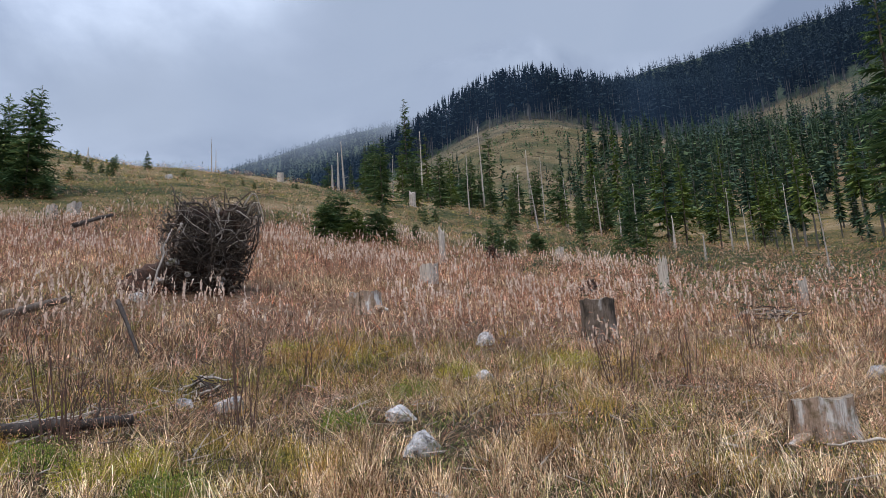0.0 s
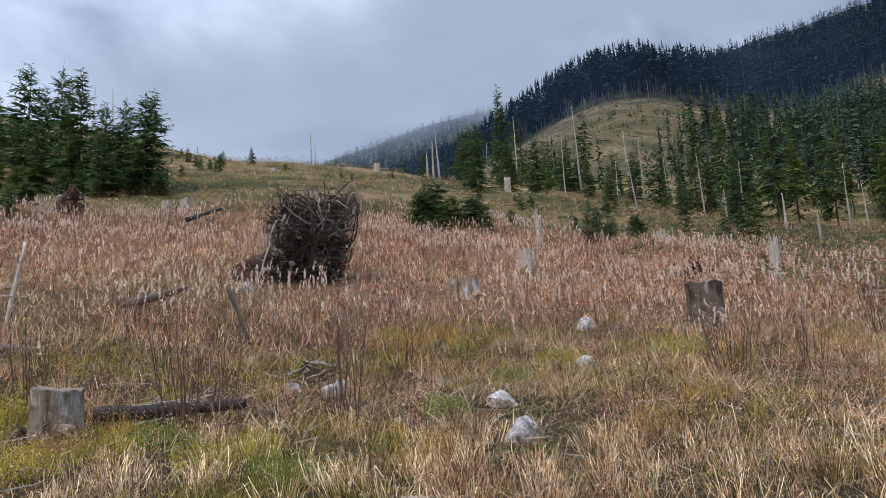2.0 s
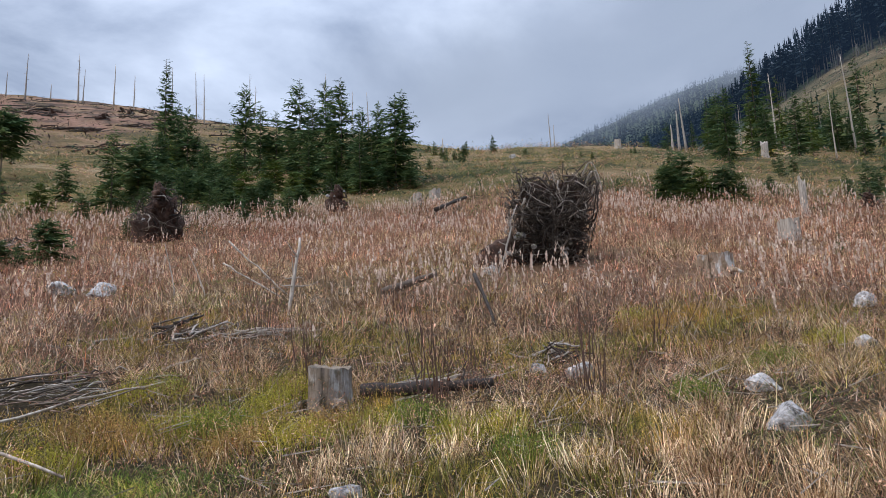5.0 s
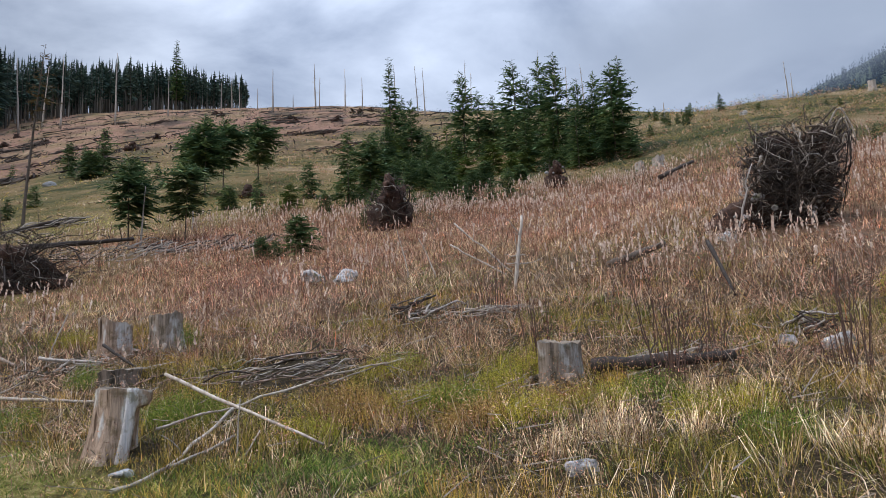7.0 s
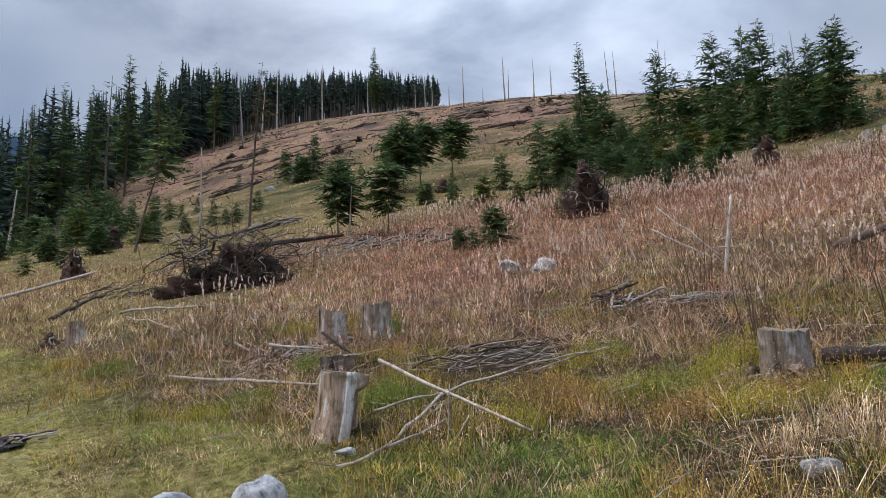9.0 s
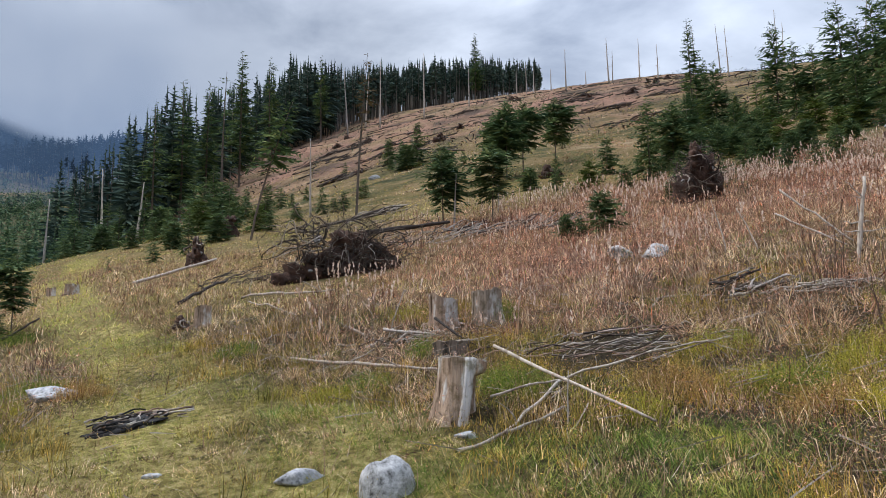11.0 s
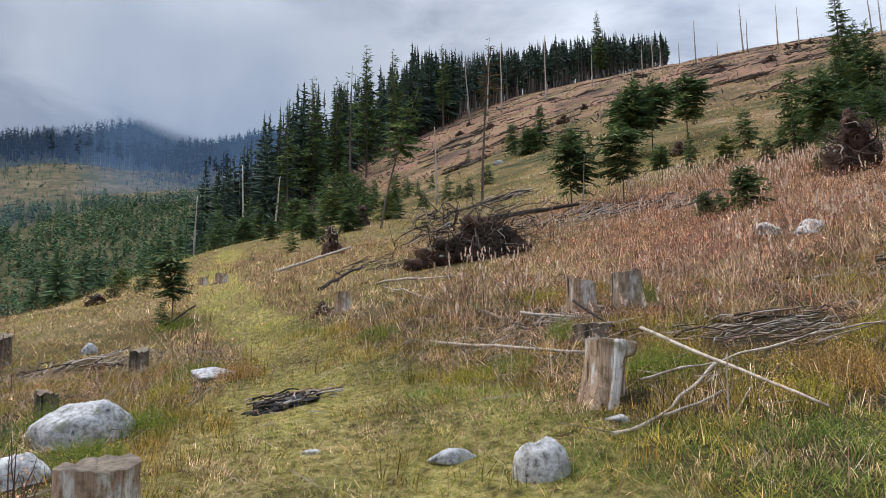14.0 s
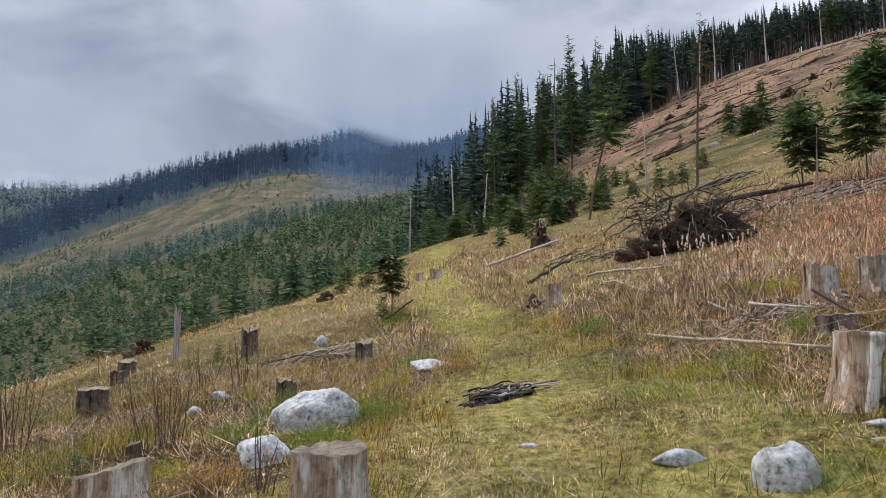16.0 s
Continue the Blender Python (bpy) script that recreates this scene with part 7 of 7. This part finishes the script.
    Q[:, 2] += rs.uniform(0.03, 0.22, len(P)) * lowered(P)
    stuff("withered_undergrowth", leaf_cloud(Q, 20, (0.08, 0.08, 0.06), (0.012, 0.032), rs), M_RUST, "withered brown undergrowth among the grass", "herbs")
    # rusty herbs: stem blades with hanging leaves
    P = scatter(*span, 3.0, 34, 40000, rs.randint(9999), power=0.9)
    P = P[(rs.rand(len(P)) < 0.03 + 1.1 * cover(P)[2]) & clear_of_things(P, 1.1)]
    az, r = polar_of(P)
    k = lowered(P)
    B = with_height(P)
    h = rs.uniform(0.2, 0.55, len(P)) * k
    stuff("dry_herb_stems", blades(B, h, 0.0035 + 0.0006 * r, rs.uniform(0.05, 0.4, len(P)), rs, 1), M_STEM, "thin red-brown stems of dry herbs", "herbs")
    Q = B.copy()
    Q[:, 2] += h * 0.6
    near = r < 11
    stuff("dry_herb_leaves", leaf_cloud(Q[near], 30, (0.045, 0.045, 0.11), (0.012, 0.032), rs), M_RUST, "withered rust-red herb leaves", "herbs")
    stuff("dry_herb_leaves_far", leaf_cloud(Q[~near], 11, (0.08, 0.08, 0.13), (0.03, 0.07), rs), M_RUST, "withered rust-red herb leaves", "herbs")
    # a close thicket of withered stalks and grass between the herbs
    for nm, mt, n, lb, cat in [("withered_thicket", M_RUST, 11000, "close thicket of withered red-brown stalks", "herbs"), ("straw_thicket", M_STRAW, 13000, "pale straw between the withered herbs", "grass")]:
        P = scatter(-40, 80 if mt is M_RUST else 100, 7.5, 33, n, rs.randint(9999), power=0.95)
        az, r = polar_of(P)
        P = P[(rs.rand(len(P)) < np.clip(0.55 + 0.7 * zone(P, 97 if mt is M_RUST else 99, 0.5), 0.1, 1) * (1 - (0.7 if mt is M_RUST else 0.2) * ease(az, 60, 78)) * (track_mask(P[:, 0], P[:, 1]) < 0.3) * ease(r, 7.5, 10) * (1 - ease(r, 27, 33)) * (1 - 0.85 * (1 - ease(az, -20, -10)) * ease(r, 14, 20))) & clear_of_things(P)]
        az, r = polar_of(P)
        k = np.repeat(lowered(P), 9) * rs.uniform(0.5, 1.1, len(P) * 9)
        B = with_height(np.repeat(P, 9, 0) + rs.normal(0, 0.13, (len(P) * 9, 2)))
        stuff(nm, blades(B, 0.27 * k, 0.006 + 0.0007 * np.repeat(r, 9), rs.uniform(0.1, 0.9, len(B)), rs, 1, rs.uniform(0, 6.283, len(B))), mt, lb, cat)
    # willowherb with seed fluff
    P = scatter(-40, 84, 6.5, 36, 30000, rs.randint(9999), power=0.95)
    az, r = polar_of(P)
    want = np.clip(0.30 + 1.3 * zone(P, 95, 0.35), 0, 1) * ease(r, 7.5, 13) * (1 - ease(az, 74, 84)) * (1 - 0.8 * ease(r, 28, 36)) * np.where((az > 30) & (r < 9), 0.15, 1) * (1 - 0.6 * ease(az, 64, 70)) * (1 - 0.8 * (1 - ease(az, -20, -10)) * ease(r, 15, 21))
    P = P[(rs.rand(len(P)) < want * 0.85) & clear_of_things(P, 1.2)]
    az, r = polar_of(P)
    k = lowered(P)
    B = with_height(P)
    h = rs.uniform(0.30, 0.72, len(P)) * k
    lean = rs.normal(0, 0.15, (len(P), 2))
    top = B + np.column_stack([lean * h[:, None], h])
    s = rs.uniform(0, 6.283, len(P))
    side = np.stack([np.cos(s), np.sin(s), 0 * s], -1) * (0.0025 + 0.0004 * r)[:, None]
    V = np.stack([B - side, B + side, top], 1).reshape(-1, 3)
    stuff("willowherb_stems", (V, np.arange(len(V)).reshape(-1, 3)), M_STEM, "tall dry willowherb stems", "herbs")
    Q = B + (top - B) * 0.45
    stuff("willowherb_leaves", leaf_cloud(Q, 9, (0.05, 0.05, 0.14), (0.03, 0.07), rs), M_RUST, "shrivelled brown willowherb leaves", "herbs")
    hl = rs.uniform(0.06, 0.20, len(P)) * np.sqrt(k)
    per = 9
    t = np.tile(np.linspace(0.05, 1, per), (len(P), 1)) + rs.uniform(-0.06, 0.06, (len(P), per))
    axis = (top - B) / h[:, None]
    Q = top[:, None, :] - axis[:, None, :] * (t * hl[:, None])[:, :, None]
    a = rs.uniform(0, 6.283, (len(P), per))
    ln = hl[:, None] * rs.uniform(0.22, 0.5, (len(P), per))
    T = Q + np.stack([np.cos(a) * 0.38 * ln, np.sin(a) * 0.38 * ln, ln], -1)
    stuff("willowherb_fluff", sprays(Q.reshape(-1, 3), T.reshape(-1, 3), rs.uniform(0.018, 0.036, len(P) * per) + 0.0006 * np.repeat(r, per), np.zeros(len(P) * per), rs), M_FLUFF, "pale pinkish seed fluff on willowherb", "herbs")
    # bleached twigs strewn about
    P = scatter(*span, 3, 14, 2600, rs.randint(9999))
    P = P[rs.rand(len(P)) < 1 - 0.8 * green_weight(P)]
    B = with_height(P)
    a = rs.uniform(0, 6.283, len(P))
    ln = rs.uniform(0.10, 0.40, len(P))
    E = with_height(P + np.stack([np.cos(a), np.sin(a)], -1) * ln[:, None])
    B[:, 2] += rs.uniform(0.02, 0.16, len(P))
    E[:, 2] += rs.uniform(0.02, 0.22, len(P))
    side = np.stack([-np.sin(a) * 0.4, np.cos(a) * 0.4, 0 * a + 0.9], -1) * rs.uniform(0.0025, 0.006, len(P))[:, None]
    V = np.stack([B - side, B + side, E + side * 0.5, E - side * 0.5], 1).reshape(-1, 3)
    stuff("strewn_twigs", (V, np.arange(len(V)).reshape(-1, 4)), M_POLE, "bleached twigs strewn through the grass", "twigs")


make_plants()


def make_heath_bush(az, r, w, h, mat, seed, label):
    """One rounded cushion of bilberry or heather: upright shoots thick with small leaves."""
    rs = np.random.RandomState(seed)
    m = at_polar(az, r, 0.02, az)
    ob = root("heath_bush", m, label, "shrub", "heath bushes")
    n = int(420 * w)
    x, y = rs.uniform(-1, 1, (2, n))
    keep = x * x + y * y < 1
    x, y = x[keep], y[keep]
    inv = m.inverted()
    top = h * (1 - 0.65 * (x * x + y * y)) * rs.uniform(0.65, 1.1, len(x))
    G = np.array([m @ Vector((a * w * 0.5, b * w * 0.4, 0)) for a, b in zip(x, y)])
    base = np.column_stack([x * w * 0.5, y * w * 0.4, height(G[:, 0], G[:, 1]) - m.translation.z])
    shoots = blades(base, top, np.full(len(x), 0.007), rs.uniform(0.05, 0.45, len(x)), rs, 1, np.arctan2(y, x) + rs.normal(0, 0.6, len(x)))
    C = np.repeat(base, 3, 0)
    C[:, 2] += np.repeat(top, 3) * rs.uniform(0.25, 0.98, len(C))
    mesh_ob("foliage", join([shoots, leaf_cloud(C, 5, (0.03, 0.03, 0.035), (0.012, 0.028), rs)]), mat, ob)
    return ob


M_BUSH_GREEN = leafy("fresh_bilberry_leaves", [(0.0, (0.05, 0.09, 0.015)), (0.5, (0.15, 0.23, 0.04)), (1.0, (0.36, 0.38, 0.08))], 2.0, ((0.8, 0.85, 0.8), (1.2, 1.15, 1.0)))
M_BUSH_YELLOW = leafy("yellowing_bilberry_leaves", [(0.0, (0.10, 0.10, 0.02)), (0.5, (0.38, 0.33, 0.05)), (1.0, (0.66, 0.56, 0.10))], 2.0, ((0.7, 0.85, 0.8), (1.2, 1.1, 1.0)))
M_BUSH_ORANGE = leafy("autumn_bilberry_leaves", [(0.0, (0.14, 0.06, 0.02)), (0.5, (0.36, 0.22, 0.08)), (1.0, (0.64, 0.46, 0.18))], 2.0, ((0.8, 0.8, 0.8), (1.2, 1.1, 1.0)))
for k, (az, r, w, h, c) in enumerate([(38.2, 7.35, 0.60, 0.42, "y"), (39.9, 7.0, 0.5, 0.30, "y"), (62.8, 6.75, 0.62, 0.34, "g"), (64.6, 6.7, 0.4, 0.26, "g"), (51.2, 6.6, 0.8, 0.34, "o"), (48.2, 8.2, 0.8, 0.34, "y"), (45.8, 6.7, 0.8, 0.30, "y"), (43.4, 6.6, 0.7, 0.30, "g"), (64.2, 10.6, 0.5, 0.44, "g"),
                                      (70.2, 8.9, 0.5, 0.28, "g"), (25.0, 5.5, 0.5, 0.24, "y"), (21.6, 5.6, 0.45, 0.22, "y"), (20.0, 5.1, 0.5, 0.22, "g"), (28.6, 6.1, 0.6, 0.24, "g"), (31.8, 5.9, 0.5, 0.24, "y"), (34.6, 6.1, 0.6, 0.22, "o"), (11.4, 9.9, 0.8, 0.26, "o"), (12.2, 10.4, 0.7, 0.24, "y"),
                                      (-9.5, 9.6, 0.8, 0.26, "y"), (-1.0, 9.0, 0.6, 0.22, "y"), (2.6, 8.2, 0.6, 0.22, "g"), (7.8, 6.9, 0.5, 0.2, "g"), (-7.6, 6.0, 0.5, 0.2, "o"), (102.6, 7.1, 0.7, 0.20, "g"), (101.0, 7.3, 0.5, 0.22, "g"), (105.4, 6.3, 0.7, 0.18, "g"), (107.6, 7.9, 0.6, 0.32, "g"),
                                      (98.0, 10.2, 0.8, 0.26, "g"), (94.9, 9.4, 0.6, 0.22, "o"), (100.0, 8.9, 0.6, 0.22, "y"), (111.0, 6.9, 0.6, 0.2, "g"), (113.0, 5.6, 0.6, 0.2, "o"), (116.5, 6.0, 0.6, 0.22, "y"), (74.8, 7.6, 0.6, 0.22, "g"), (77.6, 7.3, 0.5, 0.18, "y"), (54.4, 5.9, 0.6, 0.24, "y"),
                                      (41.6, 5.7, 0.6, 0.24, "o"), (37.2, 5.6, 0.6, 0.24, "y"), (84.6, 10.6, 0.6, 0.2, "g"), (99.4, 16.9, 0.8, 0.3, "g"), (71.6, 11.4, 0.6, 0.26, "y")]):
    make_heath_bush(az, r, w, h, {"g": M_BUSH_GREEN, "y": M_BUSH_YELLOW, "o": M_BUSH_ORANGE}[c], 1001 + k, {"g": "rounded cushion of green bilberry", "y": "rounded cushion of yellowing bilberry and heather", "o": "cushion of bilberry turned orange"}[c])


def make_far_litter():
    """Felling waste and low bushes that speckle the far clearings, too small to tell apart."""
    rs = np.random.RandomState(950)
    logs, lumps, bushes = [], [], []
    for a0, a1, r0, r1, n in [(44, 86, 84, 245, 900), (94, 130, 285, 425, 1200), (-14, 2, 150, 292, 700), (-34, -22, 250, 420, 360)]:
        P = with_height(scatter(a0, a1, r0, r1, n, rs.randint(9999)))
        for p in P[: n // 3 if a0 == 44 else n // 20]:
            a, ln = rs.uniform(0, 3.14), rs.uniform(1.5, 6)
            q = p[:2] + np.array([math.cos(a), math.sin(a)]) * ln
            z = ground_at(q[0], q[1])
            logs.append(tube([p + np.array([0, 0, 0.15]), np.array([q[0], q[1], z + 0.3])], [0.11, 0.07], 4))
        lumps.append(leaf_cloud(P[n // 3: 2 * n // 3], 14, (0.9, 0.9, 0.35), (0.4, 1.0), rs))
        bushes.append(leaf_cloud(P[2 * n // 3:], 26, (0.8, 0.8, 0.5), (0.3, 0.7), rs))
    stuff("far_logs", join(logs), M_DARKWOOD, "grey logs left on the far clearings", "logs")
    stuff("far_brash", join(lumps), M_DARKWOOD, "dark brash heaps on the bare slopes", "brash")
    stuff("far_bushes", join(bushes), M_NEEDLE_YOUNG, "low green bushes on the far clearings", "bushes")


make_far_litter()


# ---- low cloud on the mountains, added haze veils ----
def cloud_haze_material(name, colour):
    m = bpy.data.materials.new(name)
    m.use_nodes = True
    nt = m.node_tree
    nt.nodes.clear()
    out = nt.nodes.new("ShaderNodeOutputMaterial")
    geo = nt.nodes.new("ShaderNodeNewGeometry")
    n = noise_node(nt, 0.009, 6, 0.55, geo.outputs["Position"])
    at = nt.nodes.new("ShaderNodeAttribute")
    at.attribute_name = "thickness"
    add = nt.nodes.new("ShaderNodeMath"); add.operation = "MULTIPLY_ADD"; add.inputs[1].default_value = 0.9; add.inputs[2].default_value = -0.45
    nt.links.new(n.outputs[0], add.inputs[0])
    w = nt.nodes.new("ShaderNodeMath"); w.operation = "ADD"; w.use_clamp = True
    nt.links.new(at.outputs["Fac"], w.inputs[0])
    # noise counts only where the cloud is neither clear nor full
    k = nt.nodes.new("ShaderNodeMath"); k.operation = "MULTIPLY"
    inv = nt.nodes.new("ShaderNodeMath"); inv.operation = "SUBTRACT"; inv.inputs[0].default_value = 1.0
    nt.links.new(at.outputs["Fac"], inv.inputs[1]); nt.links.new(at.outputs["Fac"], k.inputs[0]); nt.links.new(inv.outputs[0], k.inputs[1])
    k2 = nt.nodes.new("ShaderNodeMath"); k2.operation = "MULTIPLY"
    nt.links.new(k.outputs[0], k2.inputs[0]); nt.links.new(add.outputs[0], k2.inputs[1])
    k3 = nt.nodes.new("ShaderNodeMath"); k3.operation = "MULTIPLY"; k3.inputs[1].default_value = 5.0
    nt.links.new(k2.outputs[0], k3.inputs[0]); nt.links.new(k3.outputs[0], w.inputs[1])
    # the sheets glow by themselves; cloud and haze brightness is set, not lit
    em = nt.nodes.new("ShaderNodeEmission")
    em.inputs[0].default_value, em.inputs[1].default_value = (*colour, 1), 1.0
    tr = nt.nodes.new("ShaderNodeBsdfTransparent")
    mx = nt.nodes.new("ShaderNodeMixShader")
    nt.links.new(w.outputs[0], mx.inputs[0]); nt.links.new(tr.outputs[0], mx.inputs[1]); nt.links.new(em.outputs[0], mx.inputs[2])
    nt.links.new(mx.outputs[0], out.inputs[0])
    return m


M_CLOUD = cloud_haze_material("low_cloud", (0.27, 0.32, 0.41))
M_HAZE = cloud_haze_material("blue_haze_glow", (0.07, 0.13, 0.25))


def make_cloud_haze(name, az0, az1, r, foot, top, label, fade=4.0, peak=1.0, rise=0.34):
    """A bank of low cloud, or below half peak an added haze veil, curved round the valley; foot = (azimuth, elevation)
    pairs of its lower edge.
    """
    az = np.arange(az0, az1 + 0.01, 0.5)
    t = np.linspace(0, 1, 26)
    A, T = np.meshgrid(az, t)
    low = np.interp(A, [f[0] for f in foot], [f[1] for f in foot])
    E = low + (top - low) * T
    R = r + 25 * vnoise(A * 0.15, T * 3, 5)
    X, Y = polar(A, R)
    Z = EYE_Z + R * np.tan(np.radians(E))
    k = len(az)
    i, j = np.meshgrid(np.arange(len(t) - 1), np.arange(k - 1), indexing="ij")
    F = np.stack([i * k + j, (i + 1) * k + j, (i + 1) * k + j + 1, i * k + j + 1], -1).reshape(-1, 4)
    ob = mesh_ob(name, (np.stack([X, Y, Z], -1).reshape(-1, 3), F), M_HAZE if peak < 0.5 else M_CLOUD, smooth=True)
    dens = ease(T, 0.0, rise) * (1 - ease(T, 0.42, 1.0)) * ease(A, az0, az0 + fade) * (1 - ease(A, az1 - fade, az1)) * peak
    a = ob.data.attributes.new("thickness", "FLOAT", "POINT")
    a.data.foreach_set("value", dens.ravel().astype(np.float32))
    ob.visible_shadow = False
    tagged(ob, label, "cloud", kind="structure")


make_cloud_haze("backdrop_cloud_a", -34, 14, 345, [(-34, 30.0), (-29, 27.5), (-24, 24.6), (-18, 23.8), (-12, 24.6), (-8, 27.2), (14, 24.0)], 42, "grey cloud hanging over the mountain ridge", 8, 1.0, 0.08)
make_cloud_haze("backdrop_cloud_b", -6, 40, 720, [(-6, 20.5), (8, 19.0), (14, 17.2), (40, 14)], 32, "thin grey cloud in the far valley", 12, 0.9)
# added veils whose faint blue glow imitates haze over distance
make_cloud_haze("backdrop_haze_a", -52, 24, 268, [(-52, 2), (24, 2)], 48, "added blue haze veil before the mountain", 8, 0.08)
make_cloud_haze("backdrop_haze_b", 82, 150, 428, [(82, -8), (150, -8)], 36, "added blue haze veil before the far ridge", 10, 0.20)
make_cloud_haze("backdrop_haze_d", 88, 108, 326, [(88, 0), (108, 0)], 30, "added blue haze veil in the side valley", 5, 0.30)
make_cloud_haze("backdrop_haze_c", 88, 150, 280, [(88, -10), (150, -10)], 30, "faint added blue haze veil over the valley", 8, 0.07)
make_cloud_haze("backdrop_cloud_c", 80, 114, 640, [(80, 14.2), (97, 14.2), (101, 15.2), (104, 16.4), (114, 18.5)], 28, "low cloud over the far ridge", 7, 1.0, 0.10)
make_cloud_haze("backdrop_cloud_d", 112, 150, 1500, [(112, 10.0), (124, 9.8), (150, 8.5)], 22, "low cloud over the far mountain", 9)
